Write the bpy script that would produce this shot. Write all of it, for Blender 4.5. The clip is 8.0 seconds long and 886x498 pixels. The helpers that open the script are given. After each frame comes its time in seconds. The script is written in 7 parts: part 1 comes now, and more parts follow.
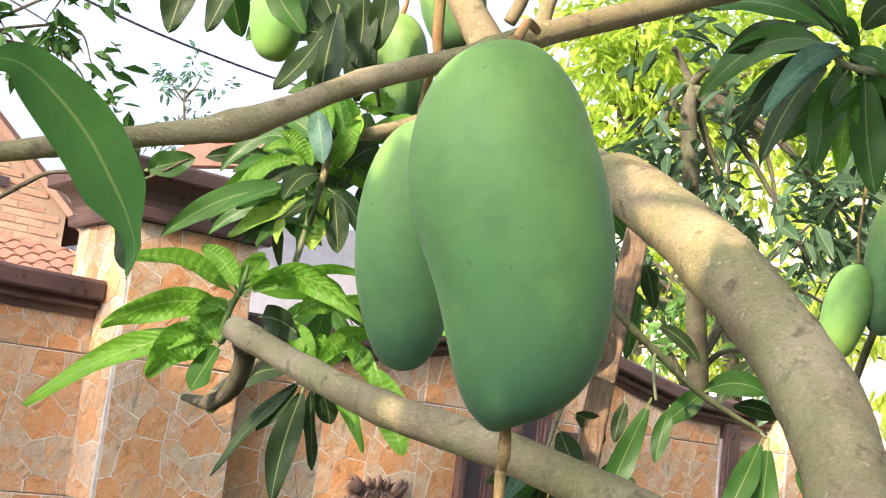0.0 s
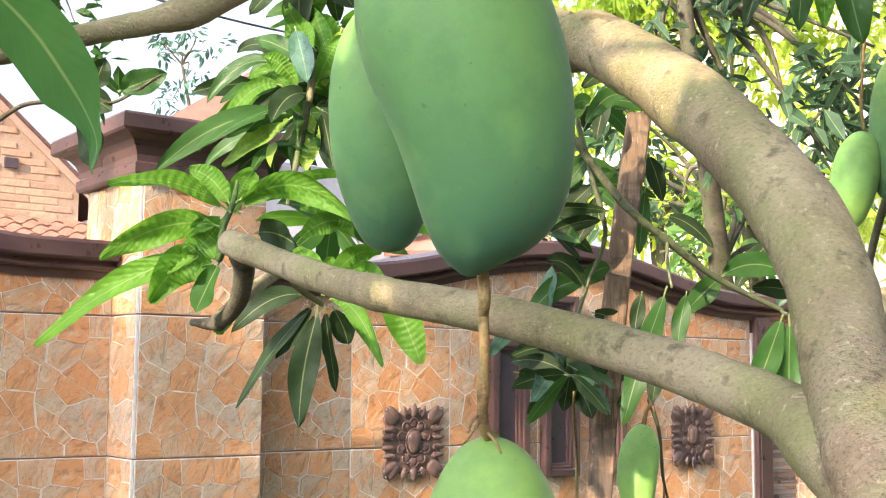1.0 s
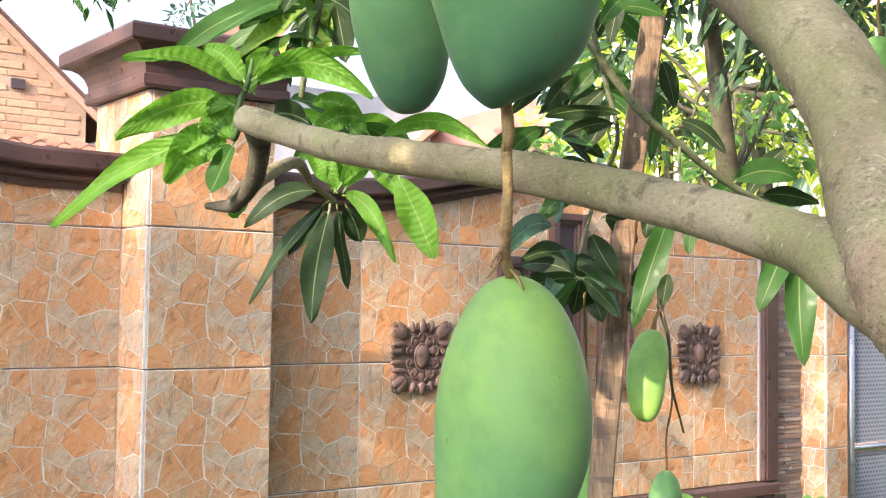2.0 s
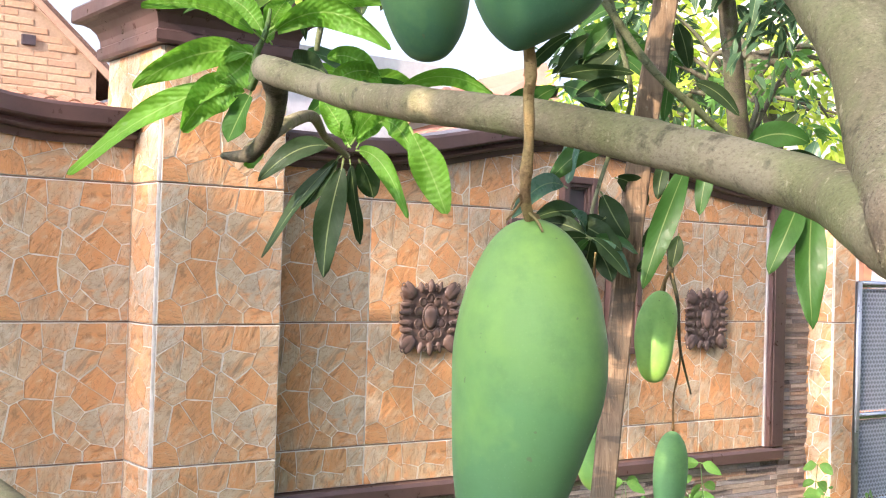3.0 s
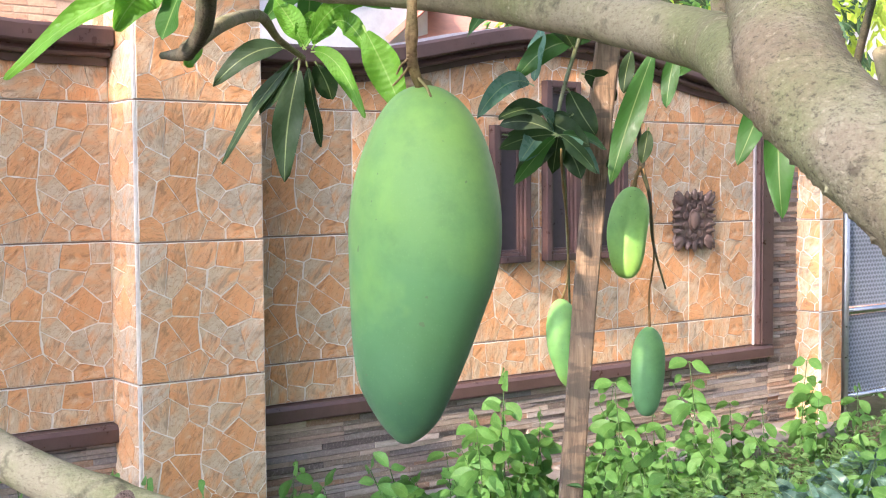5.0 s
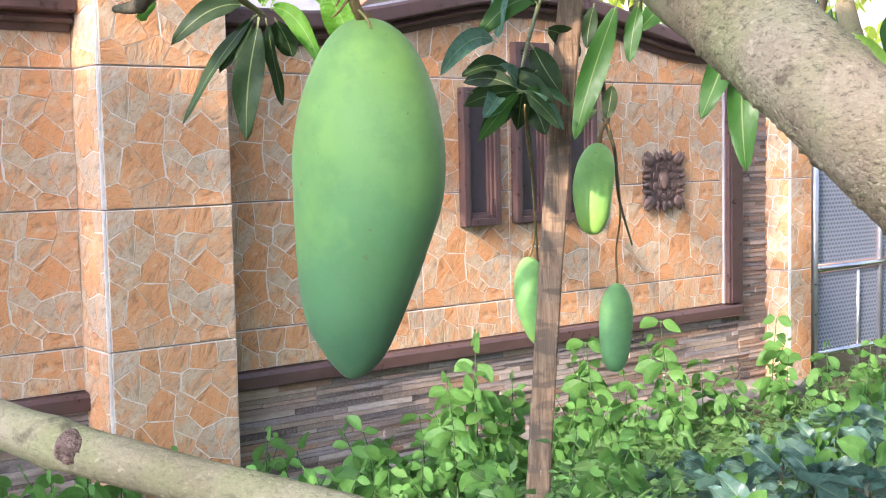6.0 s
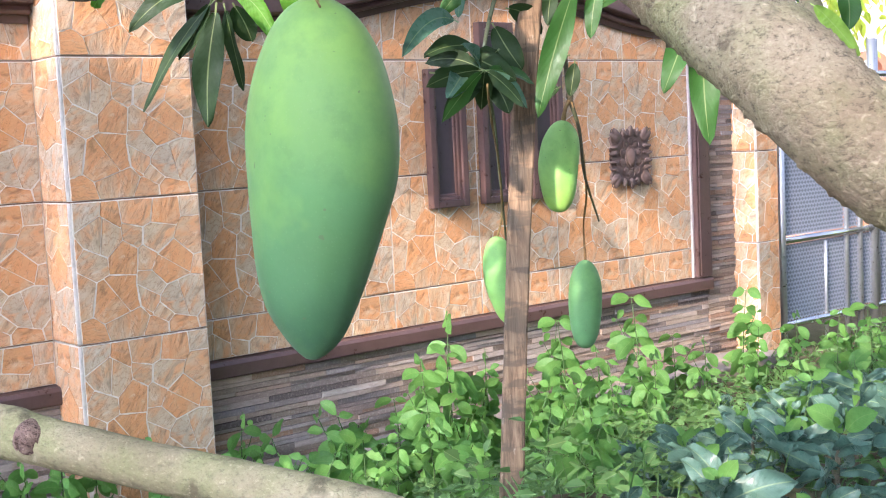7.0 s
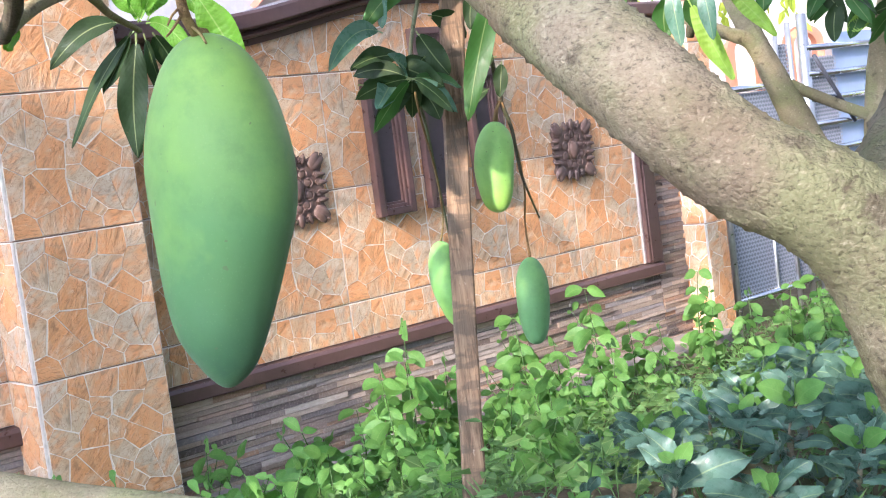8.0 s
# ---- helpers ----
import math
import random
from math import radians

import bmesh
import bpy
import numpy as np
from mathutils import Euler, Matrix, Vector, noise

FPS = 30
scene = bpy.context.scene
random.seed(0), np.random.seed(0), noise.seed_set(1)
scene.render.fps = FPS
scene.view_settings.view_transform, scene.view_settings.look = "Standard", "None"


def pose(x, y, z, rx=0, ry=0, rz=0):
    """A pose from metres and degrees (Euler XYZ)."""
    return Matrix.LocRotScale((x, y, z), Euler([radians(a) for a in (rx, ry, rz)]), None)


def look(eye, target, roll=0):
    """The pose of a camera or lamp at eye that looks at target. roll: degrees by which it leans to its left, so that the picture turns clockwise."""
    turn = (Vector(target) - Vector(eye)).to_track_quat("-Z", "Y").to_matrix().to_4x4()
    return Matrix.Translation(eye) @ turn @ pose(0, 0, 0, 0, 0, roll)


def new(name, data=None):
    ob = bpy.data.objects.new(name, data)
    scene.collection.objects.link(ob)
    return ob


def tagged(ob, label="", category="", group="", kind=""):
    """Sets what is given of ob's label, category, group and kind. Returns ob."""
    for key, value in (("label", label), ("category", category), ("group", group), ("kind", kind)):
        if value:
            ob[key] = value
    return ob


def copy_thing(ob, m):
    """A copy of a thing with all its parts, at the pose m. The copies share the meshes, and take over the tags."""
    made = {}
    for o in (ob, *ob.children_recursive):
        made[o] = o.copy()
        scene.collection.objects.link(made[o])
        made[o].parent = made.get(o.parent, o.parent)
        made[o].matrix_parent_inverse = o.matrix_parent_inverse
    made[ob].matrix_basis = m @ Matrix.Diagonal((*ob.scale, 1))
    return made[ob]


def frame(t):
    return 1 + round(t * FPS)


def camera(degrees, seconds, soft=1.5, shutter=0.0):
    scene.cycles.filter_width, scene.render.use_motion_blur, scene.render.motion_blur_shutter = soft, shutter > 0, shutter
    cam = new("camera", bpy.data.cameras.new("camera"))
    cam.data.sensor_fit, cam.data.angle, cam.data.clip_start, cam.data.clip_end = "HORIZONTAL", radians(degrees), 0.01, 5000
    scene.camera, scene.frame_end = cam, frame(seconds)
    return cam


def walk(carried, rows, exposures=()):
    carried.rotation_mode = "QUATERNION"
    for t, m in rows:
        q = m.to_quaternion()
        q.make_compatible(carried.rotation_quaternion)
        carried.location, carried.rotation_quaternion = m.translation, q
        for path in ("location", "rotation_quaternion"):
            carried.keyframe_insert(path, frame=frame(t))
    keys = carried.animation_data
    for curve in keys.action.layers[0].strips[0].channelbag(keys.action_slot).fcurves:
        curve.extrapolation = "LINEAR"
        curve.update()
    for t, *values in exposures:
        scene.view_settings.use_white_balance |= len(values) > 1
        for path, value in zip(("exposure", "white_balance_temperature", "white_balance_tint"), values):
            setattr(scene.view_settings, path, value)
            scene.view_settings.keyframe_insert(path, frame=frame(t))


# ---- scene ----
cam = camera(40.5, 8.0, 1.1)
PATH = [
    (0, (-1.74, 0.913, 0.971), (-0.532, 2.475, 1.288), 6.9),
    (0.5, (-1.733, 0.901, 0.957), (-0.536, 2.481, 1.221), 3.3),
    (1, (-1.712, 0.903, 0.933), (-0.517, 2.493, 1.145), 0.5),
    (1.5, (-1.713, 0.909, 0.909), (-0.522, 2.508, 1.056), 0.2),
    (1.7, (-1.714, 0.909, 0.9), (-0.521, 2.51, 1.024), 0.5),
    (2.8, (-1.722, 0.915, 0.874), (-0.534, 2.523, 0.917), 1.4),
    (3, (-1.724, 0.909, 0.877), (-0.54, 2.52, 0.912), 1.7),
    (3.5, (-1.734, 0.901, 0.875), (-0.571, 2.528, 0.892), 2.3),
    (4, (-1.712, 0.892, 0.873), (-0.556, 2.524, 0.852), 1.8),
    (4.5, (-1.689, 0.889, 0.858), (-0.522, 2.513, 0.794), 0.5),
    (4.7, (-1.684, 0.886, 0.856), (-0.511, 2.504, 0.774), 0.1),
    (6, (-1.667, 0.873, 0.837), (-0.452, 2.453, 0.679), -1.2),
    (6.5, (-1.661, 0.873, 0.825), (-0.429, 2.439, 0.649), -1.2),
    (7, (-1.661, 0.869, 0.834), (-0.411, 2.419, 0.646), -2.8),
    (7.5, (-1.654, 0.856, 0.837), (-0.381, 2.387, 0.644), -5.5),
    (8, (-1.649, 0.840, 0.839), (-0.346, 2.345, 0.651), -7.4),
]
walk(cam, [(t, look(eye, target, roll)) for t, eye, target, roll in PATH],
     [(0.0, 1.36, 5850, 16), (0.5, 1.46, 5810, 16), (2.5, 1.54, 5650, 17), (8.0, 1.63, 5150, 19)])

# ---- sky, sun ----
SUN_FROM = 197.0      # compass of the sun round z from +x, degrees: low, along the wall
SUN_HIGH = 27.0
world = bpy.data.worlds.new("sky")
scene.world = world
world.use_nodes = True
wn = world.node_tree
sky = wn.nodes.new("ShaderNodeTexSky")
sky.sky_type = "NISHITA"
sky.sun_disc = False
sky.sun_elevation = radians(SUN_HIGH)
sky.sun_rotation = radians(90 - SUN_FROM)
sky.air_density, sky.dust_density, sky.ozone_density = 1.0, 7.0, 1.0
haze = wn.nodes.new("ShaderNodeHueSaturation")      # thin white haze over the whole sky
haze.inputs["Saturation"].default_value = 0.3
haze.inputs["Value"].default_value = 1.6
wn.links.new(sky.outputs[0], haze.inputs["Color"])
wn.links.new(haze.outputs[0], wn.nodes["Background"].inputs[0])
wn.nodes["Background"].inputs[1].default_value = 0.111
sun = new("sun", bpy.data.lights.new("sun", "SUN"))
sun.data.energy, sun.data.angle, sun.data.color = 3.9, radians(0.53), (1.0, 0.745, 0.46)
a, e = radians(SUN_FROM), radians(SUN_HIGH)
sun.matrix_world = look((20 * math.cos(a) * math.cos(e), 20 * math.sin(a) * math.cos(e), 20 * math.sin(e)), (0, 0, 0))

# ---- helpers of this scene ----
def mesh_object(name, bm, mats, parent=None, label="", smooth=False):
    me = bpy.data.meshes.new(name)
    bm.to_mesh(me)
    bm.free()
    for m in mats if isinstance(mats, (list, tuple)) else [mats]:
        me.materials.append(m)
    if smooth:
        me.shade_smooth()
    ob = new(name, me)
    if parent:
        ob.parent = parent
    return tagged(ob, label)


def part(name, bm, mats, parent, label="", smooth=False):
    return mesh_object(name, bm, mats, parent, label, smooth)


def thing(name, label, category, at=(0, 0, 0), group="", kind=""):
    ob = new(name)
    ob.empty_display_size = 0.05
    ob.location = at
    return tagged(ob, label, category, group, kind)


def put_box(bm, x0, x1, y0, y1, z0, z1, bevel=0.0):
    made = bmesh.ops.create_cube(bm, size=1.0)["verts"]
    bmesh.ops.transform(bm, verts=made, matrix=Matrix.Translation(((x0 + x1) / 2, (y0 + y1) / 2, (z0 + z1) / 2)) @ Matrix.Diagonal((x1 - x0, y1 - y0, z1 - z0, 1)))
    if bevel:
        edges = list({ed for v in made for ed in v.link_edges})
        bmesh.ops.bevel(bm, geom=edges, offset=bevel, segments=2, affect="EDGES", profile=0.6)


def box(x0, x1, y0, y1, z0, z1, bevel=0.0):
    bm = bmesh.new()
    put_box(bm, x0, x1, y0, y1, z0, z1, bevel)
    return bm


def smooth_line(points, steps):
    """A smooth line through the points: Catmull-Rom."""
    pts = [Vector(p) for p in points]
    pts = [pts[0] * 2 - pts[1]] + pts + [pts[-1] * 2 - pts[-2]]
    out = []
    for i in range(1, len(pts) - 2):
        a, b, c, d = pts[i - 1:i + 3]
        for k in range(steps):
            t = k / steps
            out.append(0.5 * (2 * b + (c - a) * t + (2 * a - 5 * b + 4 * c - d) * t * t + (3 * b - a - 3 * c + d) * t ** 3))
    out.append(pts[-2])
    return out


def put_tube(bm, points, radii, sides=12, steps=6, rough=0.0, seed=0.0, knots=(), warts=0.0):
    """A tapered tube along a smooth line, uneven by rough, swollen at knots (place along 0..1, height)."""
    line = smooth_line(points, steps)
    rad = [v.x for v in smooth_line([(r, 0, 0) for r in radii], steps)]
    side = None
    rings = []
    for i, p in enumerate(line):
        way = (line[min(i + 1, len(line) - 1)] - line[max(i - 1, 0)]).normalized()
        side = (side if side else way.orthogonal())
        side = (side - way * side.dot(way)).normalized()
        up = way.cross(side)
        s = i / (len(line) - 1)
        ring = []
        for k in range(sides):
            w = 2 * math.pi * k / sides
            d = side * math.cos(w) + up * math.sin(w)
            r = max(rad[i], 0.0004)
            if rough:
                r *= 1 + rough * (noise.noise((p + d * r) * 28 + Vector((seed, 0, 0))) + 0.5 * noise.noise((p + d * r) * 90 + Vector((seed, 7, 0))))
            if warts:
                q = p + d * r
                r += warts * (max(0.0, noise.noise(q * 380) - 0.28) * 2.6 + max(0.0, noise.noise(Vector((q.x * 150, q.y * 150, q.z * 150)) + Vector((3, 0, 0))) - 0.2) * 0.8)
            for place, height in knots:
                r += height * math.exp(-((s - place) / 0.02) ** 2)
            ring.append(bm.verts.new(p + d * r))
        rings.append(ring)
    for a, b in zip(rings, rings[1:]):
        for k in range(sides):
            bm.faces.new((a[k], a[(k + 1) % sides], b[(k + 1) % sides], b[k]))
    bm.faces.new(rings[0][::-1])
    bm.faces.new(rings[-1])
    return line


# ---- materials ----
class Paint:
    """A small builder of node materials."""

    def __init__(self, name, rough=0.6, spec=0.5, metal=0.0):
        self.mat = bpy.data.materials.new(name)
        self.mat.use_nodes = True
        self.t = self.mat.node_tree
        self.b = self.t.nodes["Principled BSDF"]
        self.b.inputs["Roughness"].default_value = rough
        self.b.inputs["Specular IOR Level"].default_value = spec
        self.b.inputs["Metallic"].default_value = metal
        self.co = self.t.nodes.new("ShaderNodeTexCoord")

    def node(self, kind, **values):
        n = self.t.nodes.new(kind)
        for k, v in values.items():
            n.inputs[k].default_value = v
        return n

    def link(self, a, b):
        self.t.links.new(a, b)

    def place(self, scale=(1, 1, 1), turn=(0, 0, 0), of="Object"):
        n = self.t.nodes.new("ShaderNodeMapping")
        n.inputs["Scale"].default_value = scale
        n.inputs["Rotation"].default_value = [radians(v) for v in turn]
        self.link(self.co.outputs[of], n.inputs["Vector"])
        return n.outputs[0]

    def noise(self, scale, detail=4.0, rough=0.6, at=None, warp=0.0):
        n = self.node("ShaderNodeTexNoise", Scale=scale, Detail=detail, Roughness=rough, Distortion=warp)
        self.link(at if at else self.co.outputs["Object"], n.inputs["Vector"])
        return n.outputs[0]

    def ramp(self, fac, stops, hard=False):
        n = self.t.nodes.new("ShaderNodeValToRGB")
        if hard:
            n.color_ramp.interpolation = "CONSTANT"
        el = n.color_ramp.elements
        while len(el) < len(stops):
            el.new(0.5)
        for s, (p, c) in zip(el, stops):
            s.position, s.color = p, (c, c, c, 1) if isinstance(c, (int, float)) else (*c, 1)
        self.link(fac, n.inputs[0])
        return n.outputs[0]

    def mix(self, fac, a, b, mode="MIX"):
        n = self.t.nodes.new("ShaderNodeMix")
        n.data_type, n.blend_type = "RGBA", mode
        for sock, v in ((n.inputs[0], fac), (n.inputs[6], a), (n.inputs[7], b)):
            if isinstance(v, (int, float)):
                sock.default_value = v
            elif isinstance(v, tuple):
                sock.default_value = (*v, 1)
            else:
                self.link(v, sock)
        return n.outputs[2]

    def sum(self, a, b, op="ADD"):
        n = self.t.nodes.new("ShaderNodeMath")
        n.operation = op
        for sock, v in ((n.inputs[0], a), (n.inputs[1], b)):
            if isinstance(v, (int, float)):
                sock.default_value = v
            else:
                self.link(v, sock)
        return n.outputs[0]

    def island(self):
        return self.t.nodes.new("ShaderNodeNewGeometry").outputs["Random Per Island"]

    def each(self):
        return self.t.nodes.new("ShaderNodeObjectInfo").outputs["Random"]

    def colour(self, c):
        if isinstance(c, tuple):
            self.b.inputs["Base Color"].default_value = (*c, 1)
        else:
            self.link(c, self.b.inputs["Base Color"])

    def rough(self, fac, low, high):
        self.link(self.ramp(fac, [(0.3, low), (0.7, high)]), self.b.inputs["Roughness"])

    def bump(self, height, strength=0.3, distance=0.002):
        n = self.node("ShaderNodeBump", Strength=strength, Distance=distance)
        self.link(height, n.inputs["Height"])
        self.link(n.outputs[0], self.b.inputs["Normal"])


def leaf_paint(name, dark, light, gloss=0.35, thin=0.35, rumple=0.25, ribbed=0.4):
    p = Paint(name, rough=gloss, spec=0.3)
    sep = p.t.nodes.new("ShaderNodeSeparateXYZ")
    p.link(p.co.outputs["UV"], sep.inputs[0])
    u, v = sep.outputs[0], sep.outputs[1]
    off = p.sum(v, 0.5, "SUBTRACT")
    off = p.sum(off, 0.0, "ABSOLUTE")
    rib = p.ramp(off, [(0.0, 1.0), (0.018, 0.6), (0.035, 0.0)])
    veins = p.sum(p.sum(p.sum(u, 26.0, "MULTIPLY"), p.sum(off, 12.0, "MULTIPLY"), "SUBTRACT"), 6.2832, "MULTIPLY")
    veins = p.sum(p.sum(veins, 0.5, "MULTIPLY"), 0.0, "SINE")
    vein_line = p.ramp(veins, [(0.8, 0.0), (0.98, 1.0)])
    rnd = p.sum(p.each(), p.island(), "ADD")
    rnd = p.sum(rnd, 0.5, "MULTIPLY")
    base = p.mix(rnd, dark, light)
    blot = p.noise(35, 5, 0.6)
    base = p.mix(p.ramp(blot, [(0.35, 0.0), (0.75, 0.35)]), base, tuple(min(1, c * 1.5 + 0.01) for c in light))
    base = p.mix(p.sum(vein_line, 0.09, "MULTIPLY"), base, tuple(min(1, c * 1.8) for c in light))
    pale = (0.42, 0.5, 0.2)
    base = p.mix(p.sum(rib, ribbed, "MULTIPLY"), base, pale)
    spots = p.ramp(p.noise(160, 3, 0.5), [(0.70, 0.0), (0.76, 0.5)])
    base = p.mix(spots, base, (0.10, 0.08, 0.03))
    p.colour(base)
    p.rough(p.noise(60, 3, 0.6), gloss - 0.1, gloss + 0.2)
    p.bump(p.sum(p.sum(veins, 0.10, "MULTIPLY"), p.noise(70, 3, 0.6), "ADD"), rumple, 0.0015 + 0.003 * rumple)
    tr = p.t.nodes.new("ShaderNodeBsdfTranslucent")
    glow = p.mix(0.6, base, tuple(min(1, c * 2.2) for c in light))
    p.link(glow, tr.inputs["Color"])
    sh = p.t.nodes.new("ShaderNodeMixShader")
    sh.inputs[0].default_value = thin
    p.link(p.b.outputs[0], sh.inputs[1])
    p.link(tr.outputs[0], sh.inputs[2])
    p.link(sh.outputs[0], p.t.nodes["Material Output"].inputs["Surface"])
    return p.mat


LEAF = {
    "y": leaf_paint("leaf_young", (0.044, 0.138, 0.010), (0.105, 0.245, 0.015), 0.46, 0.42, 0.62),
    # bright yellow-green copy; sunlight on some upper leaves is in its colour
    "s": leaf_paint("leaf_yellow_green", (0.15, 0.29, 0.03), (0.28, 0.42, 0.06), 0.34, 0.4, 0.4),
    "m": leaf_paint("leaf_mature", (0.018, 0.060, 0.011), (0.040, 0.110, 0.016), 0.44, 0.3),
    "n": leaf_paint("leaf_broad_green", (0.034, 0.110, 0.024), (0.050, 0.145, 0.030), 0.45, 0.35),
    # dark olive copy of the leaf, the whorls' deep shade put into its colour
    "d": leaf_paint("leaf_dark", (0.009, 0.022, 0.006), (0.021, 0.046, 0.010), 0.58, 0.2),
    # bluish copy of the leaf; the sky's sheen is put into its colour
    "b": leaf_paint("leaf_bluish", (0.045, 0.11, 0.07), (0.09, 0.17, 0.11), 0.26, 0.15),
}
HERB = leaf_paint("herb_leaf", (0.034, 0.105, 0.026), (0.118, 0.245, 0.048), 0.5, 0.35, 0.4, 0.15)
SHRUB = leaf_paint("shrub_leaf", (0.026, 0.066, 0.046), (0.085, 0.150, 0.112), 0.30, 0.15, 0.35, 0.35)
COVER = leaf_paint("ground_cover_leaf", (0.030, 0.075, 0.024), (0.11, 0.20, 0.055), 0.55, 0.3)
FAR_BRIGHT = leaf_paint("far_leaf_bright", (0.15, 0.255, 0.024), (0.37, 0.46, 0.050), 0.5, 0.5)
FAR_DARK = leaf_paint("far_leaf_dark", (0.018, 0.048, 0.022), (0.050, 0.100, 0.042), 0.6, 0.25)


def make_bark(name, base, pale, moss, crack=0.25):
    p = Paint(name, rough=0.85, spec=0.25)
    fine = p.noise(130, 6, 0.7)
    grit = p.noise(330, 5, 0.75, p.place((1.0, 1.0, 1.7), (0, 35, 20)))
    broad = p.noise(8, 5, 0.65, None, 0.5)
    c = p.mix(fine, tuple(v * 0.62 for v in base), base)
    c = p.mix(p.ramp(broad, [(0.43, 0.0), (0.58, 0.85)]), c, pale)
    c = p.mix(p.ramp(p.noise(17, 5, 0.65, p.place((1, 1, 1), (30, 10, 0))), [(0.44, 0.0), (0.62, 0.65)]), c, moss)
    spots = p.ramp(p.noise(170, 2, 0.4), [(0.68, 0.0), (0.74, 0.6)])
    c = p.mix(spots, c, tuple(min(1, v * 1.35) for v in pale))
    dark = p.ramp(p.noise(48, 4, 0.6, p.place((1, 1, 1), (0, 50, 20))), [(0.33, 0.8), (0.42, 0.0)])
    c = p.mix(dark, c, tuple(v * 0.4 for v in base))
    c = p.mix(p.ramp(grit, [(0.36, min(1.0, crack * 1.7)), (0.47, 0.0)]), c, tuple(v * 0.3 for v in base))
    c = p.mix(p.ramp(grit, [(0.56, 0.0), (0.70, 0.5)]), c, tuple(min(1, v * 1.35) for v in pale))
    p.colour(c)
    cracks = p.node("ShaderNodeTexVoronoi", Scale=260.0 + 300.0 * crack)
    cracks.feature = "DISTANCE_TO_EDGE"
    p.link(p.co.outputs["Object"], cracks.inputs["Vector"])
    flake = p.noise(400, 3, 0.6, p.place((1, 1, 2.2), (20, 30, 0)), 0.15)
    p.bump(p.sum(p.sum(flake, crack * 1.6, "MULTIPLY"), p.sum(p.sum(p.ramp(cracks.outputs["Distance"], [(0.0, 0.0), (0.25, 1.0)]), crack, "MULTIPLY"), p.sum(fine, p.sum(grit, crack * 2, "MULTIPLY"), "ADD"), "ADD"), "ADD"), 0.5 + 0.3 * crack, 0.0013)
    return p.mat


BARK = make_bark("mango_bark", (0.255, 0.212, 0.120), (0.325, 0.275, 0.175), (0.195, 0.205, 0.078), 0.24)
BARK_ROUGH = make_bark("mango_trunk_bark", (0.270, 0.205, 0.125), (0.345, 0.285, 0.190), (0.215, 0.225, 0.095), 0.45)
# darker copy of the bark, with the side limb's shade in its colour
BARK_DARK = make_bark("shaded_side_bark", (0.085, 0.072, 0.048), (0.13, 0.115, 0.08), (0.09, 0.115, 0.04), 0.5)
TWIG = make_bark("green_twig_bark", (0.125, 0.15, 0.075), (0.185, 0.20, 0.12), (0.14, 0.175, 0.075))
SCAR = make_bark("pruning_scar_wood", (0.20, 0.115, 0.085), (0.32, 0.22, 0.17), (0.12, 0.075, 0.06), 0.6)
HERB_STEM = make_bark("herb_stem", (0.06, 0.11, 0.035), (0.08, 0.14, 0.045), (0.06, 0.12, 0.03))
STALK = make_bark("fruit_stalk", (0.235, 0.140, 0.058), (0.30, 0.20, 0.085), (0.20, 0.175, 0.065))


def make_mango(name, top, mid, low):
    p = Paint(name, rough=0.5, spec=0.3)
    sep = p.t.nodes.new("ShaderNodeSeparateXYZ")
    p.link(p.co.outputs["UV"], sep.inputs[0])
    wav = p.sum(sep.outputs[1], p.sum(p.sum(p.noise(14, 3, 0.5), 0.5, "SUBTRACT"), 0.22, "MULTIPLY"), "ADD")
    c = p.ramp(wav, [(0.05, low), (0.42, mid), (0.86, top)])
    c = p.mix(p.ramp(p.noise(34, 6, 0.65), [(0.44, 0.0), (0.62, 0.46)]), c, tuple(v * 0.72 for v in mid))
    c = p.mix(p.ramp(p.noise(19, 4, 0.6, p.place((1, 1, 1), (40, 0, 0))), [(0.48, 0.0), (0.64, 0.3)]), c, tuple(min(1, v * 1.2) for v in top))
    bloom = p.ramp(p.noise(9, 6, 0.65, p.place((1.4, 1.4, 0.8), (0, 0, 40))), [(0.38, 0.0), (0.68, 0.35)])
    c = p.mix(bloom, c, (0.085, 0.19, 0.085))
    dots = p.node("ShaderNodeTexVoronoi", Scale=420.0)
    p.link(p.co.outputs["Object"], dots.inputs["Vector"])
    c = p.mix(p.ramp(dots.outputs["Distance"], [(0.08, 0.05), (0.20, 0.0)]), c, (0.36, 0.50, 0.22))
    scars = p.ramp(p.noise(230, 2, 0.3), [(0.755, 0.0), (0.775, 0.6)])
    c = p.mix(scars, c, (0.09, 0.11, 0.05))
    p.colour(c)
    p.rough(p.noise(12, 5, 0.6), 0.50, 0.70)
    p.bump(p.sum(p.noise(240, 3, 0.6), p.sum(p.noise(48, 3, 0.5), 2.5, "MULTIPLY"), "ADD"), 0.16, 0.0010)
    p.b.inputs["Sheen Weight"].default_value = 0.07       # waxy bloom
    p.b.inputs["Sheen Roughness"].default_value = 0.5
    p.b.inputs["Sheen Tint"].default_value = (0.75, 0.95, 0.85, 1)
    p.b.inputs["Subsurface Weight"].default_value = 0.08
    p.b.inputs["Subsurface Radius"].default_value = (0.004, 0.006, 0.002)
    return p.mat


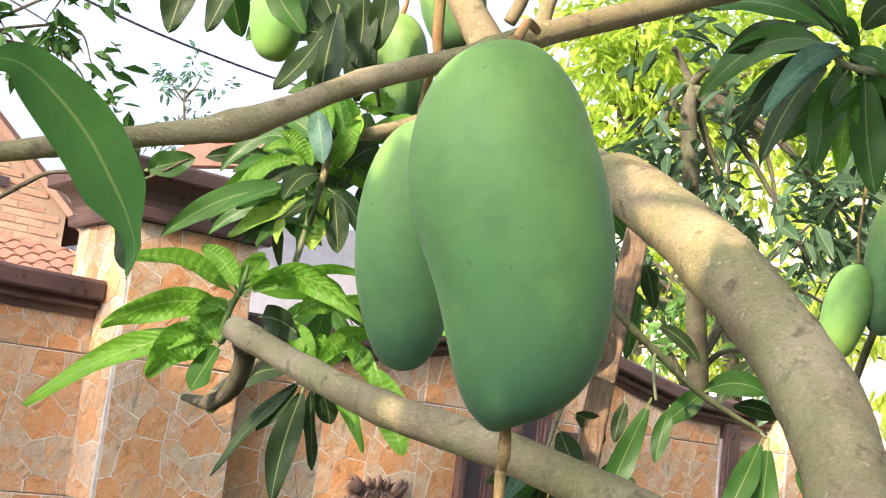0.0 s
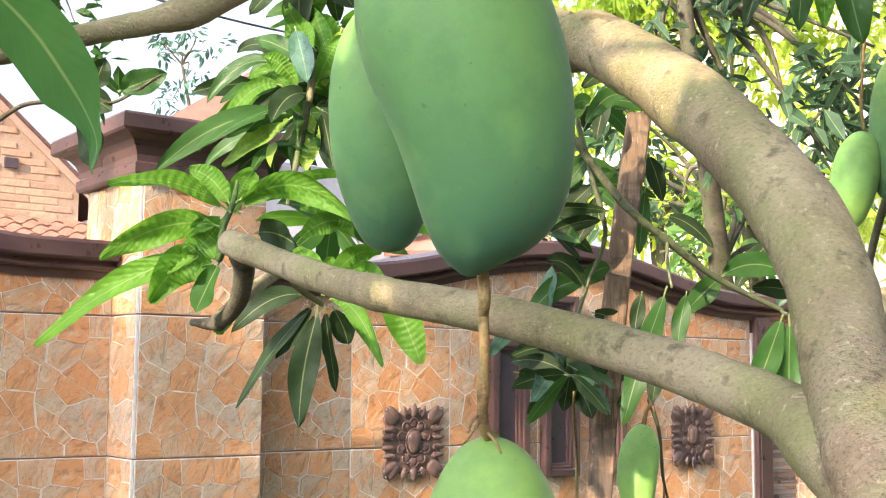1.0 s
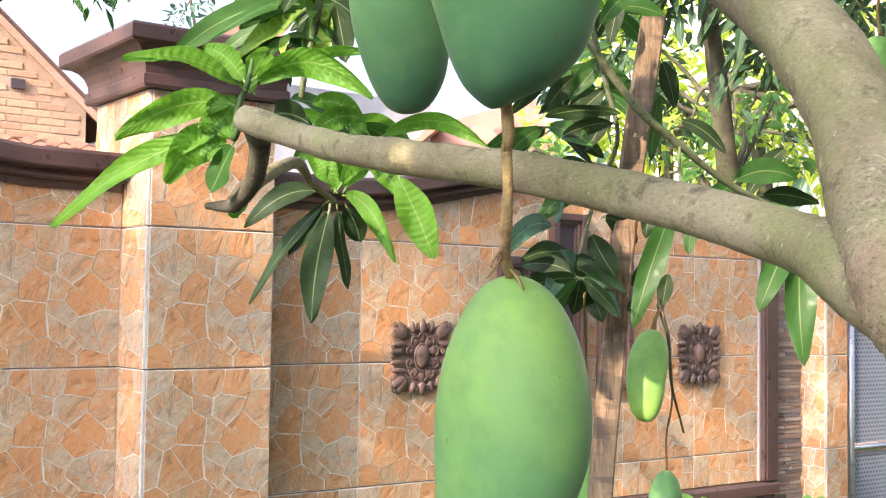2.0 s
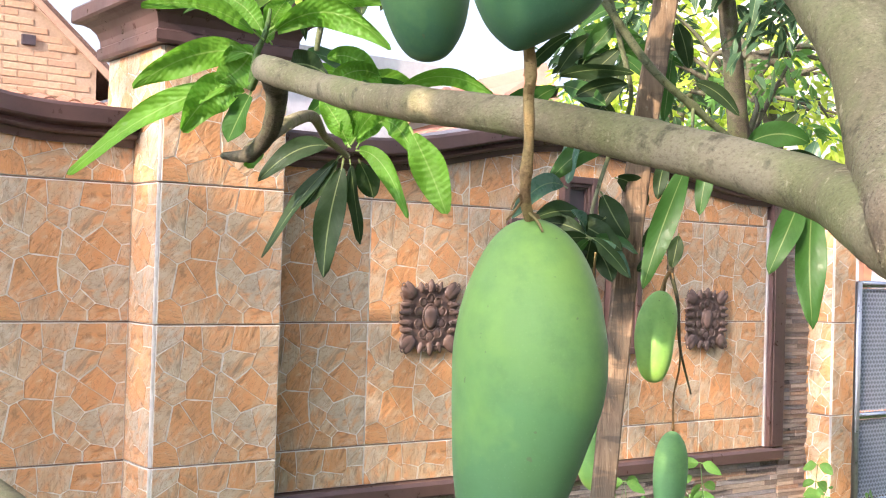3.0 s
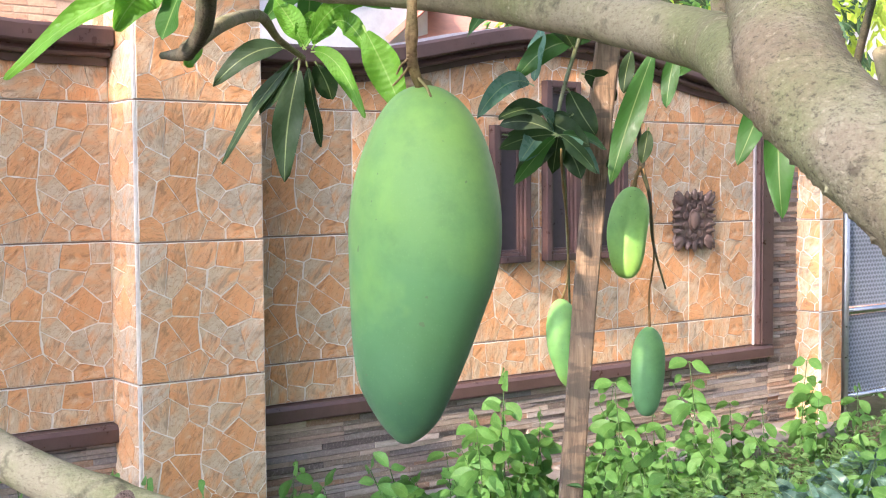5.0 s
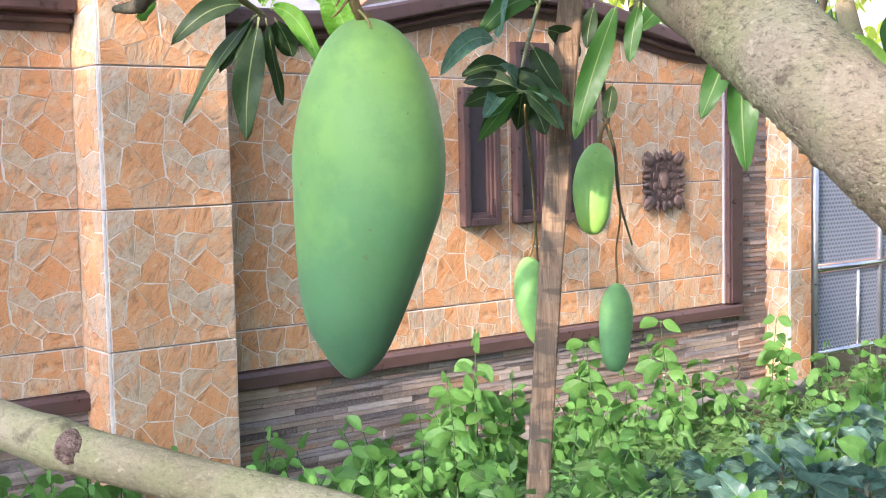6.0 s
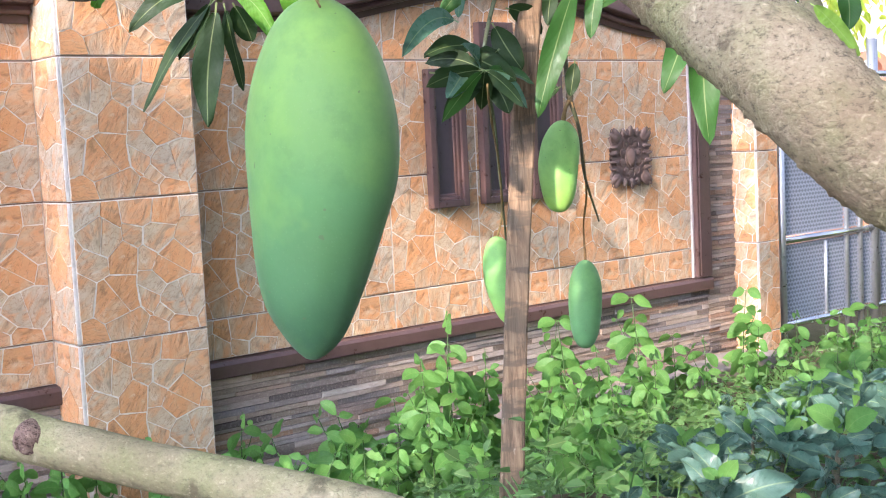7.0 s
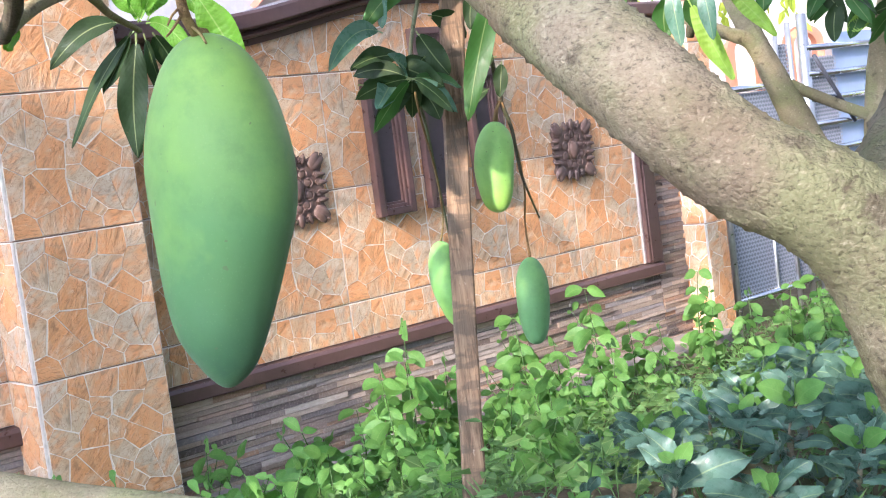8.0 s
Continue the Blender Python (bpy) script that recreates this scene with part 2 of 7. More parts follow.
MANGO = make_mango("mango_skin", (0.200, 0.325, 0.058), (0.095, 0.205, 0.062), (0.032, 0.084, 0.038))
MANGO_PALE = make_mango("mango_skin_pale", (0.19, 0.36, 0.085), (0.155, 0.325, 0.080), (0.20, 0.34, 0.05))
# bluer, paler skin, also lightened in colour against the overhead leaves' shade
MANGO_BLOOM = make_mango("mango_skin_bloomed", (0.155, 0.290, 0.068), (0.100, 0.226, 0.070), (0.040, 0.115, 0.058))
# albedo raised to stand in for light the small shaded mango lacks
MANGO_BRIGHTENED = make_mango("mango_skin_brightened", (0.30, 0.52, 0.13), (0.26, 0.50, 0.11), (0.30, 0.50, 0.07))
MANGO_SOFT = make_mango("mango_skin_soft", (0.15, 0.30, 0.09), (0.13, 0.28, 0.10), (0.11, 0.25, 0.10))


def make_stone_face(name, base, rust, pale, rusty, chalky):
    """Printed flagstone of one sort: rusty blooms, chalky patches, slanting cleavage lines, each stone turned its own way."""
    p = Paint(name, rough=0.42, spec=0.4)
    own = p.island()
    moved = p.t.nodes.new("ShaderNodeVectorMath")
    moved.operation = "ADD"
    p.link(p.co.outputs["Object"], moved.inputs[0])
    p.link(p.sum(own, 37.0, "MULTIPLY"), moved.inputs[1])
    turned = p.t.nodes.new("ShaderNodeVectorRotate")
    turned.rotation_type = "Y_AXIS"
    p.link(moved.outputs[0], turned.inputs["Vector"])
    p.link(p.sum(p.sum(own, 1.5, "MULTIPLY"), 0.15, "ADD"), turned.inputs["Angle"])
    at = turned.outputs[0]
    long = p.node("ShaderNodeMapping", Scale=(1.0, 1.0, 2.6))
    p.link(at, long.inputs["Vector"])
    jitter = p.sum(p.sum(own, 7.31, "MULTIPLY"), 1.0, "MODULO")
    c = p.mix(p.ramp(jitter, [(0.0, 0.0), (1.0, 0.40)]), base, tuple(v * 0.68 for v in base))
    c = p.mix(p.ramp(p.noise(11, 3, 0.55, long.outputs[0], 0.8), [(0.45 - rusty, 0.0), (0.64 - rusty, 0.78)]), c, rust)
    c = p.mix(p.ramp(p.noise(13, 3, 0.5, at, 0.5), [(0.50 - chalky, 0.0), (0.72 - chalky, 0.6)]), c, pale)
    cleft = p.noise(12, 5, 0.62, long.outputs[0], 1.3)
    c = p.mix(p.ramp(cleft, [(0.34, 0.7), (0.44, 0.0)]), c, tuple(v * 0.42 for v in base))
    c = p.mix(p.ramp(cleft, [(0.56, 0.0), (0.66, 0.42)]), c, tuple(min(0.8, v * 1.15 + 0.03) for v in pale))
    crack = p.noise(9, 4, 0.6, long.outputs[0], 2.2)
    c = p.mix(p.ramp(p.sum(p.sum(crack, 0.5, "SUBTRACT"), 0.0, "ABSOLUTE"), [(0.0, 0.75), (0.016, 0.0)]), c, tuple(v * 0.36 for v in rust))
    grain = p.noise(210, 4, 0.7)
    c = p.mix(p.ramp(grain, [(0.3, 0.25), (0.6, 0.0)]), c, tuple(v * 0.5 for v in base))
    p.colour(c)
    p.bump(p.sum(cleft, p.sum(grain, 0.12, "MULTIPLY"), "ADD"), 0.9, 0.007)
    return p.mat


RUST = (0.591, 0.280, 0.105)
CHALK = (0.580, 0.491, 0.364)
STONES = [make_stone_face("flagstone_orange", (0.564, 0.306, 0.137), RUST, CHALK, 0.05, -0.02),
          make_stone_face("flagstone_tan", (0.517, 0.348, 0.200), RUST, CHALK, 0.02, 0.02),
          make_stone_face("flagstone_cream", (0.549, 0.417, 0.269), RUST, CHALK, 0.01, 0.04),
          make_stone_face("flagstone_grey", (0.496, 0.396, 0.274), RUST, (0.559, 0.491, 0.390), 0.01, 0.03)]


def plain(name, c, rough=0.6, spec=0.5, metal=0.0, vary=0.25, scale=30.0, bump=0.15):
    p = Paint(name, rough, spec, metal)
    n1, n2 = p.noise(scale, 5, 0.65), p.noise(scale * 0.14, 3, 0.5)
    col = p.mix(p.ramp(n1, [(0.3, 1.0), (0.7, 0.0)]), c, tuple(v * (1 - vary) for v in c))
    col = p.mix(p.ramp(n2, [(0.4, 0.0), (0.7, vary)]), col, tuple(min(1, v * (1 + vary) + 0.01) for v in c))
    p.colour(col)
    p.rough(n1, max(0.05, rough - 0.1), min(1, rough + 0.12))
    p.bump(n1, bump, 0.002)
    return p.mat


VEIN = plain("pale_printed_joint", (0.73, 0.67, 0.59), 0.4, vary=0.3, scale=42)
GROUT = plain("brown_grout", (0.34, 0.23, 0.17), 0.9, scale=80)
MOULDING = plain("brown_painted_moulding", (0.090, 0.052, 0.046), 0.34, 0.5, vary=0.35, scale=24)
MOULDING_EDGE = plain("white_trim", (0.42, 0.37, 0.355), 0.5)
CARVED = plain("dark_carved_stone", (0.122, 0.077, 0.062), 0.55, vary=0.45, scale=70, bump=0.5)
NICHE_DARK = plain("dark_panel_paint", (0.06, 0.045, 0.05), 0.35, scale=40)
CONCRETE = plain("old_concrete", (0.23, 0.20, 0.175), 0.9, vary=0.4, scale=22, bump=0.6)
STEEL = plain("galvanised_steel", (0.50, 0.52, 0.55), 0.35, metal=0.85, vary=0.2, scale=40)
CHROME = plain("polished_steel_rail", (0.68, 0.70, 0.74), 0.18, metal=1.0, vary=0.1, scale=15, bump=0.03)
MESH_METAL = plain("perforated_sheet", (0.36, 0.39, 0.47), 0.45, metal=0.2, vary=0.15)
BACKING = plain("dark_gate_backing", (0.20, 0.22, 0.26), 0.7)
WHITE_WALL = plain("whitewashed_wall", (0.60, 0.57, 0.55), 0.8, vary=0.12, scale=12)
GREY_WALL = plain("grey_plaster", (0.38, 0.38, 0.42), 0.9, vary=0.2, scale=14)
RED_ROOF = plain("red_roof_paint", (0.36, 0.17, 0.12), 0.8, vary=0.35, scale=14)
ORANGE_WALL = plain("orange_plaster", (0.62, 0.30, 0.18), 0.85, vary=0.2, scale=8)
BLUE_SHEET = plain("pale_blue_sheet", (0.30, 0.39, 0.58), 0.35, vary=0.12, scale=10)
CABLE = plain("black_cable", (0.03, 0.035, 0.05), 0.6)


def pieces(name, tints, rough=0.8, streak=(1, 1, 1), bump=0.6):
    p = Paint(name, rough, 0.3)
    c = p.ramp(p.each(), tints)
    n = p.noise(30, 6, 0.7, p.place(streak))
    c = p.mix(p.ramp(n, [(0.35, 0.0), (0.7, 0.45)]), c, (0.10, 0.075, 0.06))
    c = p.mix(p.ramp(p.noise(120, 3, 0.6), [(0.5, 0.0), (0.75, 0.35)]), c, (0.50, 0.43, 0.36))
    p.colour(c)
    p.bump(n, bump, 0.004)
    return p.mat


LEDGE = pieces("ledge_stone", [(0.0, (0.075, 0.062, 0.060)), (0.2, (0.30, 0.235, 0.18)), (0.35, (0.15, 0.13, 0.13)), (0.5, (0.44, 0.38, 0.33)), (0.65, (0.30, 0.18, 0.11)), (0.8, (0.22, 0.205, 0.21)), (1.0, (0.46, 0.36, 0.27))], streak=(1, 1, 5))
BRICK = pieces("old_brick", [(0.0, (0.45, 0.255, 0.150)), (0.5, (0.53, 0.340, 0.210)), (1.0, (0.39, 0.235, 0.150))])
ROOF_TILE = pieces("clay_roof_tile", [(0.0, (0.17, 0.075, 0.048)), (0.5, (0.25, 0.105, 0.062)), (1.0, (0.11, 0.058, 0.044))])
MORTAR = plain("mortar", (0.42, 0.300, 0.205), 0.95, vary=0.3, scale=50, bump=0.4)
TIMBER_EDGE = plain("weathered_barge_board", (0.40, 0.25, 0.17), 0.85, vary=0.35, scale=30)


def make_timber():
    p = Paint("weathered_stake_wood", 0.85, 0.2)
    g = p.noise(18, 6, 0.7, p.place((7, 7, 0.5)), 0.6)
    c = p.ramp(g, [(0.34, (0.065, 0.046, 0.031)), (0.50, (0.185, 0.123, 0.076)), (0.66, (0.31, 0.218, 0.135))])
    grey = p.noise(6, 4, 0.6)
    c = p.mix(p.ramp(grey, [(0.42, 0.0), (0.62, 0.6)]), c, (0.19, 0.145, 0.095))
    stain = p.ramp(p.noise(10, 4, 0.55, p.place((1, 1, 3.0))), [(0.50, 0.0), (0.58, 0.75)])
    c = p.mix(stain, c, (0.085, 0.070, 0.052))
    chips = p.ramp(p.noise(75, 3, 0.6, p.place((1, 1, 0.45))), [(0.66, 0.0), (0.72, 0.6)])
    c = p.mix(chips, c, (0.40, 0.33, 0.25))
    p.colour(c)
    p.bump(g, 0.6, 0.004)
    return p.mat


TIMBER = make_timber()


def make_soil():
    p = Paint("garden_soil", 0.95, 0.1)
    c = p.ramp(p.noise(9, 8, 0.7), [(0.3, (0.055, 0.045, 0.03)), (0.55, (0.12, 0.095, 0.065)), (0.75, (0.19, 0.155, 0.11))])
    c = p.mix(p.ramp(p.noise(1.3, 4, 0.6), [(0.45, 0.0), (0.65, 0.55)]), c, (0.07, 0.10, 0.035))
    p.colour(c)
    p.bump(p.noise(40, 6, 0.7), 0.9, 0.01)
    return p.mat


SOIL = make_soil()

# ---- ground ----
WALL_Y, LEFT_Y, PILLAR_Y = 4.2, 4.255, 4.08
PX0, PX1 = -0.388, 0.012


def ground_z(x, y):
    """A bed that rises from the foot of the wall towards the tree, heaped up round the stake."""
    k = min(max((3.95 - y) / 1.7, 0.0), 1.0)
    away = max(0.0, 1 - (abs(x) / 12) ** 2)
    heap = 0.12 * math.exp(-((x + 0.27) ** 2 + (y - 2.43) ** 2) / 0.10)
    return -0.24 + 0.36 * k ** 1.6 * away + heap + 0.02 * noise.noise(Vector((x * 1.7, y * 1.7, 0))) + 0.008 * noise.noise(Vector((x * 9, y * 9, 2)))


def build_ground():
    def axis(near0, near1, step, far):
        v = list(np.arange(near0, near1, step))
        grow = [step * 1.7 ** k for k in range(1, 20)]
        lo, hi, a, b = [], [], v[0], v[-1]
        for g in grow:
            a, b = a - g, b + g
            lo.append(a)
            hi.append(b)
            if b > far:
                break
        return lo[::-1] + v + hi
    xs, ys = axis(-3.0, 5.0, 0.09, 600), axis(-1.0, 4.4, 0.09, 600)
    verts = [(x, y, ground_z(x, y)) for y in ys for x in xs]
    n = len(xs)
    faces = [(j * n + i, j * n + i + 1, (j + 1) * n + i + 1, (j + 1) * n + i) for j in range(len(ys) - 1) for i in range(n - 1)]
    me = bpy.data.meshes.new("ground")
    me.from_pydata(verts, [], faces)
    me.materials.append(SOIL)
    me.shade_smooth()
    tagged(new("ground", me), "dark garden soil sloping down to the wall", "ground", kind="structure")


build_ground()


# ---- flagstone tiles: every tile carries the same print ----
# the stones of the print, row by row from the top: where each one lies, its sort and its girth
SEEDS = [(0.10, 0.09), (0.20, 0.135), (0.32, 0.07), (0.51, 0.08), (0.72, 0.09), (0.95, 0.07),
         (0.21, 0.25), (0.47, 0.25), (0.67, 0.27), (0.90, 0.29), (0.02, 0.35),
         (0.17, 0.44), (0.38, 0.42), (0.55, 0.44), (0.77, 0.48), (0.94, 0.54),
         (0.59, 0.61), (0.31, 0.69), (0.05, 0.66), (0.54, 0.71), (0.83, 0.73),
         (0.14, 0.91), (0.40, 0.92), (0.50, 0.815), (0.58, 0.955), (0.675, 0.84), (0.80, 0.955), (0.97, 0.89)]
SORTS = "ggotogctctocototcotcgotootog"
GIRTHS = "7467758677367585686594735464"
TILE = 0.4


def clip(poly, px, pz, nx, nz):
    """The part of a convex outline on the inner side of a line through (px, pz) with outward normal (nx, nz)."""
    out = []
    for i, a in enumerate(poly):
        b = poly[(i + 1) % len(poly)]
        da, db = (a[0] - px) * nx + (a[1] - pz) * nz, (b[0] - px) * nx + (b[1] - pz) * nz
        if da <= 0:
            out.append(a)
        if (da < 0 < db) or (db < 0 < da):
            k = da / (da - db)
            out.append((a[0] + (b[0] - a[0]) * k, a[1] + (b[1] - a[1]) * k))
    return out


def stone_cells():
    """The outlines of the stones in one tile: larger ones push the joints away, and every corner is broken off its regular place."""
    pts = [(u * TILE, (1 - v) * TILE) for u, v in SEEDS]
    girth = [(int(g) * 0.0088) ** 2 for g in GIRTHS]

    def moved(x, z):
        ax = 0.020 * noise.noise(Vector((x * 47, z * 47, 1.3)))
        az = 0.020 * noise.noise(Vector((x * 47, z * 47, 8.7)))
        return (x if min(x, TILE - x) < 1e-5 else x + ax, z if min(z, TILE - z) < 1e-5 else z + az)

    cells = []
    for i, p in enumerate(pts):
        poly = [(0, 0), (TILE, 0), (TILE, TILE), (0, TILE)]
        for j, q in enumerate(pts):
            if i != j and poly:
                dx, dz = q[0] - p[0], q[1] - p[1]
                d = math.hypot(dx, dz)
                k = 0.5 + (girth[i] - girth[j]) / (2 * d ** 2)
                poly = clip(poly, p[0] + dx * k, p[1] + dz * k, dx / d, dz / d)
        poly = [moved(x, z) for x, z in poly]
        poly = [a for i, a in enumerate(poly) if math.hypot(a[0] - poly[i - 1][0], a[1] - poly[i - 1][1]) > 0.003]
        # each side drawn in by its own half joint
        sides = []
        for a, b in zip(poly, poly[1:] + poly[:1]):
            d = math.hypot(b[0] - a[0], b[1] - a[1])
            gap = 0.0006 + 0.0016 * abs(noise.noise(Vector(((a[0] + b[0]) * 80, (a[1] + b[1]) * 80, 4.1)))) * 2
            nx, nz = -(b[1] - a[1]) / d, (b[0] - a[0]) / d
            sides.append((a[0] + nx * gap, a[1] + nz * gap, (b[0] - a[0]) / d, (b[1] - a[1]) / d))
        inner = []
        for n, (ax, az, ux, uz) in enumerate(sides):
            px, pz, vx, vz = sides[n - 1]
            cross = vx * uz - vz * ux
            if abs(cross) > 0.12:
                k = ((ax - px) * uz - (az - pz) * ux) / cross
                inner.append((px + vx * k, pz + vz * k))
            else:
                inner.append((ax, az))
        if GIRTHS[i] in "89":
            # the largest stones are broken in two
            w = radians(35 + 53 * i)
            cx, cz = sum(v[0] for v in inner) / len(inner), sum(v[1] for v in inner) / len(inner)
            for way in (1, -1):
                nx, nz = way * math.cos(w), way * math.sin(w)
                cells.append((SORTS[i], clip(inner, cx - nx * 0.0008, cz - nz * 0.0008, nx, nz)))
        else:
            cells.append((SORTS[i], inner))
    return cells


CELLS = stone_cells()
TILES = {}


def tile_mesh(u0, u1, v0, v1):
    """One tile, or the cut piece of it between u0..u1 and v0..v1, facing -y, with its lower left corner at the origin of the whole tile."""
    key = tuple(round(v, 3) for v in (u0, u1, v0, v1))
    if key in TILES:
        return TILES[key]
    bm = bmesh.new()
    e = 0.0020
    a0, a1, b0, b1 = u0 + 0.0005, u1 - 0.0005, v0 + e, v1 - e
    put_box(bm, a0, a1, 0.0, 0.009, b0, b1, 0.0012)
    for f in bm.faces:
        f.material_index = len(STONES)
    for n, (kind, cell) in enumerate(CELLS):
        poly = cell
        for px, pz, nx, nz in ((a0 + 0.0024, 0, -1, 0), (a1 - 0.0024, 0, 1, 0), (0, b0 + 0.0012, 0, -1), (0, b1 - 0.0022, 0, 1)):
            poly = clip(poly, px, pz, nx, nz)
            if len(poly) < 3:
                break
        if len(poly) < 3:
            continue
        soft = []
        for i, b in enumerate(poly):
            for q in (poly[i - 1], poly[(i + 1) % len(poly)]):
                d = math.hypot(q[0] - b[0], q[1] - b[1])
                k = min(0.0024 / max(d, 1e-6), 0.2)
                soft.append((b[0] + (q[0] - b[0]) * k, b[1] + (q[1] - b[1]) * k))
        poly = []
        for i, a in enumerate(soft):
            b = soft[(i + 1) % len(soft)]
            d = math.hypot(b[0] - a[0], b[1] - a[1])
            poly.append(a)
            if d > 0.016:
                for k in (0.33, 0.67):
                    x, z = a[0] + (b[0] - a[0]) * k, a[1] + (b[1] - a[1]) * k
                    w = 0.0026 * noise.noise(Vector((x * 95, z * 95, 2.2)))
                    poly.append((x - (b[1] - a[1]) / d * w, z + (b[0] - a[0]) / d * w))
        cx, cz = sum(p[0] for p in poly) / len(poly), sum(p[1] for p in poly) / len(poly)
        tilt, lean = ((n * 37 % 11) / 11 - 0.5) * 0.03, ((n * 29 % 13) / 13 - 0.5) * 0.03
        sort = "otcg".index(kind)
        back = [bm.verts.new((x, 0.001, z)) for x, z in poly]
        front = [bm.verts.new((cx + (x - cx) * 0.98, -0.0019 + tilt * (x - cx) + lean * (z - cz), cz + (z - cz) * 0.98)) for x, z in poly]
        bm.faces.new(front).material_index = sort
        for i in range(len(poly)):
            bm.faces.new((back[i], back[(i + 1) % len(poly)], front[(i + 1) % len(poly)], front[i])).material_index = sort
    bmesh.ops.recalc_face_normals(bm, faces=bm.faces)
    me = bpy.data.meshes.new("tile")
    bm.to_mesh(me)
    bm.free()
    for mat in STONES + [VEIN]:
        me.materials.append(mat)
    TILES[key] = me
    return me


def lay_tile(parent, m, u0=0.0, u1=TILE, v0=0.0, v1=TILE):
    if u1 - u0 < 0.01 or v1 - v0 < 0.01:
        return
    ob = new("tile", tile_mesh(u0, u1, v0, v1))
    ob.parent = parent
    ob.matrix_basis = m


ROWS_Z = (-0.5, -0.1, 0.3, 0.7, 1.1)


def cap_low(x):
    """The underside of the arched coping over the wall."""
    return 1.185 + (0.14 * math.sin(math.pi * (x - 0.28) / 2.04) ** 2 if 0.28 < x < 2.32 else 0.0)


def left_cap_low(x):
    k = min(max((-0.62 - x) / 0.9, 0.0), 1.0)
    return 1.203 + 0.16 * k * k * (3 - 2 * k)


def sweep(bm, profile, places):
    """A moulding: the profile (out, up) carried along places (x, y, z) towards -y."""
    rings = [[bm.verts.new((x, y - o, z + u)) for o, u in profile] for x, y, z in places]
    n = len(profile)
    for a, b in zip(rings, rings[1:]):
        for k in range(n):
            bm.faces.new((a[k], b[k], b[(k + 1) % n], a[(k + 1) % n]))
    bm.faces.new(rings[0])
    bm.faces.new(rings[-1][::-1])
    bmesh.ops.recalc_face_normals(bm, faces=bm.faces)


def arc(c, r, a0, a1, n=4):
    return [(c[0] + r * math.cos(radians(a0 + (a1 - a0) * k / n)), c[1] + r * math.sin(radians(a0 + (a1 - a0) * k / n))) for k in range(n + 1)]


COPING = [(-0.16, 0.0), (0.012, 0.0), (0.018, 0.022)] + arc((0.030, 0.034), 0.012, -90, 0, 3) + [(0.034, 0.046), (0.062, 0.052), (0.066, 0.058), (0.066, 0.098), (0.058, 0.108), (-0.20, 0.118), (-0.20, 0.0)]
RAIL = [(-0.01, 0.0), (0.030, 0.0), (0.034, 0.006)] + [(0.034, 0.040), (0.026, 0.052), (-0.01, 0.056)]

# core of the long wall, with its arched top
wall_right = thing("wall_long", "garden wall clad in orange flagstone-print tiles under a brown arched coping", "wall", kind="structure")
bm = bmesh.new()
xs = [0.0 + 2.70 * k / 54 for k in range(55)]
outline = [(xs[0], -0.5)] + [(xs[-1], -0.5)] + [(x, cap_low(x) + 0.02) for x in xs[::-1]]
front = [bm.verts.new((x, WALL_Y + 0.008, z)) for x, z in outline]
back = [bm.verts.new((x, WALL_Y + 0.14, z)) for x, z in outline]
bm.faces.new(front)
bm.faces.new(back[::-1])
for i in range(len(front)):
    bm.faces.new((front[i], back[i], back[(i + 1) % len(front)], front[(i + 1) % len(front)]))
bmesh.ops.recalc_face_normals(bm, faces=bm.faces)
part("wall_core", bm, GROUT, wall_right)
bm = bmesh.new()
sweep(bm, COPING, [(x, WALL_Y, cap_low(x)) for x in [0.02 + 2.80 * k / 70 for k in range(71)]])
part("coping", bm, MOULDING, wall_right, "brown painted moulded coping")
bm = bmesh.new()
sweep(bm, RAIL, [(x, WALL_Y, 0.115) for x in (0.014, 0.9, 1.8, 2.500)])
part("bottom_rail", bm, MOULDING, wall_right, "brown painted moulding")
bm = bmesh.new()
put_box(bm, 2.408, 2.500, WALL_Y - 0.03, WALL_Y + 0.01, 0.172, cap_low(2.45) + 0.01, 0.004)
put_box(bm, 2.420, 2.488, WALL_Y - 0.036, WALL_Y - 0.02, 0.172, cap_low(2.45), 0.003)
part("upright_moulding", bm, MOULDING, wall_right, "brown painted upright frame of the tiled panel")
part("white_edge", box(2.397, 2.407, WALL_Y - 0.010, WALL_Y + 0.01, 0.172, 1.13, 0.002), MOULDING_EDGE, wall_right, "white corner trim")

# core of the left wall
wall_left = thing("wall_left", "garden wall clad in orange flagstone-print tiles with brown coping", "wall", kind="structure")
part("wall_core", box(-3.6, PX0, LEFT_Y + 0.008, LEFT_Y + 0.15, -0.5, 1.25), GROUT, wall_left)
bm = bmesh.new()
sweep(bm, COPING, [(x, LEFT_Y, left_cap_low(x)) for x in [-3.6 + 3.205 * k / 60 for k in range(61)]])
part("coping", bm, MOULDING, wall_left, "brown painted moulded coping")
bm = bmesh.new()
sweep(bm, RAIL, [(x, LEFT_Y, 0.115) for x in (-3.6, -2.0, PX0 - 0.003)])
part("bottom_rail", bm, MOULDING, wall_left, "brown painted moulding")

# pillar
pillar = thing("pillar", "square gate pillar clad in flagstone-print tiles with a stepped brown cap", "pillar", kind="structure")
part("pillar_core", box(PX0 + 0.009, PX1 - 0.009, PILLAR_Y + 0.009, PILLAR_Y + 0.40, -0.6, 1.49), GROUT, pillar)


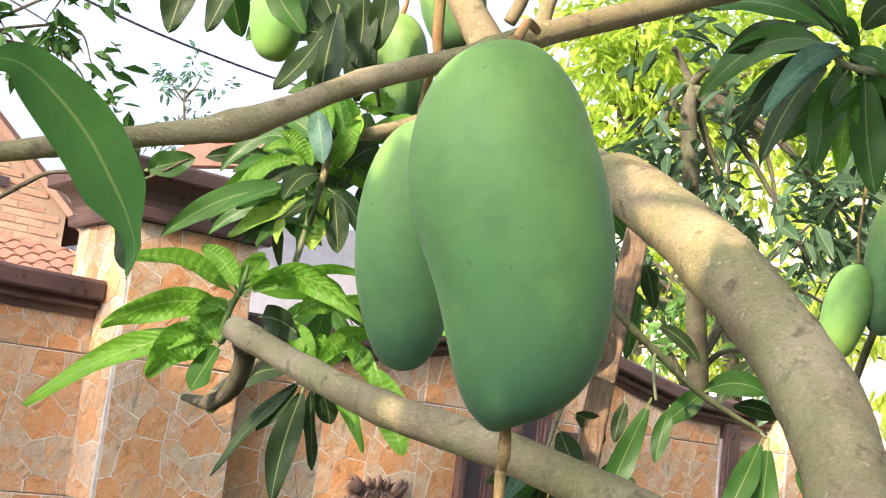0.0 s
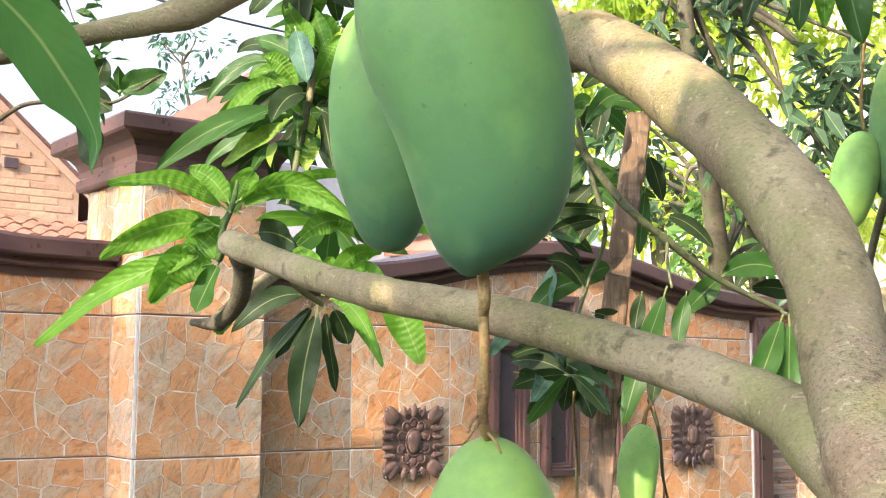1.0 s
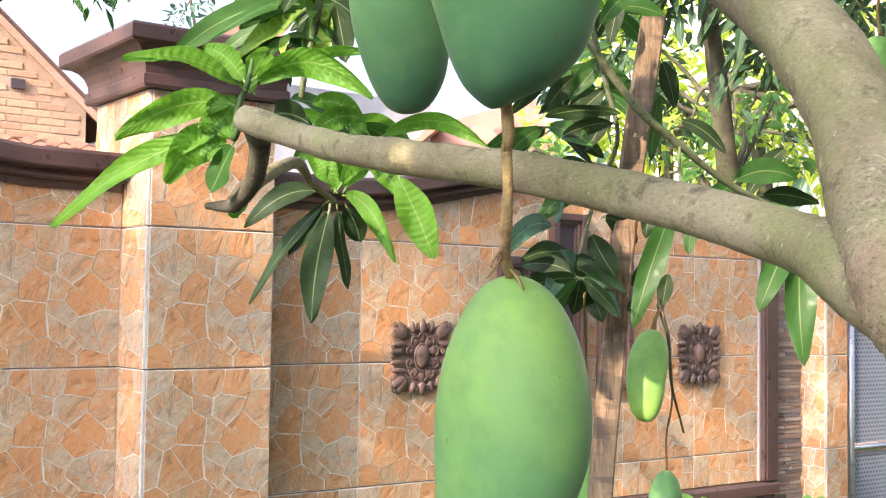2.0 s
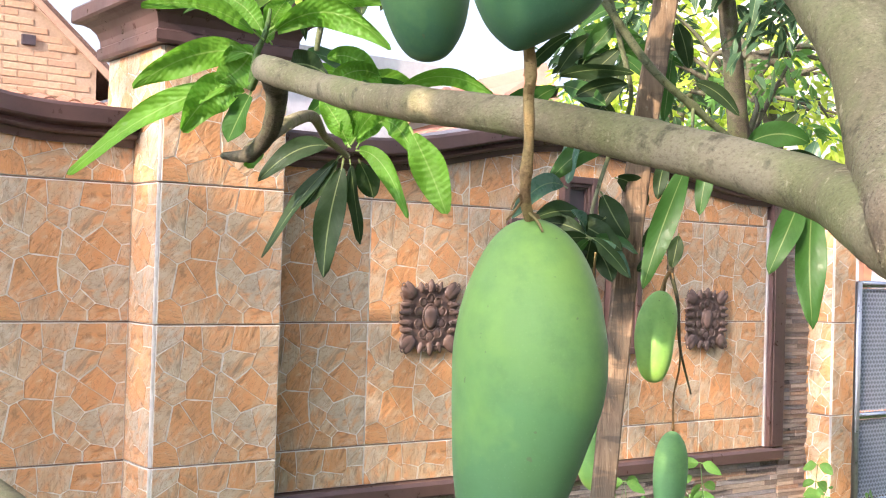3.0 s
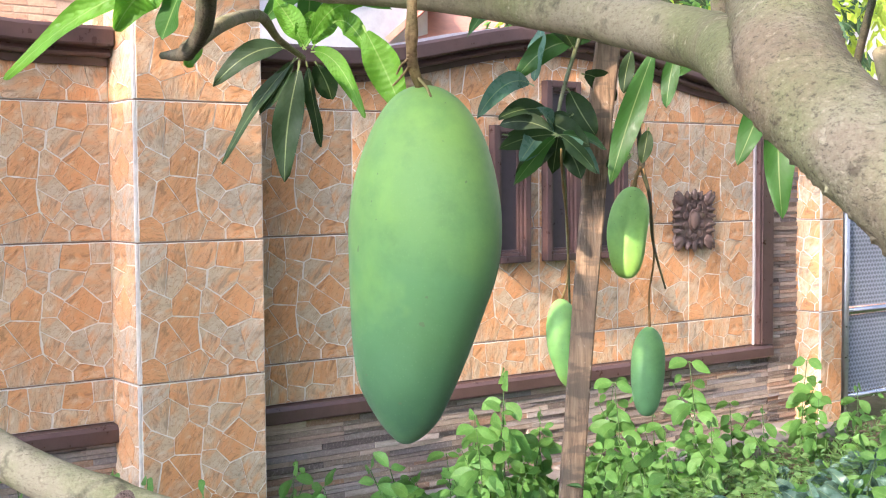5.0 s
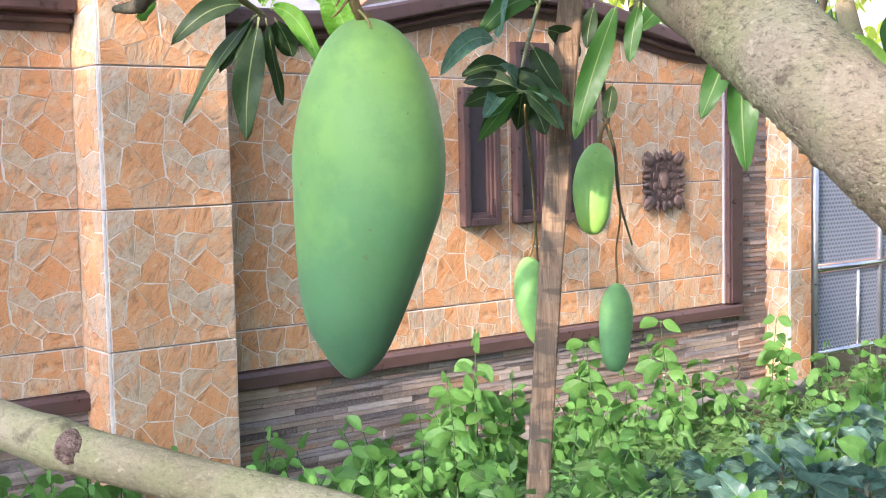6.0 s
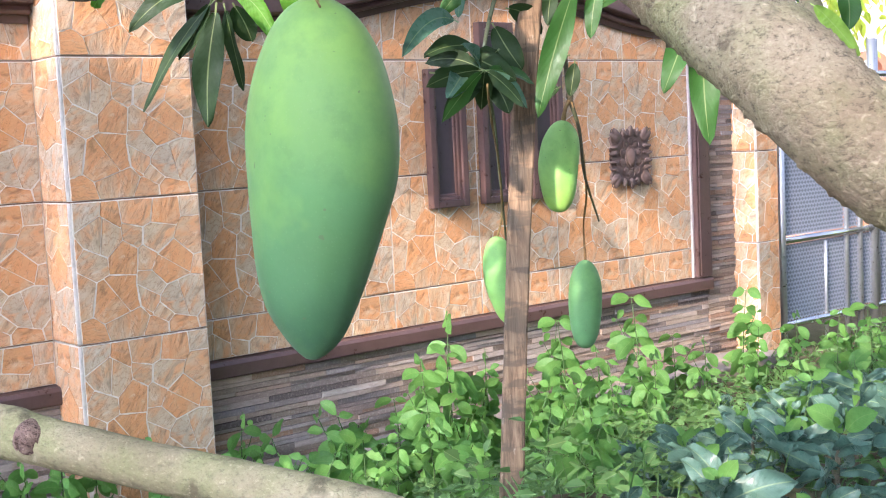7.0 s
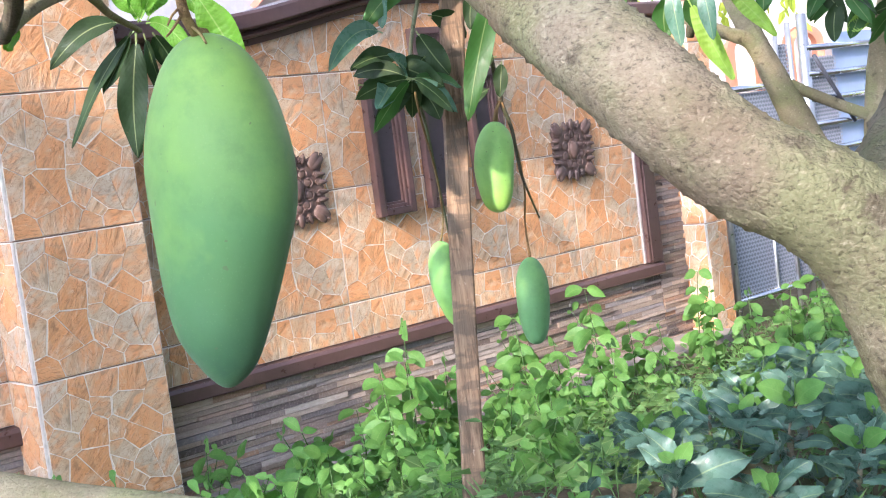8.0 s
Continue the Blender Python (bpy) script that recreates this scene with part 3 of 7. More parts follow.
def cap_ring(bm, steps, x0, x1, y0, y1):
    """Square stepped moulding: steps of (out, z)."""
    rings = []
    for o, z in steps:
        rings.append([bm.verts.new(p) for p in ((x0 - o, y0 - o, z), (x1 + o, y0 - o, z), (x1 + o, y1 + o, z), (x0 - o, y1 + o, z))])
    for a, b in zip(rings, rings[1:]):
        for k in range(4):
            bm.faces.new((a[k], a[(k + 1) % 4], b[(k + 1) % 4], b[k]))
    bm.faces.new(rings[0][::-1])
    bm.faces.new(rings[-1])


bm = bmesh.new()
cap_ring(bm, [(0.0, 1.486), (0.026, 1.486), (0.030, 1.495), (0.030, 1.520), (0.022, 1.526)] +
         [(0.022 + 0.058 * (1 - math.cos(radians(a))), 1.526 + 0.072 * math.sin(radians(a))) for a in (15, 35, 55, 75, 88)] +
         [(0.086, 1.600), (0.092, 1.606), (0.092, 1.642), (0.086, 1.650), (0.02, 1.662)], PX0, PX1, PILLAR_Y, PILLAR_Y + 0.4)
part("cap", bm, MOULDING, pillar, "stepped brown painted pillar cap")

# column between the ledge-stone strip and the gate
COL0, COL1, COL_Y = 2.690, 2.850, 4.075
column = thing("gate_column", "slim column clad in flagstone-print tiles beside the gate", "column", kind="structure")
part("column_core", box(COL0 + 0.009, COL1 - 0.009, COL_Y + 0.009, COL_Y + 0.3, -0.6, 1.30), GROUT, column)


# ---- carved plaques ----
def petal(bm, at, size, turn, lift=0.012):
    made = bmesh.ops.create_uvsphere(bm, u_segments=8, v_segments=5, radius=1.0)["verts"]
    for v in made:
        k = v.co.x
        v.co.z *= 1.0 - 0.22 * k
        v.co.y -= 0.35 * k * k
    bmesh.ops.transform(bm, verts=made, matrix=Matrix.Translation((at[0], at[1], at[2])) @ Matrix.Rotation(radians(turn), 4, "Y") @ Matrix.Diagonal((size[0], lift, size[1], 1)))


def lobe(bm, x, z, rx, rz, turn=0.0, out=0.014, base=-0.016):
    petal(bm, (x, base, z), (rx, rz), turn, out)


def curl(bm, x, z, size, hand, start):
    """A flat snail-shell scroll."""
    pts = []
    for k in range(9):
        w = radians(start + hand * 60 * k)
        r = size * (1 - 0.085 * k)
        pts.append((x + r * math.cos(w), -0.013 - 0.0006 * k, z + r * math.sin(w)))
    put_tube(bm, pts, [size * 0.30 - size * 0.012 * k for k in range(9)], 7, 3)


def build_plaque():
    """A square plate of scrolled leaves: oval boss, ring of round petals, corner leaves, side scrolls and crests."""
    ob = thing("carved_plaque", "dark brown carved square plaque of scrolled leaves on the tiles", "ornament", group="carved plaques on the wall")
    h = 0.110
    bm = bmesh.new()
    ring = []
    for k in range(96):
        w = 2 * math.pi * k / 96
        r = h / max(abs(math.cos(w)), abs(math.sin(w)))
        r = min(r, h * 1.30) * (0.90 + 0.05 * math.cos(20 * w))
        ring.append((r * math.cos(w), r * math.sin(w)))
    lo = [bm.verts.new((x, 0.0, z)) for x, z in ring]
    hi = [bm.verts.new((x * 0.97, -0.010, z * 0.97)) for x, z in ring]
    bm.faces.new(lo[::-1])
    bm.faces.new(hi)
    for k in range(96):
        bm.faces.new((lo[k], lo[(k + 1) % 96], hi[(k + 1) % 96], hi[k]))
    bmesh.ops.recalc_face_normals(bm, faces=bm.faces)
    plate = part("plate", bm, CARVED, ob)
    bm = bmesh.new()
    lobe(bm, 0, 0, 0.040, 0.025, 90, 0.013, -0.012)
    put_tube(bm, [(0.027 * math.cos(radians(30 * k)), -0.013, 0.043 * math.sin(radians(30 * k))) for k in range(13)], [0.0034] * 13, 6, 3)
    part("boss", bm, CARVED, plate, "raised oval boss", smooth=True)
    for k in range(10):
        w = 2 * math.pi * (k + 0.5) / 10
        bm = bmesh.new()
        lobe(bm, 0.045 * math.cos(w), 0.063 * math.sin(w), 0.017, 0.0145, -math.degrees(w), 0.005, -0.010)
        put_tube(bm, [(0.045 * math.cos(w) + 0.0145 * math.cos(w + g), -0.015, 0.063 * math.sin(w) + 0.0145 * math.sin(w + g)) for g in (-1.5, -0.75, 0, 0.75, 1.5)], [0.0026] * 5, 6, 3)
        part("petal", bm, CARVED, plate, smooth=True)
    for sx in (-1, 1):
        for sz in (-1, 1):
            flip = 180 if sx < 0 else 0
            bm = bmesh.new()
            for turn, length, wide in ((34, 0.044, 0.017), (56, 0.044, 0.017)):
                g = radians(turn)
                lobe(bm, sx * (0.052 + length * 0.86 * math.cos(g)), sz * (0.058 + length * 0.86 * math.sin(g)), length * 0.72, wide, -sz * sx * turn + flip, 0.009, -0.011)
            curl(bm, sx * 0.099, sz * 0.104, 0.0085, sx * sz, 0 if sx < 0 else 180)
            part("corner_leaf", bm, CARVED, plate, smooth=True)
            for z, out in ((0.016, 0.0), (0.041, -0.004)):
                bm = bmesh.new()
                lobe(bm, sx * (0.092 + out), sz * z, 0.023, 0.0095, flip, 0.010, -0.010)
                curl(bm, sx * (0.079 + out), sz * z, 0.0105, -sx * sz, 0 if sx < 0 else 180)
                part("scroll", bm, CARVED, plate, smooth=True)
    for sz in (-1, 1):
        bm = bmesh.new()
        for x, r in ((-0.034, 0.013), (0.034, 0.013)):
            lobe(bm, x, sz * 0.096, 0.020, r * 0.75, -90 * sz + x * 500 * sz, 0.009, -0.010)
        lobe(bm, 0.0, sz * 0.100, 0.024, 0.013, -90 * sz, 0.011, -0.012)
        for sx in (-1, 1):
            curl(bm, sx * 0.021, sz * 0.097, 0.0105, sx * sz, 90 * sz)
        part("crest", bm, CARVED, plate, smooth=True)
    return ob


plaque = build_plaque()
plaque.location = (0.640, WALL_Y - 0.002, 0.716)
plaque.scale = (1.13, 1.0, 1.05)
copy_thing(plaque, Matrix.Translation((2.018, WALL_Y - 0.002, 0.709)))


# ---- narrow framed panels ----
def build_panel(x0, x1, z0, z1):
    ob = thing("framed_panel", "narrow dark recessed panel in a brown stepped wooden frame", "wall panel", (0, 0, 0), "narrow framed panels in the wall")
    part("panel_back", box(x0 + 0.03, x1 - 0.03, WALL_Y - 0.006, WALL_Y + 0.004, z0 + 0.03, z1 - 0.03), NICHE_DARK, ob)
    for k, (inset, wide, out) in enumerate(((0.0, 0.026, 0.034), (0.024, 0.014, 0.024), (0.037, 0.010, 0.014))):
        a0, a1, c0, c1 = x0 + inset, x1 - inset, z0 + inset, z1 - inset
        for b in ((a0, a0 + wide, c0, c1), (a1 - wide, a1, c0, c1), (a0 + wide, a1 - wide, c0, c0 + wide), (a0 + wide, a1 - wide, c1 - wide, c1)):
            part("frame_bar", box(b[0], b[1], WALL_Y - out, WALL_Y + 0.006, b[2], b[3], 0.004 if k == 0 else 0.003), MOULDING, ob)


build_panel(0.968, 1.136, 0.578, 1.068)
build_panel(1.212, 1.380, 0.578, 1.235)
build_panel(1.456, 1.624, 0.578, 1.068)

# ---- the mango tree ----
FACING = Vector((0.61, 0.79, 0.0))
ACROSS = Vector((0.79, -0.61, 0.0))


def put_leaf(bm, base, tip, width, arch=0.0, roll=0.0, petiole=0.10, segs=8, wave=0.06, fold=0.22, seed=0, through_points=None, narrow=1.0, obovate=0.0, quilt=0.0):
    """A lance-shaped blade on a thin stalk, bowed upward by arch, folded along its rib, with a wavy margin."""
    uv = bm.loops.layers.uv.verify()
    a, b = Vector(base), Vector(tip)
    mid = (a + b) / 2 + Vector((0, 0, 2 * arch))

    def at(t):
        if through_points:
            k = min(int(t * (len(through_points) - 1)), len(through_points) - 2)
            f = t * (len(through_points) - 1) - k
            return through_points[k].lerp(through_points[k + 1], f)
        return a * (1 - t) ** 2 + mid * 2 * t * (1 - t) + b * t * t

    rng = random.Random(seed)
    ph, sway, twist = rng.uniform(0, 6.28), rng.uniform(-0.12, 0.12), rng.uniform(-32, 32)
    rows = []
    across = (-1.0, -0.75, -0.5, -0.22, 0.0, 0.22, 0.5, 0.75, 1.0) if quilt else (-1.0, -0.52, 0.0, 0.52, 1.0)
    for i in range(segs + 1):
        s = i / segs
        t = petiole + (1 - petiole) * s
        p = at(t)
        way = (at(min(t + 0.03, 1.0)) - at(max(t - 0.03, 0.0))).normalized()
        side = way.cross(FACING)
        side = side.normalized() if side.length > 0.15 else way.cross(Vector((0, 0, 1))).normalized()
        side = Matrix.Rotation(radians(roll + twist * (s - 0.4)), 3, way) @ side
        nor = side.cross(way)
        half = width / 2 * max(0.0, math.sin(math.pi * min(1.0, s * 0.93 + 0.035)) ** 0.72) * (1.1 - 0.28 * s)
        half *= 1 - obovate + obovate * (0.42 + 1.15 * s)
        if s > 0.62:
            half *= 1 - (1 - narrow) * min(1.0, (s - 0.62) / 0.16)
        if i == segs:
            half = width * 0.004
        p = p + side * sway * width * math.sin(math.pi * s)
        row = []
        for k, f in enumerate(across):
            w = wave * width * math.sin(ph + 9 * s + (f + 1) * 2.6) * abs(f)
            if quilt:
                w += quilt * width * math.sin(math.pi * (26 * s - 6 * abs(f) - 0.5) / 2) ** 2 * math.sin(math.pi * abs(f)) * min(1.0, 6 * s, 5 * (1 - s))
            row.append((bm.verts.new(p + side * half * f + nor * (-fold * half * abs(f) + w)), (s, 0.5 + f * 0.5)))
        rows.append(row)
    for r0, r1 in zip(rows, rows[1:]):
        for k in range(len(across) - 1):
            q = (r0[k], r0[k + 1], r1[k + 1], r1[k])
            face = bm.faces.new([v for v, _ in q])
            face.smooth = True
            for loop, (_, c) in zip(face.loops, q):
                loop[uv].uv = c
    if petiole > 0.02:
        ring0, ring1 = [], []
        rad = max(0.0009, width * 0.03)
        side, nor = FACING.cross(Vector((0, 0, 1))), Vector((0, 0, 1))
        for k in range(4):
            d = side * math.cos(k * 1.5708) + nor * math.sin(k * 1.5708)
            ring0.append(bm.verts.new(a + d * rad * 1.4))
            ring1.append(bm.verts.new(at(petiole * 1.15) + d * rad))
        for k in range(4):
            face = bm.faces.new((ring0[k], ring0[(k + 1) % 4], ring1[(k + 1) % 4], ring1[k]))
            for loop in face.loops:
                loop[uv].uv = (0.3, 0.5)


def mango_fruit(top, bottom, widths, shifts, thick, mat, parent, spin=0.0):
    """A fruit between two points: half-widths and sideways shifts at even steps from the stalk end to the tip."""
    a, b = Vector(top), Vector(bottom)
    axis = (a - b).normalized()
    side = (ACROSS - axis * ACROSS.dot(axis)).normalized()
    deep = axis.cross(side)
    wide = side * math.cos(spin) - deep * math.sin(spin)
    flat = side * math.sin(spin) + deep * math.cos(spin)
    even = 1 / math.sqrt(math.cos(spin) ** 2 + (thick * math.sin(spin)) ** 2)
    bm = bmesh.new()
    uv = bm.loops.layers.uv.verify()
    prof = smooth_line([(w, c, 0) for w, c in zip(widths, shifts)], 4)
    n, sides = len(prof), 36
    rings = []
    for i, q in enumerate(prof):
        s = i / (n - 1)
        s = (1 - math.cos(math.pi * s)) / 2
        w = max(q.x, 0.0)
        centre = a + (b - a) * s + side * q.y
        ring = []
        for k in range(sides):
            g = 2 * math.pi * k / sides
            soft = 1 + 0.012 * noise.noise(Vector((math.cos(g) * 1.3, math.sin(g) * 1.3, s * 3 + a.x * 9)))
            ring.append((bm.verts.new(centre + (wide * math.cos(g) * w + flat * math.sin(g) * w * thick) * soft * even), (k / sides, 1 - s)))
        rings.append(ring)
    for r0, r1 in zip(rings, rings[1:]):
        for k in range(sides):
            q = (r0[k], r0[(k + 1) % sides], r1[(k + 1) % sides], r1[k])
            face = bm.faces.new([v for v, _ in q])
            for loop, (_, c) in zip(face.loops, q):
                loop[uv].uv = (k / sides, c[1])
    bmesh.ops.remove_doubles(bm, verts=bm.verts, dist=0.00002)
    bmesh.ops.recalc_face_normals(bm, faces=bm.faces)
    return part("fruit", bm, mat, parent, smooth=True)


def hang_mango(label, top, bottom, widths, shifts, thick, stalk, radius, mat=None, spurs=(), spin=0.0):
    ob = thing("mango", label, "mango", (0, 0, 0), "mangoes hanging on the tree")
    mango_fruit(top, bottom, widths, shifts, thick, mat or MANGO, ob, spin)
    bm = bmesh.new()
    put_tube(bm, stalk, [radius * (1.5 if i == 0 else 1.0) for i in range(len(stalk))], 8, 5, 0.15, 3.0, ((0.35, radius * 0.3), (0.7, radius * 0.25)))
    stem = part("stalk", bm, STALK, ob, "brown woody fruit stalk", smooth=True)
    for spur in spurs:
        bm = bmesh.new()
        put_tube(bm, spur, [0.0009, 0.0007, 0.0005], 6, 4, 0.2, 5.0)
        part("spur", bm, STALK, stem, smooth=True)
    return ob


# stations run from the stalk end to the tip, closer together at both ends
LONG_W = (0.0, 0.0120, 0.0222, 0.0305, 0.0368, 0.0403, 0.0394, 0.0348, 0.0298, 0.0239, 0.0159, 0.0072, 0.0)
LONG_C = (0.0, 0.0, 0.0008, 0.0018, 0.0024, 0.0033, 0.0037, 0.0018, 0.0, -0.0008, 0.0005, 0.0005, 0.0)
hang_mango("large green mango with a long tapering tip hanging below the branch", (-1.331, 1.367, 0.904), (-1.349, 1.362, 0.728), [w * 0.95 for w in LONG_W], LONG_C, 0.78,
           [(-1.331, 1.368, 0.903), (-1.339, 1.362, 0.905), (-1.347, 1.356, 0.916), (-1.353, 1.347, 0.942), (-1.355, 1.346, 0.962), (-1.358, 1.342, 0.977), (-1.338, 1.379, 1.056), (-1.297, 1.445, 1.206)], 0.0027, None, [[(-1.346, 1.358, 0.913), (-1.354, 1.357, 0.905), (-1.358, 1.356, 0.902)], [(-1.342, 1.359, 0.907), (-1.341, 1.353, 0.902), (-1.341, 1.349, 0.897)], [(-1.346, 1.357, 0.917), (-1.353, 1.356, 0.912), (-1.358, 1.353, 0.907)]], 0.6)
BROAD_W = (0.0, 0.0145, 0.0265, 0.0362, 0.0426, 0.0465, 0.0461, 0.0418, 0.0376, 0.0320, 0.0225, 0.0085, 0.0)
BROAD_C = (0.0, -0.001, -0.002, -0.0018, -0.001, 0.002, 0.0066, 0.0112, 0.0132, 0.0124, 0.0087, 0.0025, 0.0)
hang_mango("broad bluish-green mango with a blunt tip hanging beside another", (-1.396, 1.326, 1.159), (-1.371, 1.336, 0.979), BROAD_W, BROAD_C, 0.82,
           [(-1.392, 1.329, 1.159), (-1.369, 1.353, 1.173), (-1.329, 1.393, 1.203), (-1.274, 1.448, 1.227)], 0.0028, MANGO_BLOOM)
BACK_W = (0.0, 0.010, 0.0195, 0.0270, 0.0320, 0.0345, 0.0350, 0.0335, 0.0300, 0.0255, 0.0190, 0.0110, 0.0)
BACK_C = (0.0, 0.0, 0.0, -0.001, -0.002, -0.003, -0.003, -0.003, -0.002, -0.001, -0.001, -0.001, -0.001)
hang_mango("green mango half hidden behind a larger one", (-1.279, 1.550, 1.183), (-1.262, 1.559, 1.015), BACK_W, BACK_C, 0.86,
           [(-1.278, 1.551, 1.181), (-1.286, 1.540, 1.196), (-1.302, 1.513, 1.206)], 0.0026, MANGO_BLOOM)
SMALL_W = (0.0, 0.010, 0.0190, 0.0265, 0.0315, 0.0335, 0.0335, 0.0320, 0.0290, 0.0250, 0.0190, 0.0110, 0.0)
SMALL_C = (0.0, 0.0, 0.0, 0.0, -0.001, -0.002, -0.003, -0.002, 0.0, 0.001, 0.002, 0.003, 0.003)
hang_mango("small yellow-green mango on a forked stalk beside the stake", (-0.093, 2.446, 0.851), (-0.118, 2.445, 0.684), [w * 1.1 for w in SMALL_W], SMALL_C, 0.85,
           [(-0.093, 2.445, 0.848), (-0.088, 2.444, 0.870), (-0.079, 2.440, 0.893), (-0.079, 2.444, 0.926)], 0.0035, MANGO_BRIGHTENED)
hang_mango("slim green mango hanging low on a thread-like stalk", (0.057, 2.549, 0.573), (0.040, 2.541, 0.397), SMALL_W, [0.0] * 13, 0.9,
           [(0.057, 2.548, 0.570), (0.047, 2.540, 0.642), (-0.000, 2.483, 0.713), (-0.034, 2.457, 0.800), (-0.077, 2.437, 0.884)], 0.0018, MANGO_SOFT)
hang_mango("pale green mango hanging low behind the wooden stake", (-0.111, 2.627, 0.633), (-0.103, 2.600, 0.459), SMALL_W, SMALL_C, 0.9,
           [(-0.108, 2.624, 0.631), (-0.130, 2.583, 0.678), (-0.192, 2.515, 0.767), (-0.328, 2.379, 0.868), (-0.394, 2.308, 0.911)], 0.0018, MANGO_PALE)
hang_mango("green mango hanging high among leaves", (-0.740, 2.378, 1.612), (-0.708, 2.387, 1.444), [w * 1.18 for w in SMALL_W], [0.0] * 13, 0.9,
           [(-0.740, 2.379, 1.609), (-0.738, 2.372, 1.634), (-0.742, 2.365, 1.686)], 0.003)
hang_mango("green mango partly covered by leaves high on the tree", (-0.912, 2.442, 1.636), (-0.908, 2.466, 1.502), [w * 1.25 for w in SMALL_W], SMALL_C, 0.9,
           [(-0.911, 2.442, 1.634), (-0.913, 2.438, 1.662), (-0.910, 2.429, 1.697)], 0.003, MANGO_PALE)
hang_mango("green mango behind a reddish twig high on the tree", (-0.785, 2.214, 1.642), (-0.750, 2.213, 1.518), [w * 1.4 for w in SMALL_W], [0.0] * 13, 0.9,
           [(-0.784, 2.215, 1.639), (-0.786, 2.213, 1.658), (-0.791, 2.210, 1.690)], 0.003)
hang_mango("sunlit yellow-green mango in a hanging pair", (0.160, 2.141, 1.377), (0.144, 2.177, 1.201), [w * 1.25 for w in SMALL_W], [0.0] * 13, 0.9,
           [(0.161, 2.142, 1.374), (0.152, 2.141, 1.430), (0.148, 2.127, 1.551), (0.144, 2.115, 1.671)], 0.003, MANGO_PALE)
hang_mango("green mango in a hanging pair", (0.201, 2.092, 1.516), (0.206, 2.124, 1.254), [w * 1.35 for w in SMALL_W], [0.0] * 13, 0.9,
           [(0.201, 2.093, 1.513), (0.192, 2.093, 1.561), (0.176, 2.090, 1.672)], 0.003)

mango_tree = thing("mango_tree", "young mango tree with a smooth grey-brown trunk arching over the garden", "tree", (-1.295, 1.058, 0.573))


def limb(name, points, radii, mat=BARK, sides=16, rough=0.05, knots=(), label="", steps=8, warts=0.0):
    bm = bmesh.new()
    put_tube(bm, points, radii, sides, steps, rough, points[0][0] * 10, knots, warts)
    ob = part(name, bm, mat, mango_tree, label, smooth=True)
    ob.matrix_parent_inverse = Matrix.Translation(-mango_tree.location)
    return ob


limb("trunk", [(-1.090, 1.000, 0.180), (-1.190, 1.016, 0.536), (-1.241, 1.025, 0.684), (-1.280, 1.028, 0.749), (-1.297, 1.036, 0.785), (-1.310, 1.049, 0.804), (-1.321, 1.071, 0.819), (-1.330, 1.104, 0.852), (-1.322, 1.132, 0.871), (-1.310, 1.161, 0.891), (-1.275, 1.197, 0.920), (-1.248, 1.222, 0.940)],
     [0.042, 0.034, 0.030, 0.0235, 0.0200, 0.0182, 0.0180, 0.0182, 0.0192, 0.0204, 0.0205, 0.0185], BARK_ROUGH, 150, 0.03, (), "lichen-spotted rough trunk bark", 52, 0.0010)
limb("limb", [(-1.275, 1.197, 0.920), (-1.251, 1.220, 0.938), (-1.217, 1.254, 0.985), (-1.195, 1.299, 1.035), (-1.172, 1.381, 1.101), (-1.161, 1.466, 1.155), (-1.151, 1.506, 1.167), (-1.143, 1.579, 1.215), (-1.157, 1.670, 1.326), (-1.160, 1.720, 1.409)],
     [0.0195, 0.0198, 0.0212, 0.0222, 0.0216, 0.0208, 0.0195, 0.017, 0.014, 0.012], BARK, 64, 0.05, ((0.435, 0.0016), (0.30, 0.0008)), "smooth arching limb, sunlit at its top", 20, 0.0004)
limb("branch", [(-1.300, 1.171, 0.889), (-1.284, 1.210, 0.905), (-1.248, 1.262, 0.921), (-1.240, 1.360, 0.947), (-1.247, 1.469, 0.971), (-1.260, 1.577, 0.989), (-1.242, 1.699, 1.011), (-1.242, 1.833, 1.046)],
     [0.0185, 0.0152, 0.0143, 0.0128, 0.0124, 0.0117, 0.0110, 0.0112], BARK, 48, 0.05, ((0.45, 0.0008), (0.72, 0.0009), (0.86, 0.0010), (0.97, 0.0012)), "pruned horizontal branch", 20, 0.0004)
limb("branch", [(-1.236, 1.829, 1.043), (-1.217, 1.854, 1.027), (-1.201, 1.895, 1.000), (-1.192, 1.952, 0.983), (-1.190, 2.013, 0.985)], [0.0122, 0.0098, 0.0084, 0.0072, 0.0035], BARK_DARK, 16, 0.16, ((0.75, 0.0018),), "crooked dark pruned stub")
limb("branch", [(-1.192, 1.952, 0.985), (-1.118, 2.018, 1.024), (-0.996, 2.174, 1.058), (-0.905, 2.295, 1.049), (-0.838, 2.347, 1.033)], [0.008, 0.0075, 0.007, 0.005, 0.004], BARK, 10, 0.08)
limb("twig", [(-1.235, 1.853, 1.050), (-1.222, 1.894, 1.038), (-1.225, 1.881, 1.064), (-1.219, 1.875, 1.087), (-1.212, 1.881, 1.109)], [0.0030, 0.0034, 0.0030, 0.0026, 0.0016], HERB_STEM, 8, 0.05, (), "green young shoot")
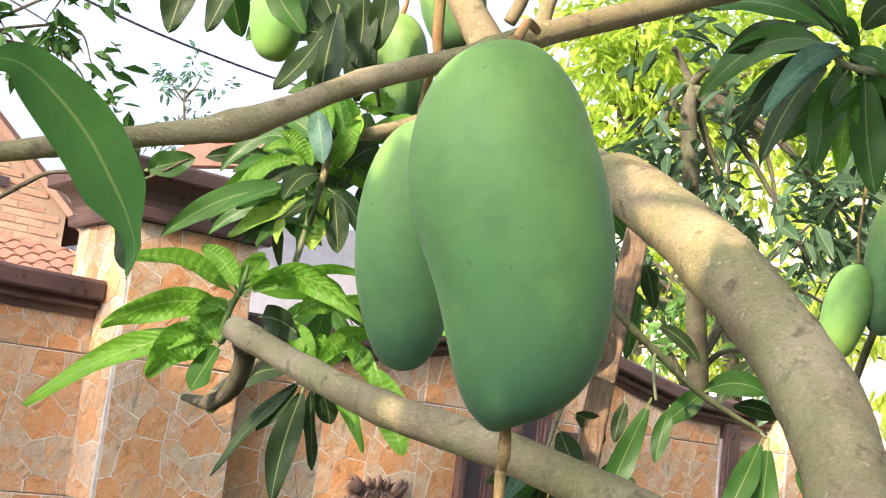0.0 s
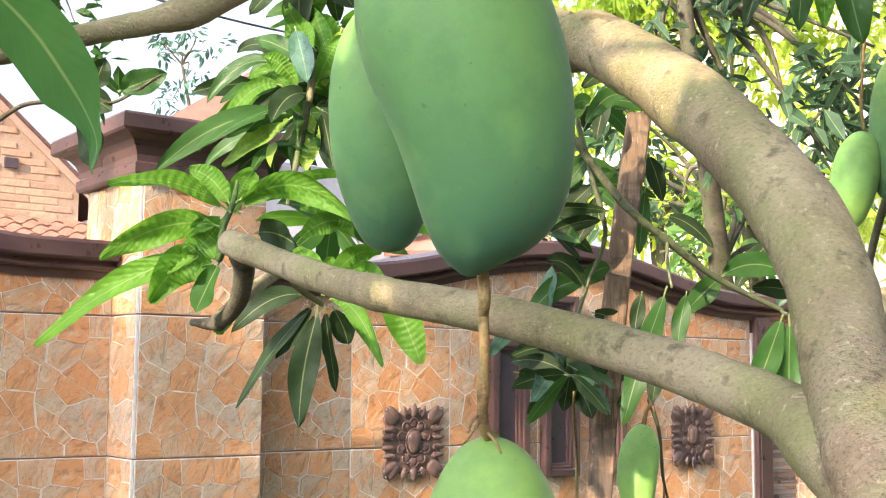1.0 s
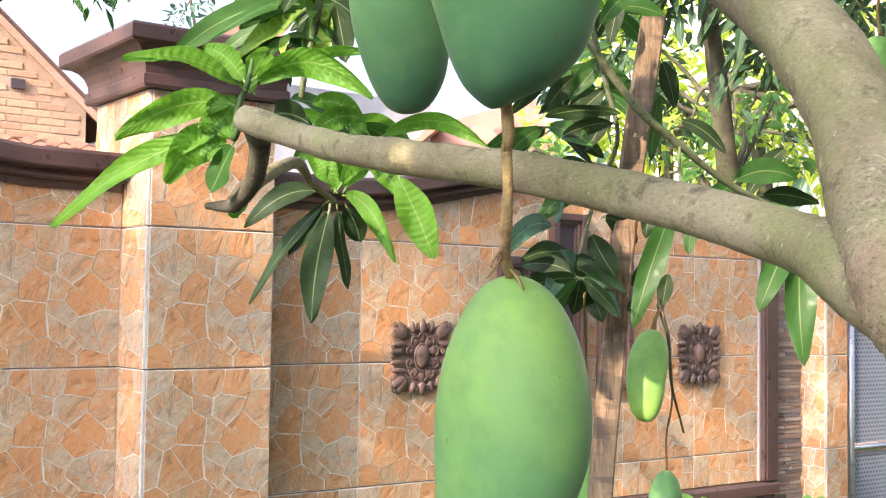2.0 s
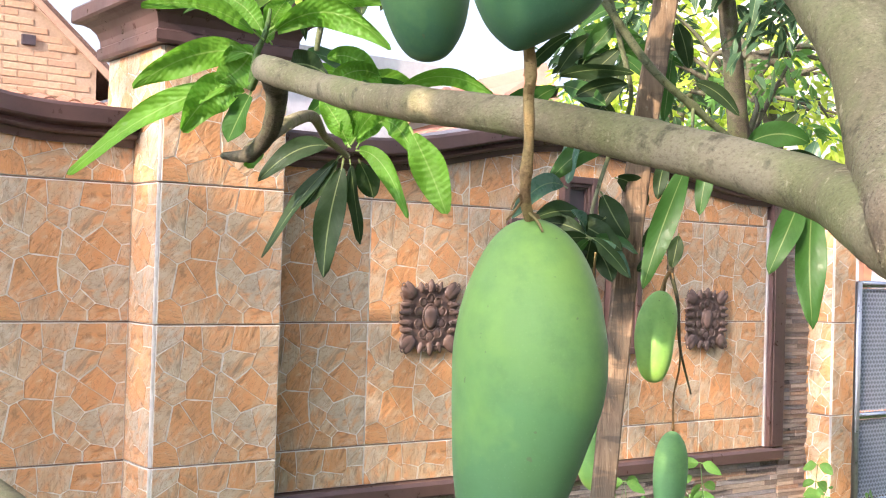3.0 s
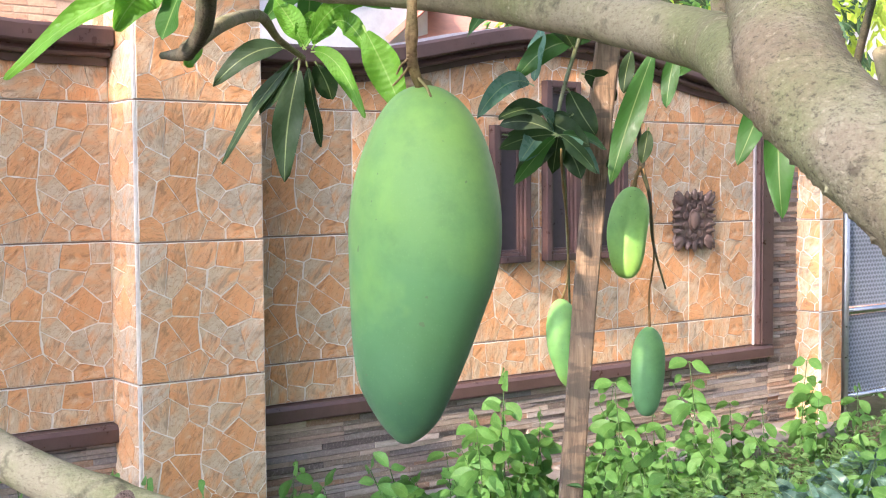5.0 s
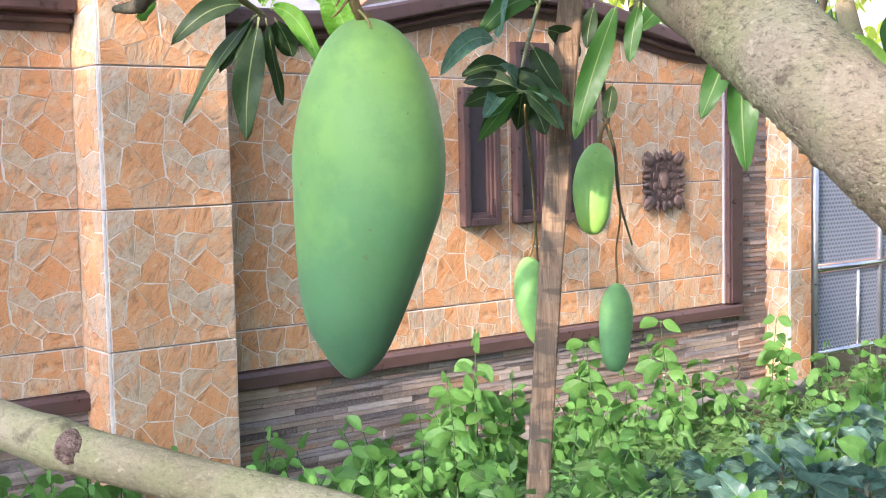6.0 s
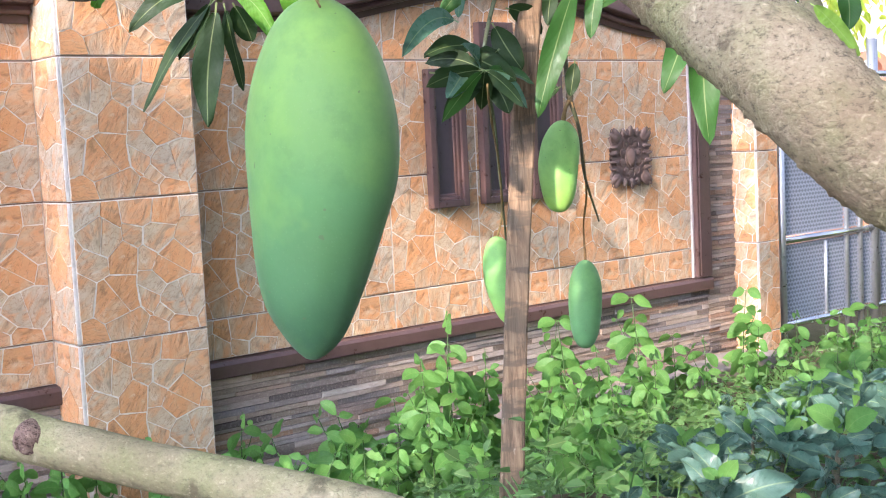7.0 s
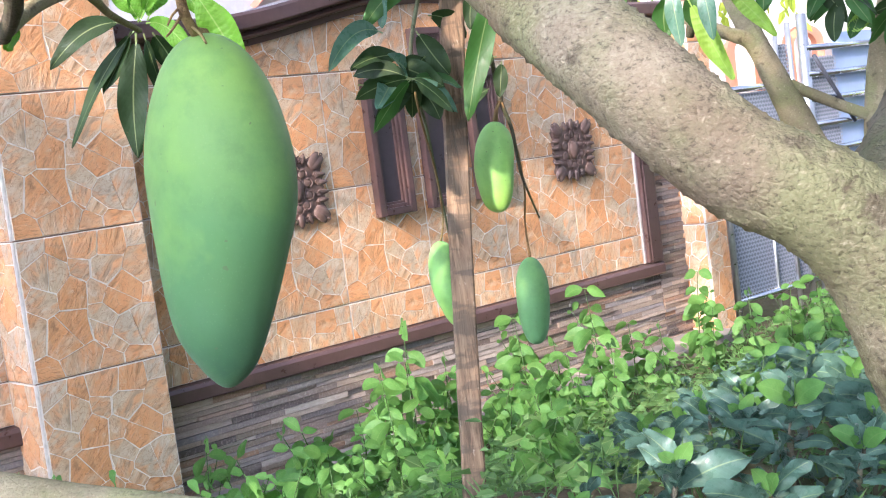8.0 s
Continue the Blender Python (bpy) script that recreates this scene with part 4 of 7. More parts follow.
limb("branch", [(-1.578, 1.622, 0.791), (-1.540, 1.556, 0.753), (-1.512, 1.503, 0.727), (-1.494, 1.464, 0.714), (-1.471, 1.425, 0.704), (-1.450, 1.392, 0.697), (-1.419, 1.327, 0.689), (-1.391, 1.265, 0.682), (-1.343, 1.150, 0.661), (-1.240, 1.035, 0.662)],
     [0.0100, 0.0104, 0.0108, 0.0112, 0.0114, 0.0112, 0.0112, 0.0114, 0.014, 0.02], BARK, 22, 0.06, ((0.43, 0.0012),), "low branch with a healed pruning scar", 10)
knot = bmesh.new()
put_tube(knot, [(-1.467, 1.420, 0.704), (-1.472, 1.412, 0.704), (-1.474, 1.409, 0.703), (-1.473, 1.411, 0.703)], [0.0088, 0.0076, 0.0052, 0.002], 40, 8, 0.34, 2.0)
part("pruning_scar", knot, SCAR, mango_tree, "reddish-brown healed pruning scar", smooth=True).matrix_parent_inverse = Matrix.Translation(-mango_tree.location)
limb("branch", [(-1.608, 1.585, 1.069), (-1.558, 1.555, 1.090), (-1.492, 1.518, 1.112), (-1.440, 1.493, 1.130), (-1.378, 1.476, 1.169), (-1.309, 1.467, 1.204), (-1.258, 1.460, 1.232), (-1.124, 1.445, 1.299), (-0.986, 1.428, 1.366)],
     [0.0052, 0.0056, 0.0062, 0.0072, 0.0068, 0.0066, 0.0080, 0.0078, 0.0075], BARK, 32, 0.12, ((0.36, 0.0020), (0.385, 0.0014), (0.50, 0.0009), (0.66, 0.0014)), "slender upper branch", 16, 0.0005)
limb("twig", [(-1.259, 1.462, 1.231), (-1.253, 1.466, 1.250), (-1.244, 1.466, 1.277)], [0.0062, 0.005, 0.0045], BARK, 10, 0.08)
limb("twig", [(-1.099, 1.687, 1.338), (-1.094, 1.679, 1.359), (-1.093, 1.672, 1.389)], [0.006, 0.006, 0.006], BARK, 10, 0.08)
limb("twig", [(-0.877, 2.077, 1.410), (-0.890, 2.075, 1.472), (-0.901, 2.066, 1.555)], [0.006, 0.007, 0.008], STALK, 8, 0.08, (), "reddish young shoot")
limb("twig", [(-0.794, 2.327, 1.440), (-0.813, 2.328, 1.504), (-0.822, 2.317, 1.594), (-0.825, 2.306, 1.660)], [0.003, 0.004, 0.0045, 0.005], TWIG, 8, 0.06)
limb("branch", [(-0.963, 2.182, 1.270), (-0.933, 2.215, 1.329), (-0.885, 2.237, 1.360), (-0.799, 2.230, 1.401), (-0.686, 2.171, 1.480)], [0.004, 0.006, 0.009, 0.011, 0.012], BARK, 10, 0.08)
limb("twig", [(-0.964, 2.182, 1.274), (-0.966, 2.190, 1.232), (-0.973, 2.203, 1.168), (-0.972, 2.211, 1.146)], [0.005, 0.0045, 0.004, 0.0035], TWIG, 8, 0.05)
limb("twig", [(-0.378, 2.330, 1.330), (-0.266, 2.325, 1.229), (-0.161, 2.321, 1.171), (-0.044, 2.308, 1.110), (0.102, 2.274, 1.055)], [0.0062, 0.0070, 0.0066, 0.0058, 0.0045], TWIG, 10, 0.06, ((0.5, 0.003),), "greenish knotty twig")
limb("twig", [(-0.349, 2.348, 1.366), (-0.308, 2.353, 1.268), (-0.271, 2.361, 1.176), (-0.255, 2.422, 1.095), (-0.278, 2.434, 1.011), (-0.283, 2.449, 0.938)], [0.005, 0.0045, 0.004, 0.004, 0.0036, 0.003], TWIG, 8, 0.06)
limb("twig", [(-0.283, 2.449, 0.938), (-0.256, 2.456, 0.880), (-0.162, 2.549, 0.766), (0.066, 2.792, 0.596)], [0.0034, 0.0030, 0.0026, 0.0022], TWIG, 8, 0.08)
limb("twig", [(-0.161, 2.321, 1.171), (-0.200, 2.285, 1.125), (-0.224, 2.254, 1.082)], [0.0032, 0.0028, 0.0024], TWIG, 8, 0.06)
limb("twig", [(0.090, 2.275, 1.058), (0.040, 2.235, 1.052), (0.000, 2.197, 1.046)], [0.0034, 0.0030, 0.0026], TWIG, 8, 0.06)
limb("twig", [(-0.115, 2.412, 0.964), (-0.079, 2.440, 0.893), (-0.057, 2.440, 0.832), (-0.036, 2.451, 0.748), (0.013, 2.465, 0.656)], [0.0042, 0.0045, 0.0032, 0.0026, 0.0018], BARK_DARK, 8, 0.16, ((0.25, 0.003),), "bare old fruit stalk")
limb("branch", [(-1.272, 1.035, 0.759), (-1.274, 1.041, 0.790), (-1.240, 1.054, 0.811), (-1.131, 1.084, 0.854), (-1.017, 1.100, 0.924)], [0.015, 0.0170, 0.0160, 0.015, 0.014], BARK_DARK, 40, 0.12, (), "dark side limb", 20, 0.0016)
limb("branch", [(0.340, 2.014, 0.621), (0.314, 2.052, 0.741), (0.295, 2.078, 0.823), (0.274, 2.108, 0.916), (0.297, 2.166, 1.008), (0.328, 2.217, 1.101)], [0.030, 0.029, 0.026, 0.021, 0.020, 0.018], BARK, 16, 0.07, (), "smooth brown side branch")
limb("branch", [(0.277, 2.102, 0.895), (0.261, 2.122, 0.937), (0.225, 2.156, 0.961), (0.240, 2.283, 1.018)], [0.017, 0.015, 0.012, 0.010], BARK, 10, 0.07)
limb("branch", [(0.304, 2.073, 0.848), (0.351, 2.028, 0.811), (0.408, 1.974, 0.772), (0.448, 1.937, 0.755)], [0.011, 0.010, 0.011, 0.012], BARK, 10, 0.07)
limb("branch", [(0.399, 1.965, 0.643), (0.417, 1.966, 0.776), (0.440, 1.961, 0.888), (0.489, 1.939, 1.058)], [0.030, 0.027, 0.024, 0.024], BARK, 10, 0.07)
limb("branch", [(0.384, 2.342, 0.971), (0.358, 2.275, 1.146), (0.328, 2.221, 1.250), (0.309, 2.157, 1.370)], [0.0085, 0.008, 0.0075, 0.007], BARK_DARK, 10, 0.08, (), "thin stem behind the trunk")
limb("twig", [(-1.449, 1.881, 1.116), (-1.430, 1.865, 1.134), (-1.414, 1.853, 1.146), (-1.389, 1.834, 1.149), (-1.374, 1.821, 1.156), (-1.359, 1.811, 1.148), (-1.330, 1.787, 1.170)], [0.002, 0.002, 0.0018, 0.0016, 0.0015, 0.0013, 0.001], BARK_DARK, 6, 0.06, (), "thin bare twig")
limb("twig", [(-0.580, 1.589, 1.420), (-0.624, 1.623, 1.420), (-0.654, 1.646, 1.424), (-0.671, 1.656, 1.434)], [0.006, 0.005, 0.004, 0.003], TWIG, 8, 0.06)
limb("twig", [(-1.596, 1.492, 1.133), (-1.583, 1.489, 1.129)], [0.0025, 0.002], TWIG, 8, 0.06)

# unseen twig, added only to carry the shading leaves
limb("twig", [(-2.3, 0.70, 1.78), (-2.22, 0.95, 1.70), (-2.2, 1.15, 1.68), (-2.2, 1.40, 1.70), (-2.1, 1.75, 1.80), (-1.9, 2.0, 2.1)], [0.003, 0.005, 0.006, 0.007, 0.008, 0.009], TWIG, 8, 0.06)

# leaves: stalk end, tip, width, bow, roll, kind
WHORL_AT_BRANCH_END = [
    ((-1.22, 1.904, 1.044), (-1.328, 2.068, 0.959), 0.026, 0.020, 20, 'y'),
    ((-1.224, 1.88, 1.064), (-1.297, 1.988, 1.038), 0.030, 0.020, -30, 'y'),
    ((-1.225, 1.868, 1.078), (-1.333, 1.885, 1.093), 0.022, 0.015, 40, 'y'),
    ((-1.22, 1.876, 1.085), (-1.244, 1.915, 1.121), 0.022, 0.005, 0, 'y'),
    ((-1.218, 1.875, 1.085), (-1.187, 1.898, 1.124), 0.024, 0.000, 20, 'y'),
    ((-1.218, 1.875, 1.082), (-1.161, 1.759, 1.063), 0.027, 0.025, 35, 'y'),
    ((-1.219, 1.875, 1.087), (-1.15, 1.784, 1.11), 0.018, 0.010, 60, 'y'),
]
WHORL_AT_BRANCH_END_LOW = [
    ((-1.22, 1.889, 1.076), (-1.242, 1.921, 1.044), 0.036, 0.000, 0, 'y'),
    ((-1.219, 1.905, 1.039), (-1.258, 1.962, 1.0), 0.036, 0.015, -20, 'y'),
    ((-1.217, 1.903, 1.036), (-1.223, 1.937, 0.991), 0.030, 0.000, 30, 'm'),
    ((-1.168, 1.926, 1.069), (-1.16, 1.859, 1.051), 0.030, 0.005, 30, 'd'),
    ((-1.195, 1.908, 1.083), (-1.2, 1.946, 1.12), 0.022, 0.000, 40, 'y'),
    ((-1.168, 1.97, 0.996), (-1.171, 2.0, 0.975), 0.020, 0.000, 20, 'y'),
]
HANGING_WHORL = [
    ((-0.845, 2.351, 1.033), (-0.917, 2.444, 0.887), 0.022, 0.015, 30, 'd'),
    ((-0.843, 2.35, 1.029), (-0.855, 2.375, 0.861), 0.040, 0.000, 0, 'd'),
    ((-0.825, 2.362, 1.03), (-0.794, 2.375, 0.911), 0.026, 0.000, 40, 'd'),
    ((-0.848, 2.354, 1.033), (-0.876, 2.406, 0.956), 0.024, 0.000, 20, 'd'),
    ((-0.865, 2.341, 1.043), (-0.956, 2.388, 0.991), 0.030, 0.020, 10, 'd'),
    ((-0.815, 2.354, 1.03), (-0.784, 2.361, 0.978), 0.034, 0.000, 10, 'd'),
    ((-0.84, 2.322, 1.039), (-0.811, 2.234, 0.945), 0.026, 0.025, 10, 'y'),
    ((-0.827, 2.21, 1.063), (-0.805, 2.154, 0.949), 0.044, 0.000, 0, 'y'),
]
HANGING_WHORL_UP = [
    ((-0.836, 2.344, 1.045), (-0.839, 2.426, 1.124), 0.034, 0.000, 20, 'y'),
    ((-0.836, 2.343, 1.049), (-0.764, 2.309, 1.106), 0.030, 0.020, 20, 'y'),
    ((-0.829, 2.339, 1.045), (-0.775, 2.344, 1.088), 0.030, 0.010, -20, 'y'),
    ((-0.839, 2.346, 1.045), (-0.795, 2.395, 1.104), 0.030, 0.000, 10, 'y'),
    ((-0.817, 2.301, 1.078), (-0.796, 2.241, 1.029), 0.030, 0.020, 10, 'y'),
    ((-0.811, 2.281, 1.116), (-0.717, 2.15, 1.099), 0.028, 0.030, 40, 'y'),
    ((-0.911, 2.294, 1.109), (-0.852, 2.247, 1.132), 0.030, 0.020, 20, 'y'),
    ((-0.845, 2.244, 1.11), (-0.9, 2.306, 1.157), 0.030, 0.020, -10, 'y'),
]
UPPER_WHORL = [
    ((-0.985, 2.2, 1.259), (-1.131, 2.258, 1.175), 0.031, 0.020, 10, 'm'),
    ((-0.976, 2.194, 1.256), (-1.044, 2.253, 1.193), 0.025, 0.000, 20, 's'),
    ((-0.97, 2.189, 1.256), (-0.971, 2.2, 1.181), 0.019, 0.000, 30, 'm'),
    ((-0.961, 2.182, 1.263), (-0.959, 2.19, 1.188), 0.029, 0.000, 0, 's'),
    ((-0.949, 2.172, 1.263), (-0.932, 2.17, 1.188), 0.031, 0.000, 0, 'd'),
    ((-0.998, 2.185, 1.262), (-1.102, 2.196, 1.196), 0.020, 0.010, 40, 'm'),
    ((-0.955, 2.176, 1.267), (-0.902, 2.146, 1.197), 0.022, 0.010, 10, 'd'),
    ((-0.967, 2.183, 1.284), (-1.022, 2.168, 1.236), 0.031, 0.010, 10, 'd'),
]
UPPER_WHORL_TOP = [
    ((-0.973, 2.187, 1.288), (-1.013, 2.212, 1.329), 0.022, 0.010, 10, 'y'),
    ((-0.952, 2.195, 1.3), (-0.96, 2.229, 1.376), 0.020, 0.000, 20, 'm'),
    ((-0.947, 2.191, 1.3), (-0.91, 2.192, 1.369), 0.025, 0.000, 10, 'y'),
    ((-0.991, 2.2, 1.294), (-1.048, 2.251, 1.236), 0.022, 0.020, 10, 'y'),
    ((-0.977, 2.247, 1.335), (-1.043, 2.304, 1.28), 0.024, 0.020, 20, 'm'),
    ((-0.942, 2.221, 1.329), (-0.977, 2.304, 1.378), 0.025, 0.010, 10, 'm'),
    ((-0.935, 2.213, 1.35), (-0.95, 2.277, 1.427), 0.027, 0.000, 20, 'y'),
    ((-0.916, 2.202, 1.329), (-0.917, 2.253, 1.42), 0.025, 0.000, 0, 'y'),
]
UPPER_WHORL_FILL = [
    ((-0.893, 2.24, 1.387), (-0.967, 2.292, 1.408), 0.027, 0.020, 10, 'm'),
    ((-0.919, 2.208, 1.3), (-0.86, 2.22, 1.349), 0.027, 0.010, 20, 'd'),
    ((-0.883, 2.24, 1.334), (-0.897, 2.258, 1.27), 0.027, 0.000, 0, 'd'),
    ((-0.954, 2.235, 1.289), (-0.979, 2.313, 1.326), 0.021, 0.020, 20, 'y'),
    ((-0.941, 2.282, 1.341), (-0.971, 2.363, 1.373), 0.022, 0.020, 10, 'd'),
    ((-0.975, 2.255, 1.259), (-1.042, 2.247, 1.227), 0.021, 0.010, 0, 'm'),
    ((-0.993, 2.268, 1.27), (-1.054, 2.255, 1.241), 0.018, 0.010, 50, 'y'),
    ((-0.955, 2.305, 1.247), (-1.019, 2.358, 1.205), 0.021, 0.020, 20, 'm'),
]
TOP_MIDDLE_LEAVES = [
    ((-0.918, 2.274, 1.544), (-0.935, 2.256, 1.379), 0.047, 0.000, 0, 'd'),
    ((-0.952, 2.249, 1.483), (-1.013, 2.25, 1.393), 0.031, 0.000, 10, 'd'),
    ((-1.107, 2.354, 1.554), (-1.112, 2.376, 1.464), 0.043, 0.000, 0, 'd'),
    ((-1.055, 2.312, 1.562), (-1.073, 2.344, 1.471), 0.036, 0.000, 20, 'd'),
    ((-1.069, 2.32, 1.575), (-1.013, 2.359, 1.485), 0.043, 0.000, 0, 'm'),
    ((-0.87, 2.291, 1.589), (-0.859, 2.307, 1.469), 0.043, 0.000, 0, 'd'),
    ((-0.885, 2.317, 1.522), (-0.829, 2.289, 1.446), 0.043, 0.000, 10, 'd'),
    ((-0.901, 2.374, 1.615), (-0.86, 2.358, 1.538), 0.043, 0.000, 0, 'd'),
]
TOP_MIDDLE_FILL = [
    ((-0.887, 2.269, 1.447), (-0.948, 2.268, 1.367), 0.036, 0.010, 0, 'y'),
    ((-0.916, 2.26, 1.416), (-0.884, 2.22, 1.364), 0.034, 0.000, 10, 'y'),
    ((-0.965, 2.216, 1.377), (-0.97, 2.172, 1.294), 0.030, 0.000, 10, 'b'),
    ((-0.892, 2.221, 1.39), (-0.927, 2.202, 1.302), 0.030, 0.000, 20, 's'),
    ((-0.834, 2.297, 1.425), (-0.819, 2.308, 1.314), 0.040, 0.000, 0, 'm'),
    ((-0.845, 2.268, 1.609), (-0.841, 2.286, 1.504), 0.040, 0.000, 0, 'd'),
    ((-0.721, 2.425, 1.623), (-0.742, 2.464, 1.512), 0.050, 0.000, 0, 'd'),
    ((-0.983, 2.377, 1.596), (-0.922, 2.347, 1.516), 0.040, 0.000, 10, 'm'),
    ((-0.913, 2.363, 1.4), (-0.928, 2.392, 1.313), 0.034, 0.000, 20, 'm'),
]
RIGHT_WHORL = [
    ((-0.317, 2.464, 1.026), (-0.457, 2.445, 0.964), 0.035, 0.030, 10, 'b'),
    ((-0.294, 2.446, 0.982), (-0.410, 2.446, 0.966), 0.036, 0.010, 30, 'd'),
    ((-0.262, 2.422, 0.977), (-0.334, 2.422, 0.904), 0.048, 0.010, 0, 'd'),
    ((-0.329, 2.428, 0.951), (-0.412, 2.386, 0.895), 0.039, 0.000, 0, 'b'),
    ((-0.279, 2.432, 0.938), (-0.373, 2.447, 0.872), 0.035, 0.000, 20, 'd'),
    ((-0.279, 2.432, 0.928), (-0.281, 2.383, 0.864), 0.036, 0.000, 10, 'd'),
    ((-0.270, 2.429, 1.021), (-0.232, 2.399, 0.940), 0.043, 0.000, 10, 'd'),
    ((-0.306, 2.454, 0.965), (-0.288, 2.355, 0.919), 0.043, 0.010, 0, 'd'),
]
RIGHT_WHORL_UP = [
    ((-0.253, 2.420, 1.100), (-0.344, 2.483, 1.034), 0.041, 0.020, 10, 'm'),
    ((-0.265, 2.429, 1.089), (-0.222, 2.399, 1.126), 0.034, 0.010, 10, 'm'),
    ((-0.257, 2.423, 1.085), (-0.358, 2.414, 1.128), 0.034, 0.020, 10, 'd'),
    ((-0.304, 2.458, 1.133), (-0.317, 2.463, 1.034), 0.034, 0.000, 40, 'b'),
    ((-0.234, 2.432, 1.048), (-0.159, 2.426, 1.004), 0.037, 0.010, 10, 'd'),
    ((-0.268, 2.452, 0.949), (-0.172, 2.431, 0.892), 0.041, 0.010, 10, 'd'),
    ((-0.355, 2.501, 0.943), (-0.269, 2.439, 0.927), 0.041, 0.000, 20, 'd'),
    ((-0.260, 2.446, 0.929), (-0.360, 2.404, 0.983), 0.034, 0.000, 40, 'b'),
]
RIGHT_HANGING_LEAVES = [
    ((-0.235, 2.255, 1.084), (-0.301, 2.2934, 0.8548), 0.041, 0.000, 0, 'm'),
    ((-0.193, 2.25, 1.078), (-0.20859999999999998, 2.2571999999999997, 0.9796), 0.028, 0.000, 10, 'm'),
    ((-0.005, 2.200, 1.045), (-0.0924, 2.2068, 0.8866), 0.044, 0.000, 10, 'm'),
    ((0.005, 2.195, 1.045), (-0.0328, 2.16, 0.7948), 0.052, 0.000, 0, 'm'),
    ((-0.246, 2.3, 1.078), (-0.258, 2.306, 1.0048), 0.025, 0.000, 0, 'd'),
    ((-0.101, 2.401, 0.956), (-0.1118, 2.4057999999999997, 0.8924000000000001), 0.026, 0.000, 10, 'd'),
    ((-0.108, 2.406, 0.966), (-0.1572, 2.4396, 0.9288000000000001), 0.030, 0.010, 10, 'd'),
    ((-0.161, 2.38, 0.909), (-0.1994, 2.4076, 0.885), 0.025, 0.000, 20, 'd'),
]
RIGHT_TWIG_LEAVES = [
    ((0.001, 2.345, 1.117), (0.098, 2.272, 1.127), 0.046, 0.020, 0, 'm'),
    ((0.009, 2.338, 1.122), (-0.049, 2.388, 1.048), 0.041, 0.010, 0, 'm'),
    ((-0.124, 2.358, 1.223), (-0.052, 2.310, 1.164), 0.026, 0.010, 10, 'd'),
    ((-0.325, 2.356, 1.352), (-0.268, 2.309, 1.408), 0.031, 0.020, 10, 'm'),
    ((-0.336, 2.358, 1.412), (-0.259, 2.298, 1.459), 0.031, 0.020, 10, 'd'),
    ((-0.394, 2.421, 1.204), (-0.334, 2.292, 1.204), 0.028, 0.010, 40, 'd'),
    ((-0.366, 2.403, 1.171), (-0.312, 2.328, 1.195), 0.028, 0.010, 20, 'd'),
    ((-0.319, 2.433, 1.236), (-0.276, 2.393, 1.318), 0.031, 0.010, 10, 'm'),
    ((-0.317, 2.502, 1.225), (-0.272, 2.463, 1.298), 0.031, 0.010, 10, 'd'),
]
RIGHT_TWIG_FILL = [
    ((-0.276, 2.393, 1.319), (-0.319, 2.432, 1.249), 0.028, 0.000, 10, 'm'),
    ((-0.266, 2.390, 1.271), (-0.328, 2.443, 1.189), 0.034, 0.000, 10, 'd'),
    ((-0.257, 2.385, 1.252), (-0.291, 2.419, 1.158), 0.031, 0.000, 30, 'd'),
    ((-0.219, 2.409, 1.450), (-0.229, 2.425, 1.355), 0.031, 0.000, 10, 'd'),
    ((-0.072, 2.447, 1.353), (-0.046, 2.437, 1.265), 0.034, 0.000, 20, 'd'),
    ((-0.073, 2.454, 1.290), (-0.077, 2.468, 1.164), 0.028, 0.000, 10, 'm'),
    ((0.089, 2.352, 1.102), (0.180, 2.284, 1.088), 0.037, 0.010, 30, 'd'),
    ((0.219, 2.385, 1.210), (0.159, 2.438, 1.104), 0.037, 0.010, 10, 'd'),
    ((0.248, 2.368, 1.156), (0.230, 2.389, 1.076), 0.034, 0.000, 10, 'b'),
]
TOP_RIGHT_WHORL = [
    ((-0.656, 1.645, 1.436), (-0.778, 1.658, 1.332), 0.025, 0.030, 10, 'b'),
    ((-0.672, 1.656, 1.443), (-0.736, 1.781, 1.383), 0.033, 0.030, 0, 'm'),
    ((-0.664, 1.648, 1.451), (-0.711, 1.801, 1.504), 0.033, 0.020, 10, 'm'),
    ((-0.665, 1.653, 1.432), (-0.739, 1.659, 1.365), 0.027, 0.020, 0, 'b'),
    ((-0.653, 1.646, 1.418), (-0.66, 1.675, 1.302), 0.037, 0.020, 10, 'm'),
    ((-0.647, 1.641, 1.416), (-0.639, 1.657, 1.308), 0.027, 0.000, 20, 'y'),
    ((-0.638, 1.635, 1.418), (-0.604, 1.634, 1.29), 0.041, 0.000, 0, 'm'),
    ((-0.652, 1.668, 1.432), (-0.667, 1.741, 1.318), 0.030, 0.020, 20, 'd'),
    ((-0.656, 1.681, 1.444), (-0.656, 1.788, 1.36), 0.027, 0.020, 20, 'd'),
]
